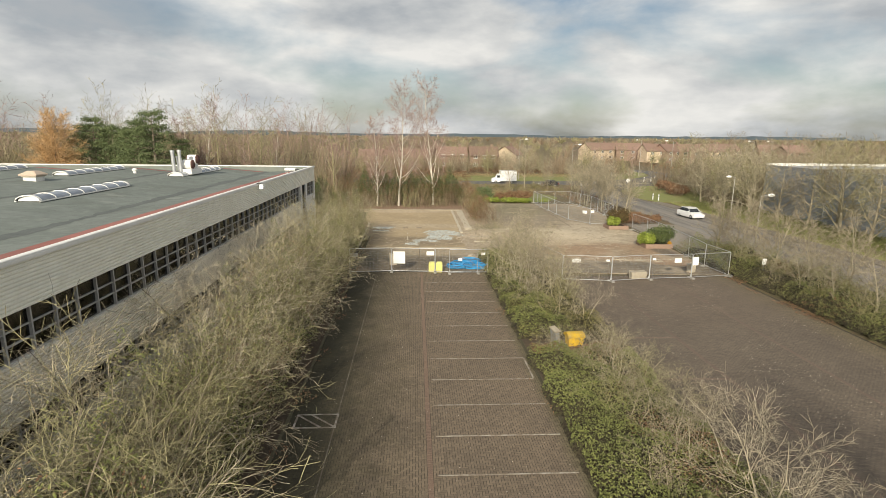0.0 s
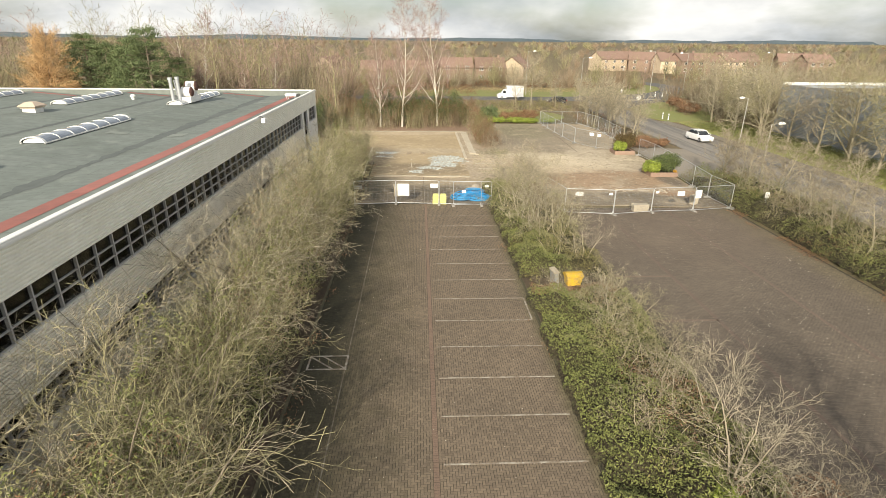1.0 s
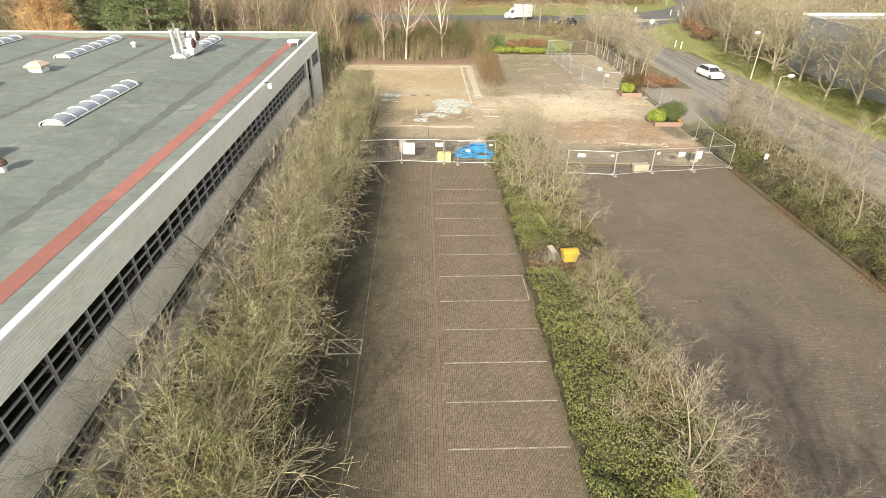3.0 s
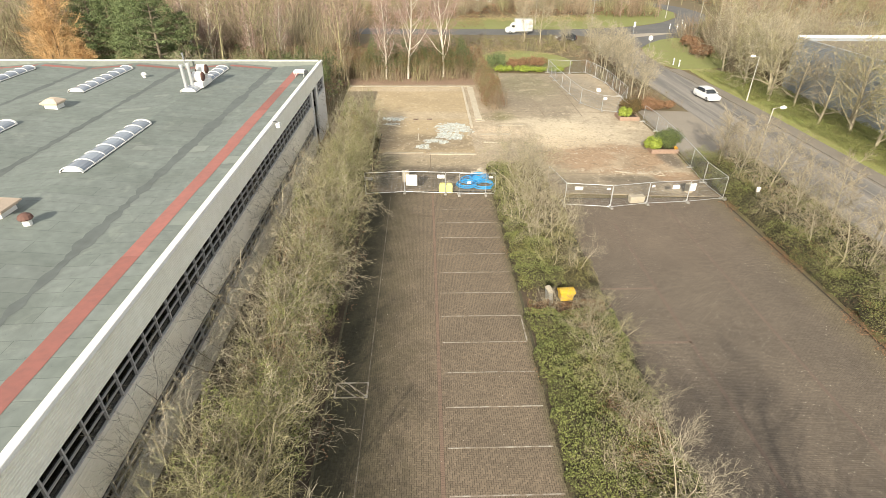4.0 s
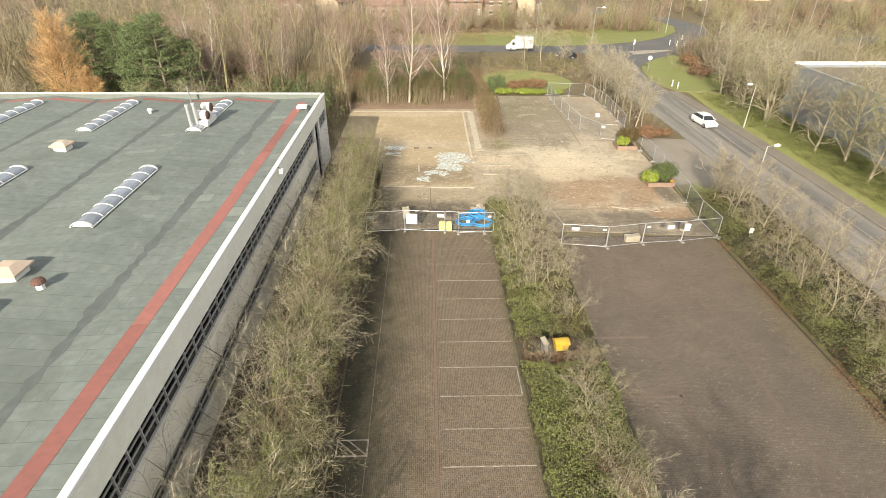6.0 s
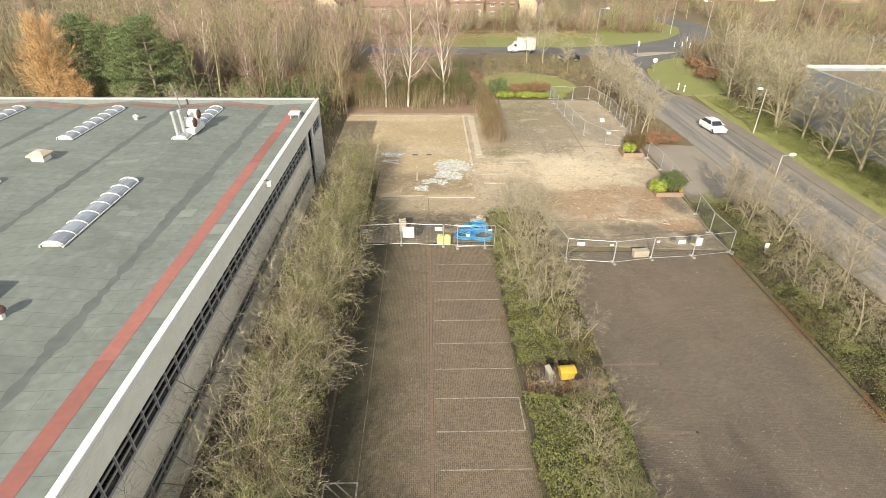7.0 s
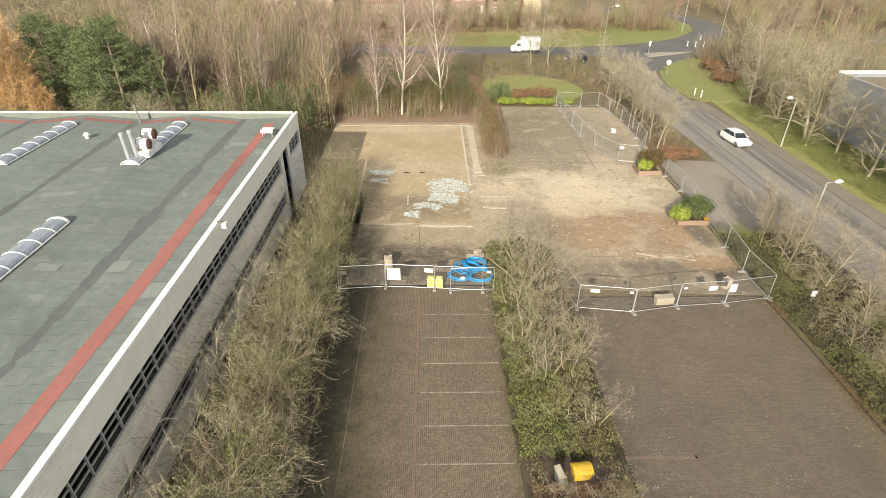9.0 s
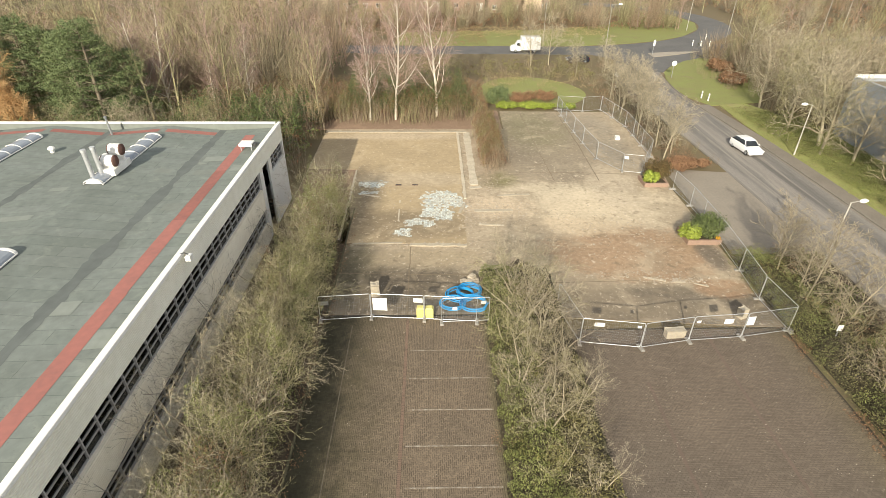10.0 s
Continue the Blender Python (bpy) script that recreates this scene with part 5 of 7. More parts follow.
leaf_bed("undergrowth", 33, -75, -11.5, 62.5, 100, 2.0, 12000, "leaf_brown", "russet bracken under the wood", 0.22, 0.0, -0.1)
leaf_bed("evergreen_scrub", 41, -80, -11.5, 63, 112, 4.2, 22000, "evergreen", "dark evergreen holly and ivy thicket in the wood", 0.24, 0.3, 0.12)
leaf_bed("evergreen_scrub", 44, -28, -12.0, 70, 84, 5.4, 30000, "evergreen", "dark green laurel scrub at the edge of the wood", 0.13, 0.2, -0.1)
leaf_bed("evergreen_scrub", 42, -12, 9, 84, 90, 3.0, 5000, "evergreen", "dark ivy in the thicket behind the slab", 0.14, 0.4, 0.0)
leaf_bed("evergreen_scrub", 43, 54, 130, 80, 124, 3.0, 9000, "evergreen", "dark evergreen scrub in the roadside wood", 0.26, 0.3, 0.1)
leaf_bed("undergrowth", 34, -110, 70, 150, 172, 1.6, 16000, "leaf_brown", "russet bracken under the far wood", 0.22, 0.0, -9.0, off_road)
leaf_bed("undergrowth", 35, 56, 190, 78, 200, 2.0, 15000, "leaf_brown", "russet bracken under the far wood", 0.36, 0.0, -0.2, lambda x, yy: off_road(x, yy) and (x > 84 or yy < 121))
leaf_bed("undergrowth", 36, 0, 30, 104, 117, 1.0, 3500, "leaf_olive", "olive scrub beside the main road", 0.18, 0.0, -0.1)


def blades(seed, count, height, spread, width):
    """A far tree: many thin upright slivers in an uneven crown."""
    r = random.Random(seed)
    mb = Mesher()
    for _ in range(count):
        a, q = r.uniform(0, 6.283), r.random() ** 0.5
        h = height * r.uniform(0.35, 1.0) * (1 - 0.35 * q)
        b = Vector((0.3 * spread * q * math.cos(a), 0.3 * spread * q * math.sin(a), h * r.uniform(0.0, 0.6)))
        t = Vector((spread * q * math.cos(a), spread * q * math.sin(a), h))
        mb.chain([b, t], [width, width * 0.3], 1)
    return arrays(mb)


near_kinds = [blades(220 + i, 160, 9.5, 3.3, 0.026) for i in range(4)]
far_kinds = [blades(200 + i, 85, 9.5, 3.6, 0.07) for i in range(4)]
far_low = [blades(210 + i, 36, 10, 6.0, 0.4) for i in range(3)]
for mat, n, label in (("twig_olive", 400, "far olive-brown bare wood"), ("twig_red", 330, "far reddish-brown bare wood"), ("twig_grey", 280, "far grey-brown bare wood")):
    scatter("far_woodland", far_kinds, fill(-420, 480, 205, 520, n // 2 + 30, 4, 0.6, 1.1), mat, label, "wood")
    scatter("far_woodland", far_low, fill(-1300, 1300, 520, 1500, n // 2 + 120, 3, 0.7, 1.3), mat, label, "wood")
    scatter("woodland", near_kinds, fill(-70, 64, 149, 175, n // 5, 4, 0.55, 1.0, off_road) + fill(-115, -14, 88, 118, n // 3, 4, 0.95, 1.5, SIGHT) + fill(54, 80, 79, 119, n // 5, 4, 0.5, 0.95, off_road) + fill(80, 200, 78, 205, n // 4, 4, 0.6, 1.05, off_road), mat, label.replace("far ", ""), "wood")
    scatter("far_woodland", far_kinds, fill(-300, -115, 60, 205, n // 6, 4, 0.7, 1.1), mat, label, "wood")
    scatter("far_woodland", far_kinds, fill(200, 420, 60, 205, n // 6, 4, 0.7, 1.1), mat, label, "wood")


# ---- block paving ----
def stretcher(x0, x1, y0, y1):
    """Lower left corners of pavers in rows, each row shifted by half."""
    out = []
    for j in range(int(round((y1 - y0) / 0.1))):
        s = 0.1 * (j % 2)
        xs = np.arange(x0 + s, x1 - 0.199, 0.2)
        out.append(np.stack([xs, np.full_like(xs, y0 + 0.1 * j)], 1))
    return np.concatenate(out), np.zeros((0, 2))


def herring(x0, x1, y0, y1):
    """Lower left corners of the lying, the standing and the cut pavers of a herringbone, 0.2 by 0.1 m."""
    nx0, nx1, ny0, ny1 = (int(round(c * 10)) for c in (x0, x1, y0, y1))
    gx, gy = np.meshgrid(np.arange(nx0, nx1), np.arange(ny0, ny1), indexing="ij")
    c = (gx - gy) % 4
    lying = (c == 0) & (gx + 2 <= nx1)
    standing = (c == 3) & (gy + 2 <= ny1)
    half = ((c == 0) & (gx == nx1 - 1)) | ((c == 1) & (gx == nx0)) | ((c == 3) & (gy == ny1 - 1)) | ((c == 2) & (gy == ny0))
    return tuple(np.stack([gx[k], gy[k]], 1) * 0.1 for k in (lying, standing, half))


PAVER_F = np.array([(8, 9, 10, 11), (0, 1, 9, 8), (1, 2, 10, 9), (2, 3, 11, 10), (3, 0, 8, 11)])


def paver_verts(w, d, top=0.0):
    g, c, e = 0.002, 0.011, 0.006
    low = [(g, g, top - 0.005), (w - g, g, top - 0.005), (w - g, d - g, top - 0.005), (g, d - g, top - 0.005)]
    high = [(c, e, top), (w - c, e, top), (w - c, d - e, top), (c, d - e, top)]
    return np.array(low + high, dtype=np.float32)


def paving(name, x0, x1, y0, y1, parent, mat, skip=None, seed=1, lay=None):
    """Thousands of pavers joined into one mesh, each a little proud or low."""
    r = np.random.default_rng(seed)
    vs, total = [], 0
    for corners, w, d in zip((lay or herring)(x0, x1, y0, y1), (0.2, 0.1, 0.1), (0.1, 0.2, 0.1)):
        if skip:
            keep = ~((corners[:, 0] >= skip[0] - 0.001) & (corners[:, 0] + w <= skip[1] + 0.001) & (corners[:, 1] >= skip[2] - 0.001) & (corners[:, 1] + d <= skip[3] + 0.001))
            corners = corners[keep]
        pv = paver_verts(w, d)
        out = np.repeat(pv[None], len(corners), 0)
        out[:, :, 0] += corners[:, None, 0]
        out[:, :, 1] += corners[:, None, 1]
        out[:, 4:, 2] += r.normal(0, 0.0004, (len(corners), 4))
        vs.append(out.reshape(-1, 3))
        total += len(corners)
    allv = np.concatenate(vs)
    f = PAVER_F.copy()
    f[f >= 8] -= 4
    faces = (f[None] + (np.arange(total) * 8)[:, None, None]).reshape(-1, 4)
    me = bpy.data.meshes.new(name)
    me.vertices.add(len(allv)); me.vertices.foreach_set("co", allv.ravel())
    me.loops.add(faces.size); me.loops.foreach_set("vertex_index", faces.ravel().astype(np.int32))
    me.polygons.add(len(faces)); me.polygons.foreach_set("loop_start", np.arange(0, faces.size, 4, dtype=np.int32))
    me.polygons.foreach_set("use_smooth", [False] * len(faces))
    me.update(calc_edges=True)
    me.materials.append(M[mat])
    ob = new(name, me)
    ob.parent = parent
    ob["kind"] = "stuff"
    return ob


PICK = (1.0, 4.0, 10.4, 12.4)
paving("pavers", -4.9, 0.4, 8.0, 42.4, paved, "paver", seed=1)
paving("pavers", 0.6, 5.7, 8.0, 42.4, paved, "paver", skip=PICK, seed=2)
paving("pavers", 11.0, 25.1, 9.0, 40.9, paved_right, "paver_grey", seed=3, lay=stretcher)
course = Mesher()
for i in range(330):
    y = 8.0 + i * 0.104
    course.chamfer(0.405, 0.595, y, y + 0.098, -0.03, 0.002, 0.006)
tagged(course.make("channel_course", "drain_brick", paved), kind="stuff")
for x0, y0, n, across in ((14.6, 9.0, 262, False), (19.8, 9.0, 305, False), (11.0, 27.6, 35, True), (11.2, 22.4, 33, True)):
    course = Mesher()
    for i in range(n):
        if across:
            course.chamfer(x0 + i * 0.104, x0 + i * 0.104 + 0.098, y0 - 0.095, y0 + 0.095, -0.01, 0.005, 0.004)
        else:
            course.chamfer(x0 - 0.095, x0 + 0.095, y0 + i * 0.104, y0 + i * 0.104 + 0.098, -0.01, 0.005, 0.004)
    tagged(course.make("channel_course", "course_red", paved_right), kind="stuff")


# ---- marks on the cleared yard ----
sheet("slab", "slab", [(-5.4, 51.9), (5.0, 51.8), (5.3, 78.3), (-10.9, 78.5), (-10.9, 67.2), (-5.7, 67.0)], 0.03, "stained buff concrete floor slab of a cleared building", "slab", 0.06)
sheet("leaf_litter", "litter", [(-40, 79.6), (11, 79.6), (11.2, 87.2), (-6, 88), (-40, 86)], 0.02, "reddish leaf litter below the thicket", "leaf litter", 0.1)


sheet("leaf_litter", "litter", [(-10.9, 58.2), (-5.6, 56.5), (-5.8, 66.9), (-10.9, 67.1)], 0.034, "reddish soil and leaf litter beside the slab", "leaf litter", 0.1)


def tile_remains():
    """Small floor tiles that are left on the slab, in ragged drifts."""
    r = random.Random(17)
    mb = Mesher()
    s = 0.15
    for cx, cy, rx, ry in ((3.0, 59.6, 2.6, 2.1), (2.9, 57.0, 2.1, 1.3), (0.9, 55.2, 1.6, 1.0), (-0.3, 53.6, 0.9, 0.9), (-3.6, 63.2, 1.6, 0.9), (-4.0, 61.2, 1.0, 0.5)):
        for i in range(int(rx / s) * 2 + 1):
            for j in range(int(ry / s) * 2 + 1):
                x, y = cx - rx + i * s, cy - ry + j * s
                d = ((x - cx) / rx) ** 2 + ((y - cy) / ry) ** 2
                if d + 1.1 * noise.noise(Vector((x * 0.8, y * 0.8, 2.2))) + 0.9 * noise.noise(Vector((x * 2.6, y * 2.6, 5.2))) < 0.74 and r.random() < 0.95:
                    z = 0.036 + r.random() * 0.006
                    mb.poly((x, y, z), (x + s - 0.012, y, z), (x + s - 0.012, y + s - 0.012, z + 0.003), (x, y + s - 0.012, z))
    tagged(mb.make("floor_tiles", "floor_tile"), "broken pale blue floor tile remains on the slab", "floor tiles", kind="stuff")


tile_remains()


def yard_joint(pts, w=0.07):
    """A dark open joint across the concrete, wandering a little."""
    r = random.Random(int(pts[0][0] * 10 + pts[0][1]))
    line_pts = []
    for (xa, ya), (xb, yb) in zip(pts, pts[1:]):
        k = max(2, int(math.hypot(xb - xa, yb - ya) / 0.8))
        line_pts += [(xa + (xb - xa) * i / k + r.gauss(0, 0.015), ya + (yb - ya) * i / k + r.gauss(0, 0.015)) for i in range(k)]
    strip("yard_joint", "dirt_dark", line_pts + [pts[-1]], w / 2, 0.006, "dark open joint in the yard concrete", "joint", 0.01)


for joint in ([(14.6, 64), (14.3, 75), (14.2, 86)], [(11.3, 66.2), (18, 66.0), (25.5, 65.5)], [(19.2, 64), (19.4, 74), (19.2, 86)], [(11.0, 46.2), (17.6, 46.4)], [(-5, 47.6), (5.6, 47.3)], [(0.4, 43), (0.4, 51.5)]):
    yard_joint(joint)


def low_wall(x0, y0, x1, y1, w, h, label="pale broken concrete wall footing", mat="footing"):
    d = Vector((x1 - x0, y1 - y0))
    L = d.length
    n = max(3, int(L / 0.55))
    r = random.Random(int(x0 * 7 + y0 * 13))
    mb = Mesher()
    rows = []
    for i in range(n + 1):
        p = Vector((x0, y0)) + d * (i / n)
        s = Vector((-d.y, d.x)).normalized()
        ww, hh = w / 2 * r.uniform(0.75, 1.15), max(0.03, h * r.uniform(0.45, 1.1))
        a, b = p - s * ww, p + s * ww
        rows.append([(a.x, a.y, -0.02), (a.x, a.y, hh), (b.x, b.y, hh * r.uniform(0.8, 1.0)), (b.x, b.y, -0.02)])
    for a, b in zip(rows, rows[1:]):
        for j in range(3):
            mb.poly(a[j], b[j], b[j + 1], a[j + 1])
    mb.poly(*rows[0]); mb.poly(*rows[-1][::-1])
    return tagged(mb.make("wall_footing", mat), label, "footing", kind="structure")


low_wall(5.3, 60.0, 5.3, 78.3, 0.3, 0.14)
low_wall(6.35, 63.0, 6.4, 78.3, 0.8, 0.08)
low_wall(-10.9, 78.6, 6.4, 78.5, 0.5, 0.13)
low_wall(0.3, 51.6, 5.0, 51.5, 0.4, 0.12)
low_wall(-4.4, 51.8, -0.3, 51.9, 0.22, 0.1)
low_wall(-0.88, 59.7, -0.83, 55.6, 0.14, 0.06)
low_wall(-5.6, 52.4, -5.8, 66.8, 0.2, 0.07)
low_wall(5.9, 62.3, 7.0, 62.6, 0.5, 0.06)
low_wall(17.9, 46.8, 19.4, 46.3, 0.22, 0.05)
low_wall(19.9, 46.25, 20.8, 46.2, 0.3, 0.06)
low_wall(21.4, 46.0, 22.3, 45.6, 0.16, 0.04)
low_wall(4.6, 57.0, 5.2, 59.0, 0.3, 0.1)
low_wall(6.0, 57.5, 9.5, 57.6, 0.5, 0.07)
low_wall(6.2, 55.0, 8.4, 54.8, 0.25, 0.05)
low_wall(-4.8, 64.0, -2.2, 63.8, 0.35, 0.06)
low_wall(-4.7, 61.0, -2.9, 60.4, 0.25, 0.05)
low_wall(8.4, 60.6, 11.6, 60.9, 0.3, 0.05)


def stone(r, size):
    mb = bmesh.new()
    bmesh.ops.create_icosphere(mb, subdivisions=1, radius=size)
    for v in mb.verts:
        v.co = Vector((v.co.x * r.uniform(0.7, 1.3), v.co.y * r.uniform(0.7, 1.3), v.co.z * r.uniform(0.5, 0.9)))
    vs, fs = [tuple(v.co) for v in mb.verts], np.array([[v.index for v in f.verts] for f in mb.faces])
    mb.free()
    return vs, fs


stones = [stone(random.Random(300 + i), 0.07) for i in range(4)]
places = []
r = random.Random(77)
for cx, cy, sx, sy, n in ((17, 54, 5, 4, 260), (8.0, 58, 2.4, 2, 160), (1, 56, 4.5, 5, 160), (5.8, 68, 0.7, 7, 130), (20.4, 46.3, 2.4, 0.4, 170), (-2, 79, 6, 0.6, 90), (5.2, 46, 0.5, 0.6, 50), (14, 68, 3, 6, 60), (7.6, 62.5, 1.2, 2, 60), (-3.6, 62.4, 1.6, 1.6, 130), (1.5, 51.6, 4.0, 0.3, 150), (5.2, 57, 0.7, 3, 120), (-5.6, 60, 0.3, 5, 90), (17, 47.2, 4, 0.5, 130), (9.5, 56.5, 2.5, 1.6, 140)):
    for _ in range(n):
        places.append((r.randrange(4), r.gauss(cx, sx * 0.6), r.gauss(cy, sy * 0.6), 0.04, r.uniform(0, 6.28), r.uniform(0.25, 1.0) * (1.6 if r.random() < 0.08 else 1)))
scatter("rubble", stones, places, "rubble", "scattered pale rubble and brick fragments on the yard", "rubble")
places = []
for _ in range(6500):
    x, y = 11.1 + 13.7 * r.random() ** 1.2, 9 + 31 * r.random() ** 1.5
    if noise.noise(Vector((x * 0.3, y * 0.16, 3))) + 0.5 * noise.noise(Vector((x * 1.3, y * 1.3, 8))) > 0.0:
        places.append((r.randrange(4), x, y, 0.006, r.uniform(0, 6.28), 0.06 + 0.3 * r.random() ** 3))
for _ in range(420):
    places.append((r.randrange(4), r.uniform(-4.8, 5.6), r.uniform(9, 42), 0.008, r.uniform(0, 6.28), r.uniform(0.08, 0.25)))
scatter("grit", stones, places, "chips", "pale stone chips and leaf scraps on the paving", "litter")


# ---- site fencing ----
def fence_panel_meshes(width=3.45, height=2.0):
    frame = Mesher()
    rr, c = 0.021, 0.1
    loop = []
    for cx, cz, a0 in ((width - c, 0.12 + c, -90), (width - c, height - c, 0), (c, height - c, 90), (c, 0.12 + c, 180)):
        for k in range(4):
            a = radians(a0 + 30 * k)
            loop.append((cx + c * math.cos(a), 0, cz + c * math.sin(a)))
    frame.chain(loop, [rr] * len(loop), 6, ring=True)
    for x in (0.0 + rr, width - rr):
        frame.chain([(x, 0, 0.0), (x, 0, 0.3)], [rr, rr], 6, cap=True)
    infill = Mesher()
    for i in range(1, 30):
        x = width * i / 30
        infill.chain([(x, 0, 0.14), (x, 0, height - 0.02)], [0.003, 0.003], 3)
    for i in range(1, 9):
        z = 0.12 + (height - 0.12) * i / 9
        infill.chain([(0.02, 0, z), (width - 0.02, 0, z)], [0.003, 0.003], 3)
    return frame, infill


def make_panel(at):
    frame, infill = fence_panel_meshes()
    root = new("panel")
    root.matrix_basis = at
    frame.make("frame", "galvanised", root)
    infill.make("mesh_infill", "wire", root)
    return root


def make_foot(at):
    mb = Mesher()
    mb.chamfer(-0.11, 0.11, -0.32, 0.32, 0.0, 0.13, 0.03)
    mb.box(-0.06, 0.06, -0.1, 0.1, 0.13, 0.15)
    ob = mb.make("foot", "rubber_block")
    ob["label"] = "grey moulded block foot"
    ob.matrix_basis = at
    return ob


panel_src, foot_src = None, None


def fence_run(pts, label="galvanised wire mesh site fence standing in block feet"):
    global panel_src, foot_src
    run = thing("site_fence", label, "fence", "site fences")
    for i, ((xa, ya), (xb, yb)) in enumerate(zip(pts, pts[1:])):
        d = Vector((xb - xa, yb - ya))
        n = max(1, round(d.length / 3.5))
        turn = math.degrees(math.atan2(d.y, d.x))
        for k in range(n):
            p = Vector((xa, ya)) + d * (k / n)
            sx = d.length / n / 3.5
            m = pose(p.x, p.y, 0.004, 0, 0, turn)
            if panel_src is None:
                panel_src = make_panel(m)
                ob = panel_src
            else:
                ob = copy_thing(panel_src, m)
            ob.matrix_basis = m @ Matrix.Diagonal((sx, 1, 1, 1))
            ob.parent = run
            m = pose(p.x, p.y, 0.008, 0, 0, turn)
            if foot_src is None:
                foot_src = make_foot(m)
                foot_src.parent = run
            else:
                copy_thing(foot_src, m).parent = run
    copy_thing(foot_src, pose(pts[-1][0], pts[-1][1], 0.008, 0, 0, turn)).parent = run


fence_run([(-5.25, 42.0), (-1.9, 42.3), (1.62, 42.05), (5.08, 41.75)])
fence_run([(2.75, 41.72), (5.9, 41.85)])
fence_run([(10.7, 43.3), (11.4, 39.65), (15.1, 39.1), (18.35, 39.7), (21.88, 40.0), (25.3, 40.6)])
fence_run([(25.3, 40.65), (25.1, 44.0), (25.5, 47.6), (25.95, 52.6), (26.15, 58.3), (25.9, 61.9)])
fence_run([(22.9, 86.7), (19.55, 87.4), (19.6, 82.0), (20.0, 74.4), (20.4, 69.7), (22.2, 66.2), (24.1, 65.7)])
fence_run([(24.3, 65.9), (26.6, 70.2), (26.9, 80.4), (25.6, 87.3), (22.9, 86.7)])


def sign_plate(x, y, z, w, h, turn=0.0, mat="white_plastic", label="blank white notice board tied to the site fence"):
    mb = Mesher()
    mb.box(-w / 2, w / 2, -0.012, 0.0, 0, h)
    mb.box(-w / 2 + 0.04, w / 2 - 0.04, -0.016, -0.012, h * 0.62, h * 0.8)
    ob = tagged(mb.make("notice_board", mat), label, "notice board")
    ob.matrix_basis = pose(x, y - 0.03, z, 0, 0, turn)
    return ob


sign_plate(-1.3, 42.2, 0.75, 0.95, 1.0, -4, label="large blank white board on the site fence")
sign_plate(1.2, 42.1, 1.45, 0.6, 0.32, -4)
sign_plate(3.6, 41.72, 1.1, 0.3, 0.22)
sign_plate(5.45, 41.8, 1.55, 0.3, 0.18)
sign_plate(12.4, 39.55, 1.45, 0.62, 0.3, -8)
sign_plate(14.75, 39.2, 1.6, 0.25, 0.16, -8)
sign_plate(20.6, 39.85, 1.35, 0.6, 0.35, 6)
sign_plate(22.1, 40.0, 1.1, 0.5, 0.65, 6)
sign_plate(18.6, 39.66, 1.6, 0.25, 0.16, 6)
sign_plate(-4.9, 42.0, 1.35, 0.6, 0.3, 4, "grey_metal", "grey notice plate tied to the site fence")
sign_plate(22.4, 66.1, 1.5, 0.4, 0.3, -15)
# notice on a post in the hedge
post = thing("notice_post", "white notice on a short post in the roadside hedge", "sign", at=pose(27.0, 39.0, 0))
Mesher().chain([(0, 0, 0), (0, 0, 1.8)], [0.03, 0.03], 8, cap=True).make("post", "grey_metal", post)
Mesher().box(-0.16, 0.16, -0.045, -0.03, 1.4, 1.85).make("plate", "white_plastic", post)


# ---- things near the fence ----
def lumpy_block(name, mat, x, y, w, d, h, label, category, seed, z=0.004):
    bm = bmesh.new()
    bmesh.ops.create_cube(bm, size=1.0)
    bmesh.ops.subdivide_edges(bm, edges=bm.edges[:], cuts=3, use_grid_fill=True)
    for v in bm.verts:
        k = 1 + 0.1 * noise.noise(v.co * 2.6 + Vector((seed, 0, 0)))
        v.co = Vector((v.co.x * w * k, v.co.y * d * k, max(0.0, (v.co.z + 0.5) * h * (k if v.co.z > 0 else 1))))
    me = bpy.data.meshes.new(name)
    bm.to_mesh(me); bm.free()
    me.materials.append(M[mat])
    ob = tagged(new(name, me), label, category)
    ob.matrix_basis = pose(x, y, z, 0, 0, seed * 40 % 90)
    return ob


for i, (dx, dy, w, h) in enumerate(((0.0, 0.0, 0.6, 0.42), (0.5, 0.12, 0.45, 0.36), (-0.45, 0.2, 0.4, 0.3), (0.2, 0.5, 0.5, 0.5), (-0.1, -0.4, 0.3, 0.22), (0.65, -0.25, 0.28, 0.2))):
    lumpy_block("rubble_lump", "rubble", 4.85 + dx, 46.0 + dy, w, w * 0.8, h, "pale broken lump in a heap on the yard", "rubble", 1.3 + i * 0.7)
for x, y in ((-1.2, 63.1), (0.45, 63.1)):
    drain = thing("floor_drain", "small dark rusted drain hole in the slab", "drain", "slab drains", at=pose(x, y, 0.03))
    Mesher().chamfer(-0.3, 0.3, -0.16, 0.16, 0.0, 0.02, 0.008).make("frame", "rusty", drain)
    for k in range(4):
        Mesher().box(-0.24 + k * 0.13, -0.16 + k * 0.13, -0.12, 0.12, 0.02, 0.03).make("grate_bar", "dark_metal", drain)
lumpy_block("concrete_block", "footing", -1.9, 44.9, 0.6, 0.55, 0.95, "pale broken concrete block behind the site fence", "block", 0.2)
lumpy_block("concrete_block", "footing", 17.65, 40.25, 1.25, 0.5, 0.55, "pale broken concrete block behind the site fence", "block", 0.1)
lumpy_block("concrete_block", "footing", 22.95, 42.1, 0.55, 0.45, 0.75, "pale broken concrete block behind the site fence", "block", 0.5)
lumpy_block("sand_bag", "white_plastic", 24.6, 76.0, 0.7, 0.5, 0.35, "white sack in the fenced compound", "sack", 2.1)


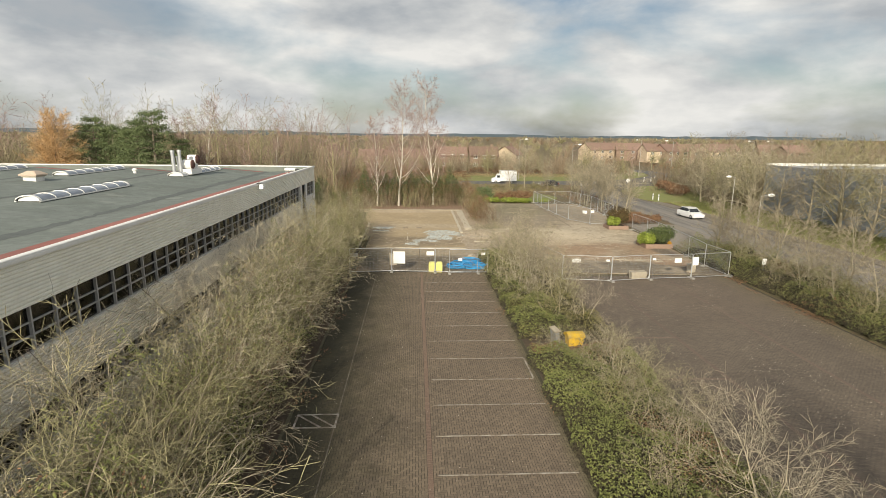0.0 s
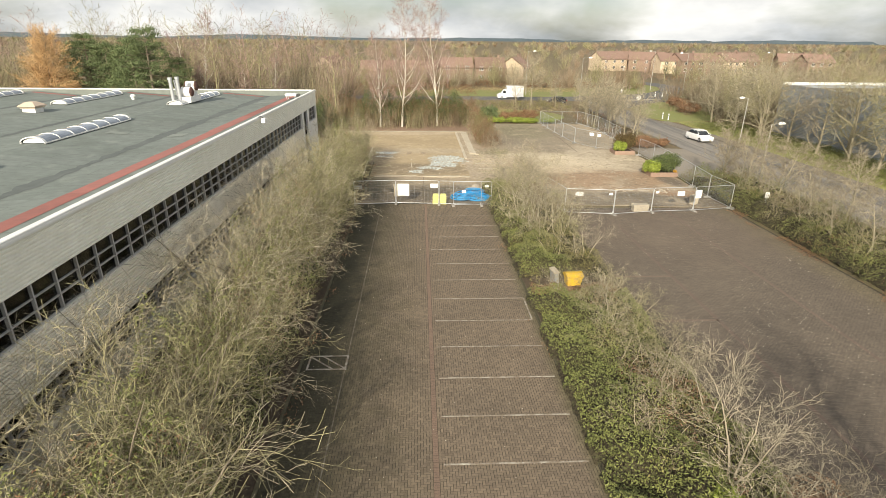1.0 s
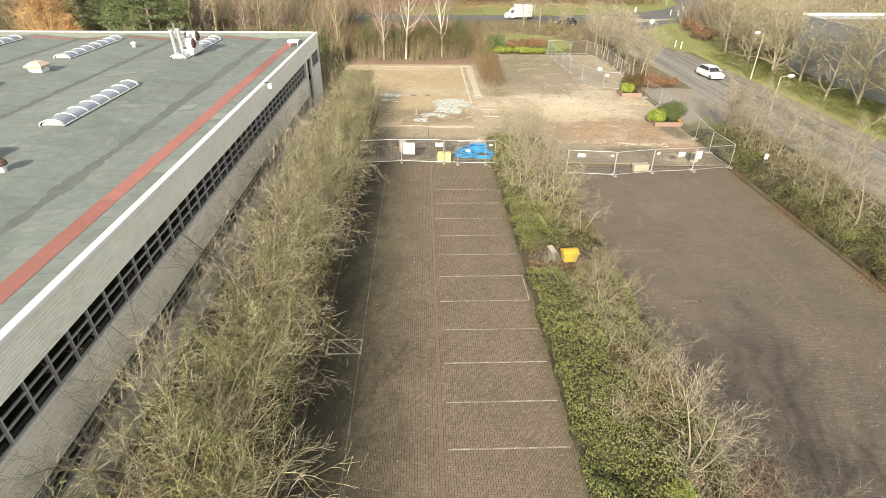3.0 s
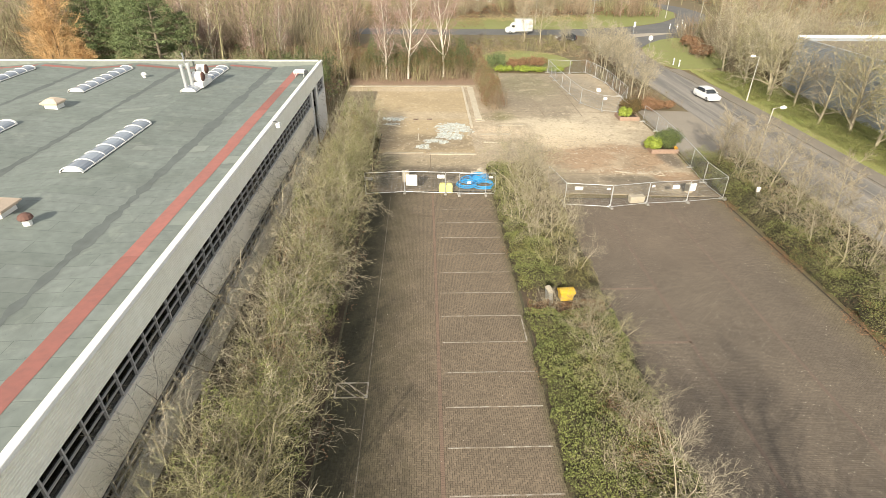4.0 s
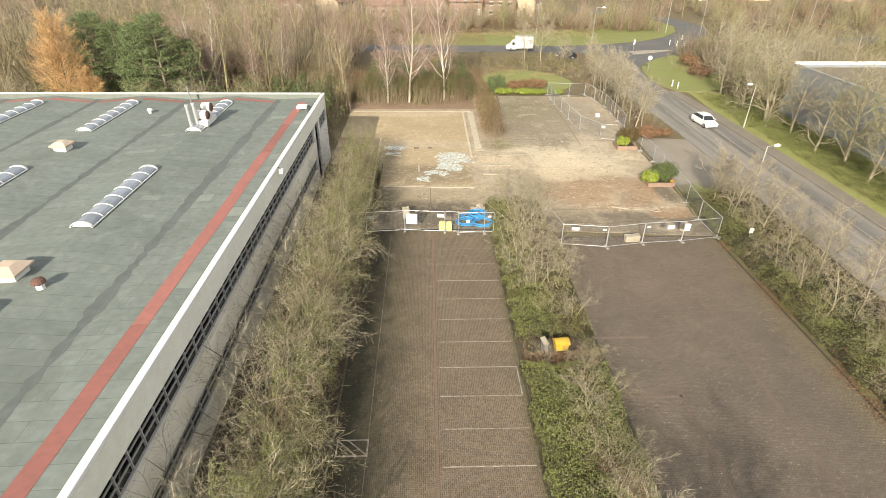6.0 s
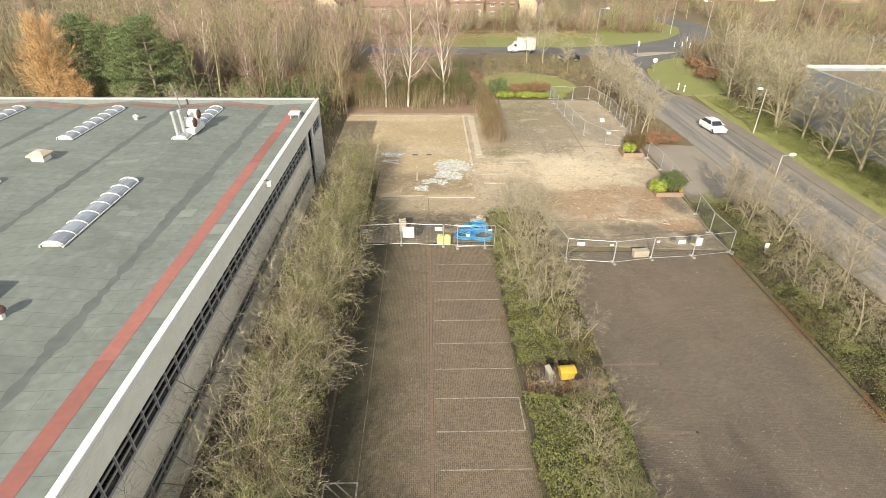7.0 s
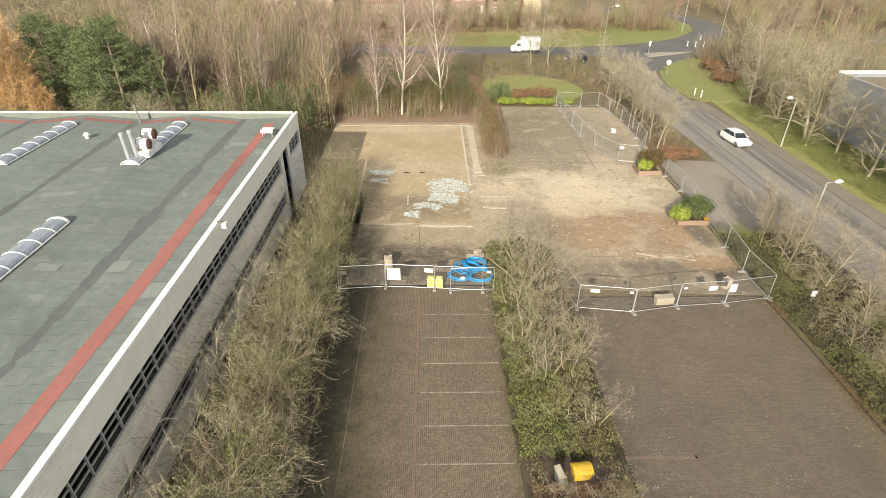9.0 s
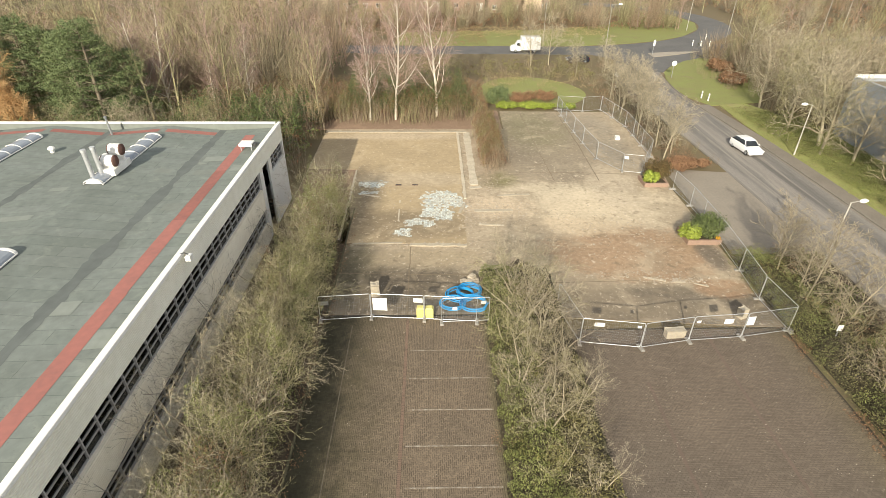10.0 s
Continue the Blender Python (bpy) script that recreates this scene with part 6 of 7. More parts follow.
def yellow_barrier():
    root = thing("barrier_block", "pale yellow plastic water-filled barrier at the site fence", "barrier", at=pose(1.65, 42.42, 0.004, 0, 0, -3))
    for s in (-1, 1):
        mb = Mesher()
        x0, x1 = (-0.56, -0.02) if s < 0 else (0.02, 0.56)
        mb.chamfer(x0, x1, -0.24, 0.24, 0.0, 0.82, 0.1)
        mb.make("section", "pale_yellow", root)
    Mesher().box(-0.5, 0.5, -0.28, -0.22, 0.05, 0.16).make("base_lip", "pale_yellow", root)


yellow_barrier()


def pipe_coils():
    r = random.Random(8)
    for cx, cy, rad, n in ((3.55, 43.6, 0.85, 4), (4.75, 44.9, 0.8, 5), (5.0, 43.5, 0.9, 4), (4.1, 44.6, 0.95, 3)):
        pts = []
        for i in range(n * 20 + 1):
            a = i / 20 * 2 * math.pi
            k = rad * (1 + 0.06 * math.sin(a * 0.37 + cx) + 0.03 * math.sin(a * 2.3))
            pts.append((cx + k * math.cos(a) + 0.03 * math.sin(a * 0.51), cy + k * 0.92 * math.sin(a), 0.06 + 0.085 * i / 20 + 0.02 * math.sin(a * 1.7)))
        tagged(Mesher().chain(pts, [0.042] * len(pts), 6, cap=True).make("pipe_coil", "blue_pipe", smooth=True), "coil of bright blue water pipe on the ground", "pipe coil", "blue pipe coils")


pipe_coils()


def grit_bin():
    root = thing("grit_bin", "bright yellow plastic grit bin in the planting bed", "grit bin", at=pose(8.5, 26.6, 0.03, 0, 0, 6) @ Matrix.Diagonal((0.84, 0.84, 0.84, 1)))
    b = Mesher()
    w, d, h = 0.52, 0.38, 0.62
    k = 0.82
    lo = [(-w * k, -d * k, 0), (w * k, -d * k, 0), (w * k, d * k, 0), (-w * k, d * k, 0)]
    hi = [(-w, -d, h), (w, -d, h), (w, d, h), (-w, d, h)]
    for i in range(4):
        j = (i + 1) % 4
        b.poly(lo[i], lo[j], hi[j], hi[i])
    b.poly(*lo[::-1])
    b.poly(*hi)
    b.make("body", "yellow_plastic", root)
    l = Mesher()
    n = 6
    prof = [(-d - 0.05, h)] + [(-d - 0.05 + (2 * d + 0.1) * i / n, h + 0.06 + 0.2 * math.sin(math.pi * i / n) ** 0.6) for i in range(n + 1)] + [(d + 0.05, h)]
    for (ya, za), (yb, zb) in zip(prof, prof[1:]):
        l.poly((-w - 0.05, ya, za), (w + 0.05, ya, za), (w + 0.05, yb, zb), (-w - 0.05, yb, zb))
    l.poly(*[(-w - 0.05, y, z) for y, z in prof]); l.poly(*[(w + 0.05, y, z) for y, z in prof][::-1])
    l.make("lid", "yellow_plastic", root)
    Mesher().box(-0.1, 0.1, -d - 0.1, -d - 0.05, h - 0.02, h + 0.05).make("handle", "yellow_plastic", root)


grit_bin()


def old_cabinet():
    root = thing("utility_cabinet", "grey weathered metal utility cabinet, leaning, with an open side", "cabinet", at=pose(7.4, 26.2, 0.03, 6, -9, 12) @ Matrix.Diagonal((1, 1, 1.35, 1)))
    Mesher().chamfer(-0.11, 0.11, -0.3, 0.3, 0.0, 0.8, 0.03).make("body", "grey_metal", root)
    Mesher().box(0.11, 0.14, -0.26, 0.26, 0.06, 0.74).make("door", "grey_metal", root)
    Mesher().box(-0.14, 0.17, -0.34, 0.34, 0.8, 0.84).make("cap", "footing", root)


old_cabinet()


# ---- planters and bushes ----
def planter(x, y, w, d, h=0.5):
    root = thing("brick_planter", "low red-brown brick planter full of shrubs at the yard edge", "planter", "brick planters", at=pose(x, y, 0.004))
    for nm, b in (("wall", (-w / 2, w / 2, -d / 2, -d / 2 + 0.2)), ("wall", (-w / 2, w / 2, d / 2 - 0.2, d / 2)), ("wall", (-w / 2, -w / 2 + 0.2, -d / 2 + 0.2, d / 2 - 0.2)), ("wall", (w / 2 - 0.2, w / 2, -d / 2 + 0.2, d / 2 - 0.2))):
        Mesher().chamfer(*b, 0, h, 0.015).make(nm, "planter_brick", root)
    Mesher().box(-w / 2 + 0.2, w / 2 - 0.2, -d / 2 + 0.2, d / 2 - 0.2, 0, h - 0.08).make("soil", "soil", root)


planter(24.5, 52.6, 2.8, 2.4, 0.42)
planter(24.5, 63.4, 2.4, 2.0, 0.42)


def bush(x, y, z, size, count, mat, label, leaf=0.1, seed=1, lumps=5):
    r = random.Random(seed)
    root = thing("bush", label, "bush", at=pose(x, y, z))
    mb, stem = Mesher(), Mesher()
    for i in range(lumps):
        a = 6.283 * i / lumps + r.random()
        c = (size[0] * 0.45 * math.cos(a), size[1] * 0.45 * math.sin(a), size[2] * r.uniform(0.42, 0.62))
        leaves(mb, r, c, (size[0] * 0.55, size[1] * 0.55, size[2] * 0.5), count // lumps, leaf, 0.5)
        stem.chain([(0.1 * math.cos(a), 0.1 * math.sin(a), -0.02), (c[0] * 0.6, c[1] * 0.6, c[2] * 0.6), c], [0.035, 0.025, 0.01], 4)
    mb.make("foliage", mat, root)
    stem.make("stem", "bark_grey", root)
    return root


bush(23.4, 52.0, 0.25, (1.05, 0.95, 1.35), 2000, "leaf_lime", "bright lime-green leafy bush in the brick planter", 0.12, 1)
bush(24.9, 52.5, 0.3, (1.8, 1.6, 1.8), 5200, "evergreen", "dark green rounded evergreen bush in the brick planter", 0.09, 2)
bush(25.6, 51.55, 0.4, (0.22, 0.2, 0.3), 90, "leaf_orange", "small orange-leaved plant in the brick planter", 0.09, 3, 3)
bush(24.0, 62.9, 0.4, (1.0, 0.7, 1.2), 2000, "leaf_lime", "bright lime-green leafy bush in the brick planter", 0.12, 4)
bush(24.9, 63.7, 0.3, (1.7, 1.4, 2.1), 3000, "leaf_bronze", "bronze-green bush behind the brick planter", 0.1, 5)
bush(28.2, 66.6, 0.0, (1.9, 1.3, 1.5), 2600, "leaf_brown", "russet-brown low hedge bush", 0.11, 6)
bush(30.4, 67.2, 0.0, (1.7, 1.2, 1.2), 2200, "leaf_brown", "russet-brown low hedge bush", 0.11, 7)
bush(12.6, 88.4, 0.0, (1.8, 1.2, 0.9), 1500, "leaf_lime", "yellow-green low bush at the yard edge", 0.13, 8)
bush(15.8, 88.3, 0.0, (1.9, 1.1, 0.9), 1500, "leaf_lime", "yellow-green low bush at the yard edge", 0.13, 9)
bush(18.2, 88.3, 0.0, (1.6, 1.0, 0.8), 1400, "leaf_lime", "yellow-green low bush at the yard edge", 0.11, 10)
bush(21.2, 88.2, 0.0, (1.6, 1.0, 0.7), 1300, "leaf_lime", "yellow-green low bush at the yard edge", 0.11, 19)
bush(11.6, 90.6, 0.0, (1.9, 1.9, 2.8), 2400, "leaf_pine", "dark green conifer bush behind the yard", 0.12, 11)
bush(15.3, 91.2, 0.0, (2.4, 1.6, 1.7), 1800, "leaf_brown", "russet-brown bare-leaved bush behind the yard", 0.12, 12)
bush(18.6, 91.3, 0.0, (2.2, 1.6, 1.8), 1500, "leaf_brown", "russet-brown bare-leaved bush behind the yard", 0.12, 13)
bush(50.8, 101.5, 0.0, (2.4, 3.4, 2.0), 2600, "leaf_brown", "dark russet hedge bush at the grass corner", 0.16, 14)
bush(52.5, 109.0, 0.0, (2.6, 3.4, 2.2), 2600, "leaf_brown", "dark russet hedge bush at the grass corner", 0.16, 15)
bush(8.4, 10.7, 0.2, (0.6, 0.6, 1.1), 1100, "leaf_lime", "yellow-green leafy bush in the planting bed", 0.06, 17)
bush(-12.6, 81.4, 0.0, (1.5, 1.2, 3.4), 2200, "leaf_tan", "tan-leaved beech bush at the wood edge", 0.1, 18)
bush(-7.4, 59.6, 0.0, (1.0, 1.5, 1.6), 1400, "leaf_olive", "olive leafy bush at the slab edge", 0.1, 16)


# ---- roof plant ----
def on_roof(u, v, turn=0.0):
    return FACTORY.matrix_basis @ pose(u, v, roof_z(u) + 0.002, 0, 0, turn)


def cowl(u, v, w, h, mat, label, group="roof vents"):
    root = thing("roof_vent", label, "roof vent", group, at=on_roof(u, v))
    Mesher().box(-w * 0.36, w * 0.36, -w * 0.36, w * 0.36, -0.15, h * 0.4).make("curb", "white_trim", root)
    Mesher().chamfer(-w * 0.42, w * 0.42, -w * 0.42, w * 0.42, h * 0.4, h * 0.52, 0.02).make("louvre", "footing", root)
    hood = Mesher()
    a, b = w / 2, w * 0.2
    lo = [(-a, -a, h * 0.55), (a, -a, h * 0.55), (a, a, h * 0.55), (-a, a, h * 0.55)]
    md = [(-a, -a, h * 0.66), (a, -a, h * 0.66), (a, a, h * 0.66), (-a, a, h * 0.66)]
    hi = [(-b, -b, h), (b, -b, h), (b, b, h), (-b, b, h)]
    for i in range(4):
        j = (i + 1) % 4
        hood.poly(lo[i], lo[j], md[j], md[i]); hood.poly(md[i], md[j], hi[j], hi[i])
    hood.poly(*lo[::-1]); hood.poly(*hi)
    hood.make("hood", mat, root)


cowl(-18.55, -16.7, 1.35, 0.75, "cowl_beige", "beige pyramid-hooded roof vent on white curb")
cowl(-10.3, -35.6, 1.6, 0.8, "cowl_beige", "beige pyramid-hooded roof vent on white curb")
cowl(-10.0, -39.6, 1.5, 0.8, "dark_metal", "dark weathered hooded roof vent")


def mushroom(u, v, r, h, cap, label):
    root = thing("roof_vent", label, "roof vent", "small roof vents", at=on_roof(u, v))
    Mesher().chain([(0, 0, -0.05), (0, 0, h * 0.55)], [r * 0.8, r * 0.8], 12, cap=True).make("pipe", "white_trim", root)
    Mesher().chain([(0, 0, h * 0.5), (0, 0, h * 0.6), (0, 0, h * 0.85), (0, 0, h)], [r * 1.2, r * 1.35, r * 1.1, r * 0.4], 12, cap=True).make("cap", cap, root)


mushroom(-8.25, -36.6, 0.26, 0.62, "rusty", "small white and rust-red roof vent")
mushroom(-16.3, -5.9, 0.2, 0.5, "white_trim", "small white roof vent")


def flue_group():
    for du, dv in ((-0.25, -0.35), (0.15, 0.1)):
        root = thing("flue", "tall silver metal flue beside the roof fan", "flue", "metal flues", at=on_roof(-9.75 + du, -11.2 + dv))
        Mesher().chain([(0, 0, 0.2), (-0.05, 0, 2.1)], [0.15, 0.15], 14).make("pipe", "galvanised", root)
        Mesher().chain([(-0.05, 0, 2.04), (-0.055, 0, 2.22)], [0.18, 0.18], 14, cap=True).make("collar", "galvanised", root)
    root = thing("roof_fan", "white and rust-red drum extractor fan on the roof", "extractor fan", at=on_roof(-9.2, -9.8))
    Mesher().box(-0.6, 0.5, -1.3, 1.0, 0.1, 0.55).make("plinth", "white_trim", root)
    for dy, z in ((-0.6, 0.95), (0.55, 1.35)):
        mb = Mesher()
        pts = [(-0.55, dy, z), (-0.5, dy, z), (0.4, dy, z), (0.5, dy, z)]
        mb.chain(pts, [0.24, 0.4, 0.4, 0.24], 18, cap=True)
        drum = mb.make("drum", "rusty", root, "rust-red fan drum")
        Mesher().chain([(-0.42, dy, z), (0.32, dy, z)], [0.42, 0.42], 18).make("band", "white_trim", drum, "white painted band")
        Mesher().box(-0.45, 0.35, dy - 0.12, dy + 0.12, 0.5, z - 0.3).make("stand", "white_trim", root)
    Mesher().box(-0.75, -0.45, -0.9, 0.2, 0.5, 1.2).make("outlet", "white_trim", root)


flue_group()
vent = thing("vent_pipe", "slim grey vent pipe at the roof edge", "vent pipe", at=on_roof(-13.9, -1.6))
Mesher().chain([(0, 0, -0.05), (-0.12, 0, 1.5)], [0.09, 0.08], 10, cap=True).make("pipe", "grey_metal", vent)
Mesher().chain([(-0.12, 0, 1.45), (-0.12, 0, 1.6)], [0.12, 0.12], 10, cap=True).make("collar", "grey_metal", vent)


def ac_unit():
    root = thing("condenser_unit", "white slim condenser unit on a low stand at the roof edge", "condenser unit", at=on_roof(-1.2, -5.2, 0) @ Matrix.Diagonal((0.85, 0.85, 0.7, 1)))
    Mesher().chamfer(-0.75, 0.45, -0.5, 0.5, 0.5, 0.82, 0.04).make("casing", "white_trim", root)
    Mesher().box(0.45, 0.75, -0.35, 0.35, 0.42, 0.7).make("grille", "dark_metal", root)
    for x in (-0.6, 0.35):
        for y in (-0.4, 0.4):
            Mesher().box(x - 0.03, x + 0.03, y - 0.03, y + 0.03, 0.0, 0.5).make("leg", "galvanised", root)


ac_unit()


def floodlight(v):
    root = thing("floodlight", "small white floodlight bracketed to the parapet", "floodlight", at=FACTORY.matrix_basis @ pose(0.1, v, Z["top"] - 0.05))
    Mesher().chain([(-0.12, 0, 0.12), (0.12, 0, 0.2), (0.3, 0, 0.12)], [0.035, 0.035, 0.035], 8, cap=True).make("bracket", "dark_metal", root)
    Mesher().chamfer(0.18, 0.46, -0.2, 0.2, -0.22, 0.1, 0.05).make("housing", "white_trim", root)


floodlight(-21.6)


def felt_patches():
    r = random.Random(21)
    for u, v, w, d in ((-3.3, -7.5, 1.6, 0.9), (-3.2, -10.0, 1.5, 0.9), (-1.0, -9.5, 0.9, 1.0), (-1.0, -14.0, 0.9, 1.2), (-1.0, -18.6, 0.9, 1.2), (-3.2, -15.5, 1.4, 1.0), (-6.2, -9.8, 1.2, 0.8), (-12.2, -17.2, 2.4, 0.7), (-14.8, -16.8, 2.2, 0.7), (-11.8, -13, 1.2, 0.6),
                       (-7.5, -26.2, 1.2, 0.7), (-1.1, -28.5, 0.9, 1.3), (-1.1, -36.5, 0.9, 1.5), (-4.0, -26, 1.0, 1.1), (-21.8, -11.2, 1.6, 0.7), (-20.5, -14.8, 1.5, 0.7), (-6.8, -44.5, 1.5, 1.0)):
        if (roof_z(u - w / 2) - roof_z(u)) * (roof_z(u) - roof_z(u + w / 2)) < 0:
            continue
        mb = Mesher()
        q = [(u - w / 2, v), (u + w / 2, v + r.uniform(-0.1, 0.1)), (u + w / 2, v + d), (u - w / 2, v + d + r.uniform(-0.1, 0.1))]
        mb.poly(*[(a, b, roof_z(a) + 0.018) for a, b in q])
        mb.make("felt_patch", "felt_patch", FACTORY, "pale repair patch of felt")


felt_patches()


# ---- street furniture ----
def street_lamp(x, y, h, arm, turn, label, category="street lamp", head=0.55):
    root = thing("street_lamp", label, category, "street lamps", at=pose(x, y, 0.0, 0, 0, turn))
    Mesher().chain([(0, 0, 0), (0, 0, 1.2), (0, 0, 1.25), (0, 0, h)], [0.09, 0.085, 0.06, 0.045], 10).make("column", "lamp_column", root)
    Mesher().chain([(0, 0, h - 0.03), (arm * 0.5, 0, h + 0.03), (arm, 0, h + 0.05)], [0.035, 0.03, 0.03], 8).make("arm", "lamp_column", root)
    mb = Mesher()
    mb.chain([(arm - 0.1, 0, h + 0.04), (arm, 0, h + 0.05), (arm + head * 0.5, 0, h + 0.07), (arm + head, 0, h + 0.05)], [0.05, 0.13, 0.17, 0.06], 10, cap=True)
    mb.make("lantern", "white_plastic", root, "pale lantern head")


street_lamp(31.9, 47.7, 5.75, 0.75, 5, "slim grey street lamp with a pale lantern beside the road")
street_lamp(43.3, 70.8, 5.75, 0.6, 175, "slim grey street lamp with a pale lantern beside the road")
for x, y, h, t in ((26.4, 136.4, 10, 0), (63.2, 149.5, 10, 200), (61.5, 127.0, 10, 140), (91.6, 143, 10, 190), (102.8, 152, 10, 190), (36.1, 123.0, 9, 0)):
    street_lamp(x, y, h, 1.3, t, "tall pale street lamp at the junction", head=0.7)


def round_sign(x, y, h, r, mat, label, turn=0):
    root = thing("road_sign", label, "road sign", "road signs", at=pose(x, y, 0, 0, 0, turn))
    Mesher().chain([(0, 0, 0), (0, 0, h + r)], [0.04, 0.04], 8, cap=True).make("post", "grey_metal", root)
    Mesher().chain([(0, -0.04, h), (0, -0.06, h)], [r, r], 20, cap=True).make("plate", mat, root)


round_sign(42.3, 104.8, 2.4, 0.42, "white_plastic", "round pale road sign on a grey post at the junction")
round_sign(31.0, 98.5, 2.2, 0.36, "white_plastic", "round pale road sign on a grey post by the junction")
for x, y in ((42.3, 93.1), (42.7, 91.7), (63.0, 138.6), (57.1, 131.6), (58.6, 131.0), (60.3, 130.7)):
    root = thing("bollard", "white reflective marker post at the kerb", "bollard", "marker posts", at=pose(x, y, 0))
    Mesher().chain([(0, 0, 0), (0, 0, 1.0), (0, 0, 1.12)], [0.1, 0.1, 0.05], 10, cap=True).make("post", "white_plastic", root)
    Mesher().chain([(0, 0, 0.7), (0, 0, 0.85)], [0.104, 0.104], 10).make("band", "grey_metal", root)
sgn = thing("direction_sign", "tall dark-edged direction sign at the junction", "road sign", at=pose(45.3, 122.4, 0.05))
Mesher().chain([(0, 0, 0), (0, 0, 2.9)], [0.05, 0.05], 8, cap=True).make("post", "grey_metal", sgn)
Mesher().box(-0.2, 0.2, -0.09, -0.05, 1.7, 2.7).make("plate", "white_plastic", sgn)
Mesher().box(-0.24, 0.24, -0.05, -0.045, 1.66, 2.74).make("edge", "dark_metal", sgn)
# give-way marks at the junction
for i in range(9):
    mk = Mesher().box(-0.35, 0.35, -0.1, 0.1, -0.02, 0.0).make("give_way_mark", "line_paint")
    tagged(mk, "worn white dashed give-way mark on the asphalt", "line marking", "give-way marks").matrix_basis = pose(38.2 + i * 0.72, 118.6 + 0.3 * i, -0.004, 0, 0, 22)


# ---- houses beyond the main road ----
def house(x, y, w, d, h, turn, wall, label, gable_front=False):
    root = thing("house", label, "house", "houses beyond the road", at=pose(x, y, -0.06, 0, 0, turn))
    Mesher().box(-w / 2, w / 2, -d / 2, d / 2, 0, h).make("wall", wall, root)
    rise = d * 0.36
    rf = Mesher()
    o = 0.35
    A = [(-w / 2 - o, -d / 2 - o, h - 0.12), (w / 2 + o, -d / 2 - o, h - 0.12), (w / 2 + o, 0, h + rise), (-w / 2 - o, 0, h + rise), (-w / 2 - o, d / 2 + o, h - 0.12), (w / 2 + o, d / 2 + o, h - 0.12)]
    rf.poly(A[0], A[1], A[2], A[3]); rf.poly(A[3], A[2], A[5], A[4])
    rf.poly(*[(a, b, c - 0.15) for a, b, c in (A[3], A[2], A[1], A[0])]); rf.poly(*[(a, b, c - 0.15) for a, b, c in (A[4], A[5], A[2], A[3])])
    roof_ob = rf.make("roof", "roof_tile", root)
    for s in (-1, 1):
        g = Mesher()
        g.poly((s * w / 2, -d / 2, h), (s * w / 2, d / 2, h), (s * w / 2, 0, h + rise - 0.15))
        g.make("gable", wall, root)
    Mesher().box(w * 0.28, w * 0.28 + 0.6, -0.3, 0.3, h + rise * 0.6, h + rise + 0.8).make("chimney", "brick_red", roof_ob)
    storeys = [1.0] if h < 3.5 else [0.9, 3.4]
    for z in storeys:
        for k in range(3):
            cx = -w * 0.32 + k * w * 0.32
            win = Mesher().box(cx - 0.65, cx + 0.65, -d / 2 - 0.06, -d / 2 + 0.02, z, z + 1.2).make("window", "white_trim", root)
            for q in (-1, 1):
                Mesher().box(cx + q * 0.31 - 0.26, cx + q * 0.31 + 0.26, -d / 2 - 0.075, -d / 2 - 0.06, z + 0.1, z + 1.1).make("pane", "car_glass", win)
    Mesher().box(w * 0.4 - 0.45, w * 0.4 + 0.45, -d / 2 - 0.08, -d / 2 + 0.02, 0, 2.05).make("door", "white_trim", root)


BRICKY, CREAMY = "red-brick house with a tiled roof behind bare trees", "cream-rendered house with a tiled roof behind bare trees"
for x, y, w, d, h, t, wall in ((-27, 178, 9, 8, 4.6, 62, "cream_wall"), (-13, 182, 11, 8, 3.2, 4, "brick_red"), (0, 186, 11, 8, 3.2, -3, "brick_red"), (12, 184, 10, 8, 4.2, 5, "brick_red"),
                               (22.5, 180, 9, 8, 4.4, 0, "brick_red"), (31.5, 183, 7, 8, 4.6, 60, "cream_wall"), (-45, 192, 11, 8, 3.4, 10, "brick_red")):
    house(x, y, w, d, h, t, wall, CREAMY if wall == "cream_wall" else BRICKY)
r = random.Random(5)
for i in range(13):
    wall = "cream_wall" if i % 3 == 0 else "brick_red"
    house(84 + i * 7.4 + r.uniform(-2, 2), 236 + r.uniform(-10, 22), 12 + r.uniform(-1, 3), 8.5, 5.0, r.uniform(-25, 25), wall, CREAMY if wall == "cream_wall" else BRICKY)


# ---- vehicles ----
def wheel(parent, x, y, r, w):
    t = Mesher()
    t.chain([(x - w / 2, y, r), (x - w / 2 + 0.03, y, r), (x + w / 2 - 0.03, y, r), (x + w / 2, y, r)], [r * 0.8, r, r, r * 0.8], 18, cap=True)
    tyre = t.make("tyre", "tyre", parent)
    s = 1 if x > 0 else -1
    Mesher().chain([(x + s * w * 0.3, y, r), (x + s * (w / 2 + 0.012), y, r)], [r * 0.62, r * 0.55], 14, cap=True).make("rim", "grey_metal", tyre)


def loft(sections):
    """A shell through cross sections (y, half width below, half width above, z below, z above)."""
    mb = Mesher()
    rings = []
    for y, wb, wt, zb, zt in sections:
        m = zb + (zt - zb) * 0.55
        rings.append([(-wb * 0.94, y, zb), (-wb, y, zb + 0.1), (-wb, y, m), (-wt, y, zt - 0.04), (-wt * 0.9, y, zt), (wt * 0.9, y, zt), (wt, y, zt - 0.04), (wb, y, m), (wb, y, zb + 0.1), (wb * 0.94, y, zb)])
    for a, b in zip(rings, rings[1:]):
        for i in range(10):
            j = (i + 1) % 10
            mb.poly(a[i], a[j], b[j], b[i])
    mb.poly(*rings[0][::-1]); mb.poly(*rings[-1])
    return mb


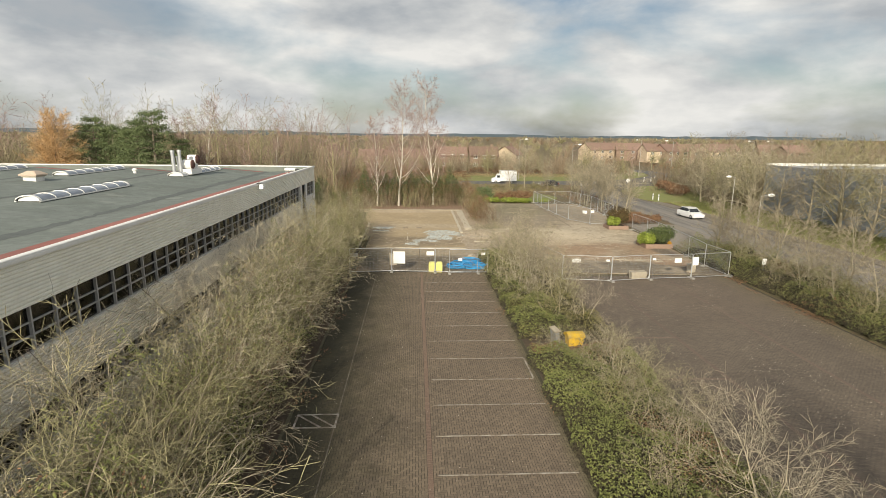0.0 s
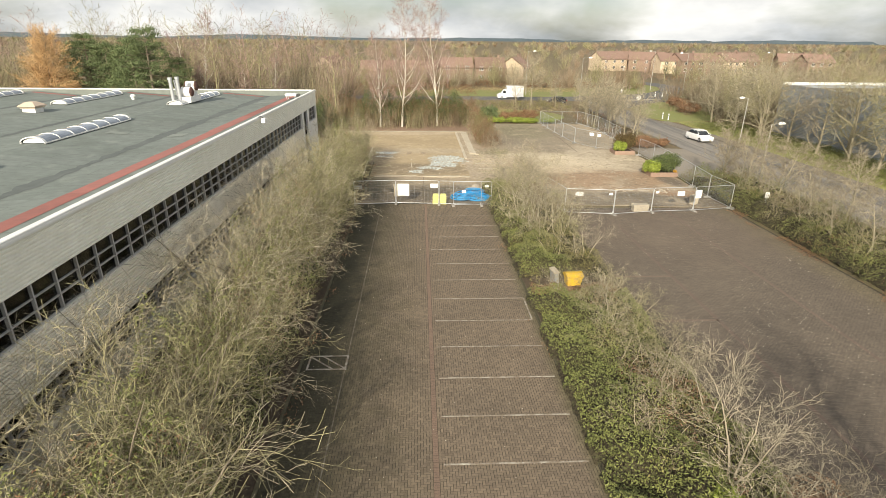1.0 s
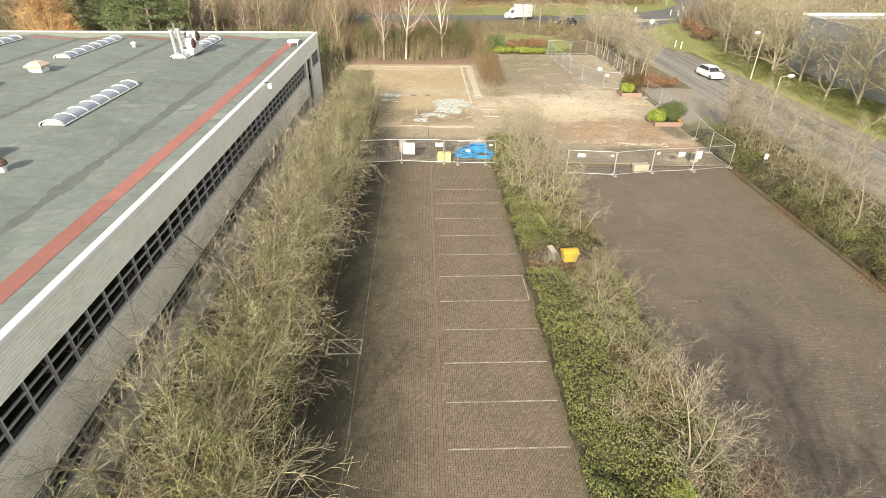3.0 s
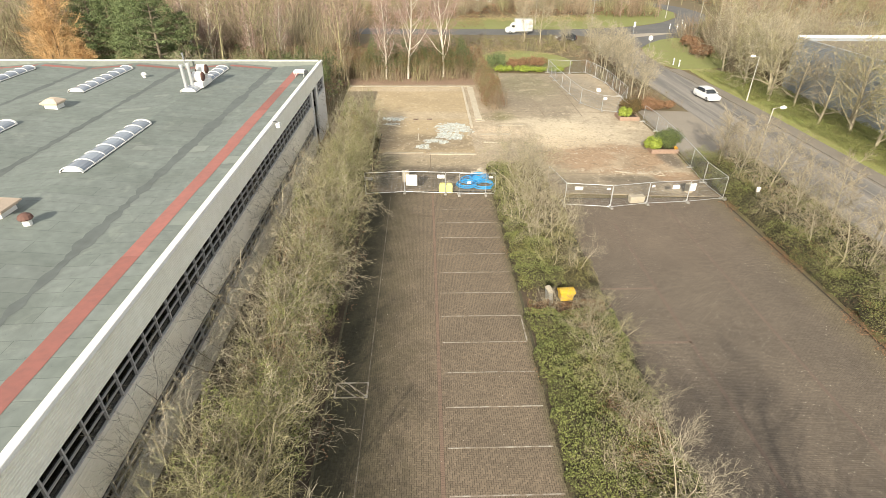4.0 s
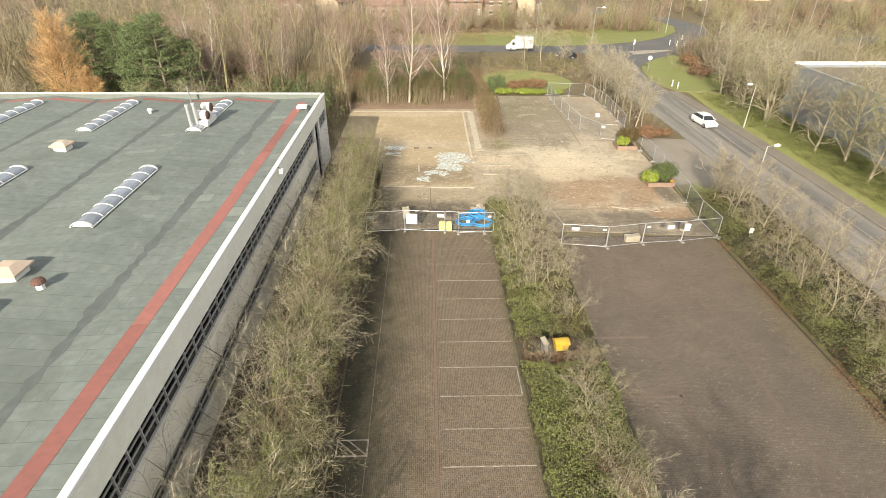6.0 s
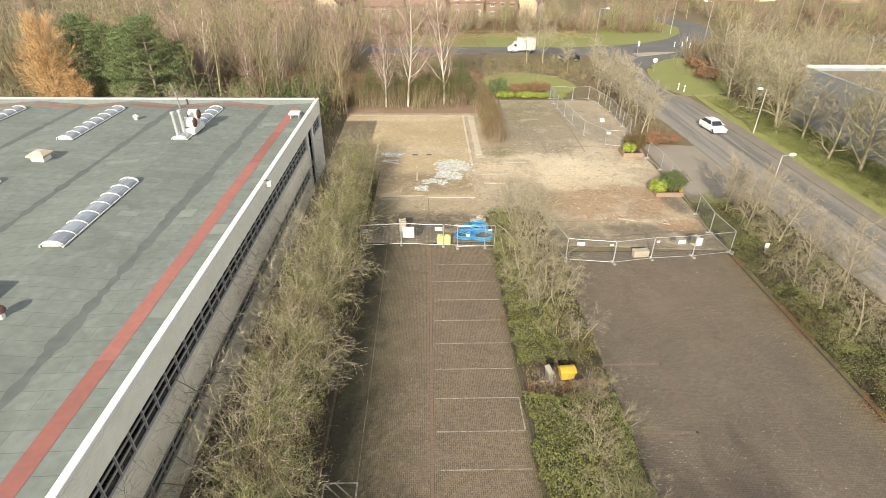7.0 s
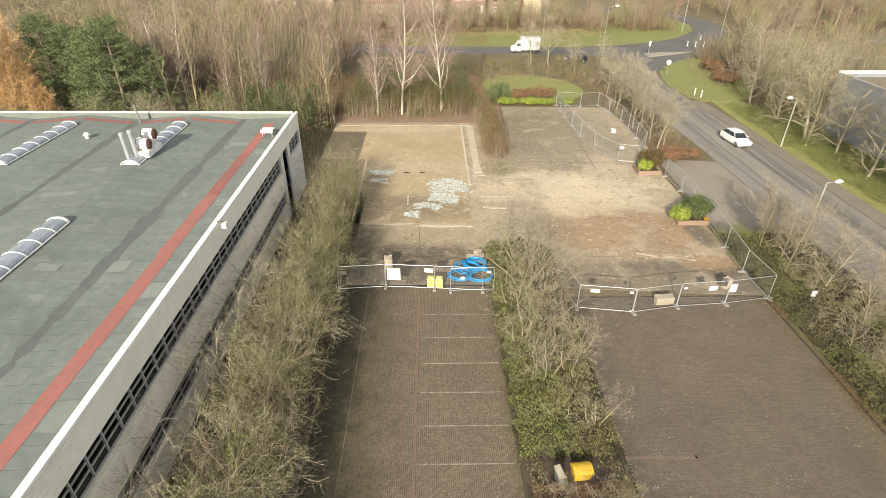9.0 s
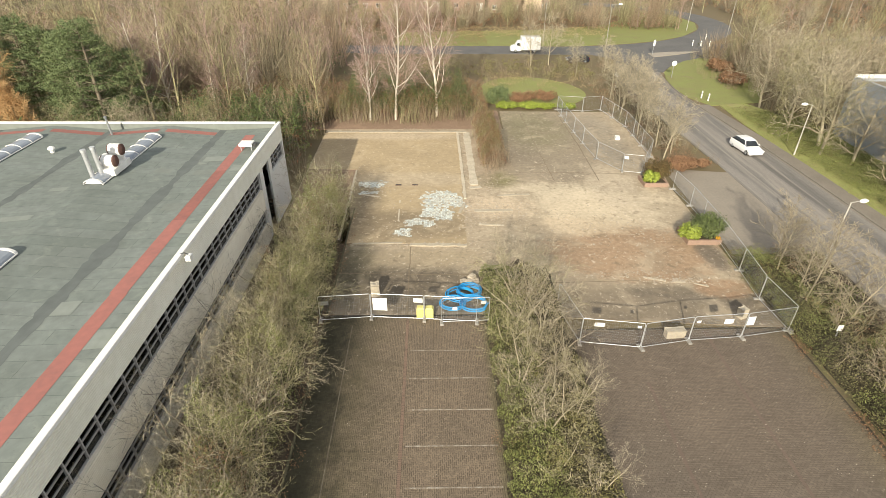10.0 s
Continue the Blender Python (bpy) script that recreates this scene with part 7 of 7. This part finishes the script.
def car(x, y, turn, paint, label):
    """A five-door hatchback, nose towards -y."""
    root = thing("car", label, "car", "cars on the roads", at=pose(x, y, -0.025, 0, 0, turn))
    loft([(-2.1, 0.6, 0.55, 0.32, 0.62), (-1.95, 0.82, 0.74, 0.22, 0.76), (-1.0, 0.88, 0.8, 0.2, 0.93), (0.2, 0.89, 0.82, 0.2, 0.97), (1.6, 0.88, 0.82, 0.2, 1.0), (1.98, 0.84, 0.78, 0.26, 0.98), (2.08, 0.74, 0.7, 0.36, 0.86)]).make("body", paint, root)
    loft([(-1.02, 0.78, 0.74, 0.9, 0.95), (-0.35, 0.79, 0.62, 0.9, 1.38), (0.4, 0.79, 0.62, 0.9, 1.44), (1.3, 0.79, 0.6, 0.9, 1.38), (1.92, 0.76, 0.62, 0.9, 1.02)]).make("glasshouse", "car_glass", root, "dark tinted windows")
    loft([(-0.42, 0.6, 0.56, 1.34, 1.41), (0.4, 0.635, 0.6, 1.36, 1.475), (1.4, 0.61, 0.57, 1.3, 1.4)]).make("roof", paint, root)
    for s in (-1, 1):
        Mesher().chain([(s * 0.785, -0.95, 0.93), (s * 0.64, -0.36, 1.38)], [0.03, 0.03], 5).make("pillar", paint, root)
        Mesher().chain([(s * 0.79, 0.35, 0.95), (s * 0.65, 0.4, 1.4)], [0.035, 0.035], 5).make("pillar", paint, root)
        Mesher().chamfer(s * 0.62 - 0.16, s * 0.62 + 0.16, -2.08, -1.86, 0.58, 0.74, 0.03).make("headlight", "white_plastic", root)
        Mesher().chamfer(s * 0.66 - 0.1, s * 0.66 + 0.1, 1.95, 2.09, 0.66, 0.9, 0.02).make("tail_light", "tail_red", root)
        Mesher().chamfer(s * 0.92 - 0.08, s * 0.92 + 0.08, -0.85, -0.72, 0.92, 1.05, 0.02).make("mirror", paint, root)
        for yy in (-1.3, 1.28):
            wheel(root, s * 0.78, yy, 0.31, 0.2)
    Mesher().box(-0.26, 0.26, -2.12, -2.09, 0.4, 0.51).make("number_plate", "white_plastic", root)


car(38.4, 72.2, 6, "car_white", "white five-door hatchback driving on the side road")
car(29.2, 116.5, -92, "car_dark", "black hatchback on the main road")


def van(x, y, turn):
    root = thing("van", "white box van on the main road", "van", "cars on the roads", at=pose(x, y, -0.02, 0, 0, turn))
    Mesher().chamfer(-1.05, 1.05, -0.9, 2.9, 0.55, 2.9, 0.06).make("cargo_box", "car_white", root)
    loft([(-2.9, 0.8, 0.75, 0.35, 0.9), (-2.6, 0.98, 0.85, 0.3, 1.15), (-2.0, 1.0, 0.85, 0.3, 1.35), (-1.5, 1.0, 0.82, 0.3, 2.1), (-0.92, 1.0, 0.85, 0.3, 2.2)]).make("cab", "car_white", root)
    Mesher().box(-0.75, 0.75, -2.02, -1.55, 1.35, 1.42).make("windscreen", "car_glass", root)
    for s in (-1, 1):
        Mesher().box(s * 0.99 - 0.02, s * 0.99 + 0.02, -1.75, -1.05, 1.3, 1.85).make("side_window", "car_glass", root)
        for yy in (-1.95, 1.7):
            wheel(root, s * 0.9, yy, 0.36, 0.22)
    Mesher().box(-0.95, 0.95, -1.0, 2.8, 0.4, 0.55).make("chassis", "dark_metal", root)


van(20.7, 125.3, -90)

# ---- single pavers where the camera passes nearest ----
for corners, w, d in zip(herring(0.6, 5.7, 8.0, 42.4), (0.2, 0.1), (0.1, 0.2)):
    me = bpy.data.meshes.new("paver")
    fc = PAVER_F.copy()
    fc[fc >= 8] -= 4
    me.from_pydata([tuple(float(c) for c in v) for v in paver_verts(w, d)], [], [tuple(int(i) for i in f) for f in fc])
    me.materials.append(M["paver_single"])
    for x, y in corners:
        if x >= PICK[0] - 0.001 and x + w <= PICK[1] + 0.001 and y >= PICK[2] - 0.001 and y + d <= PICK[3] + 0.001:
            ob = new("paver", me)
            ob.parent, ob.location = paved, (float(x), float(y), 0.0)
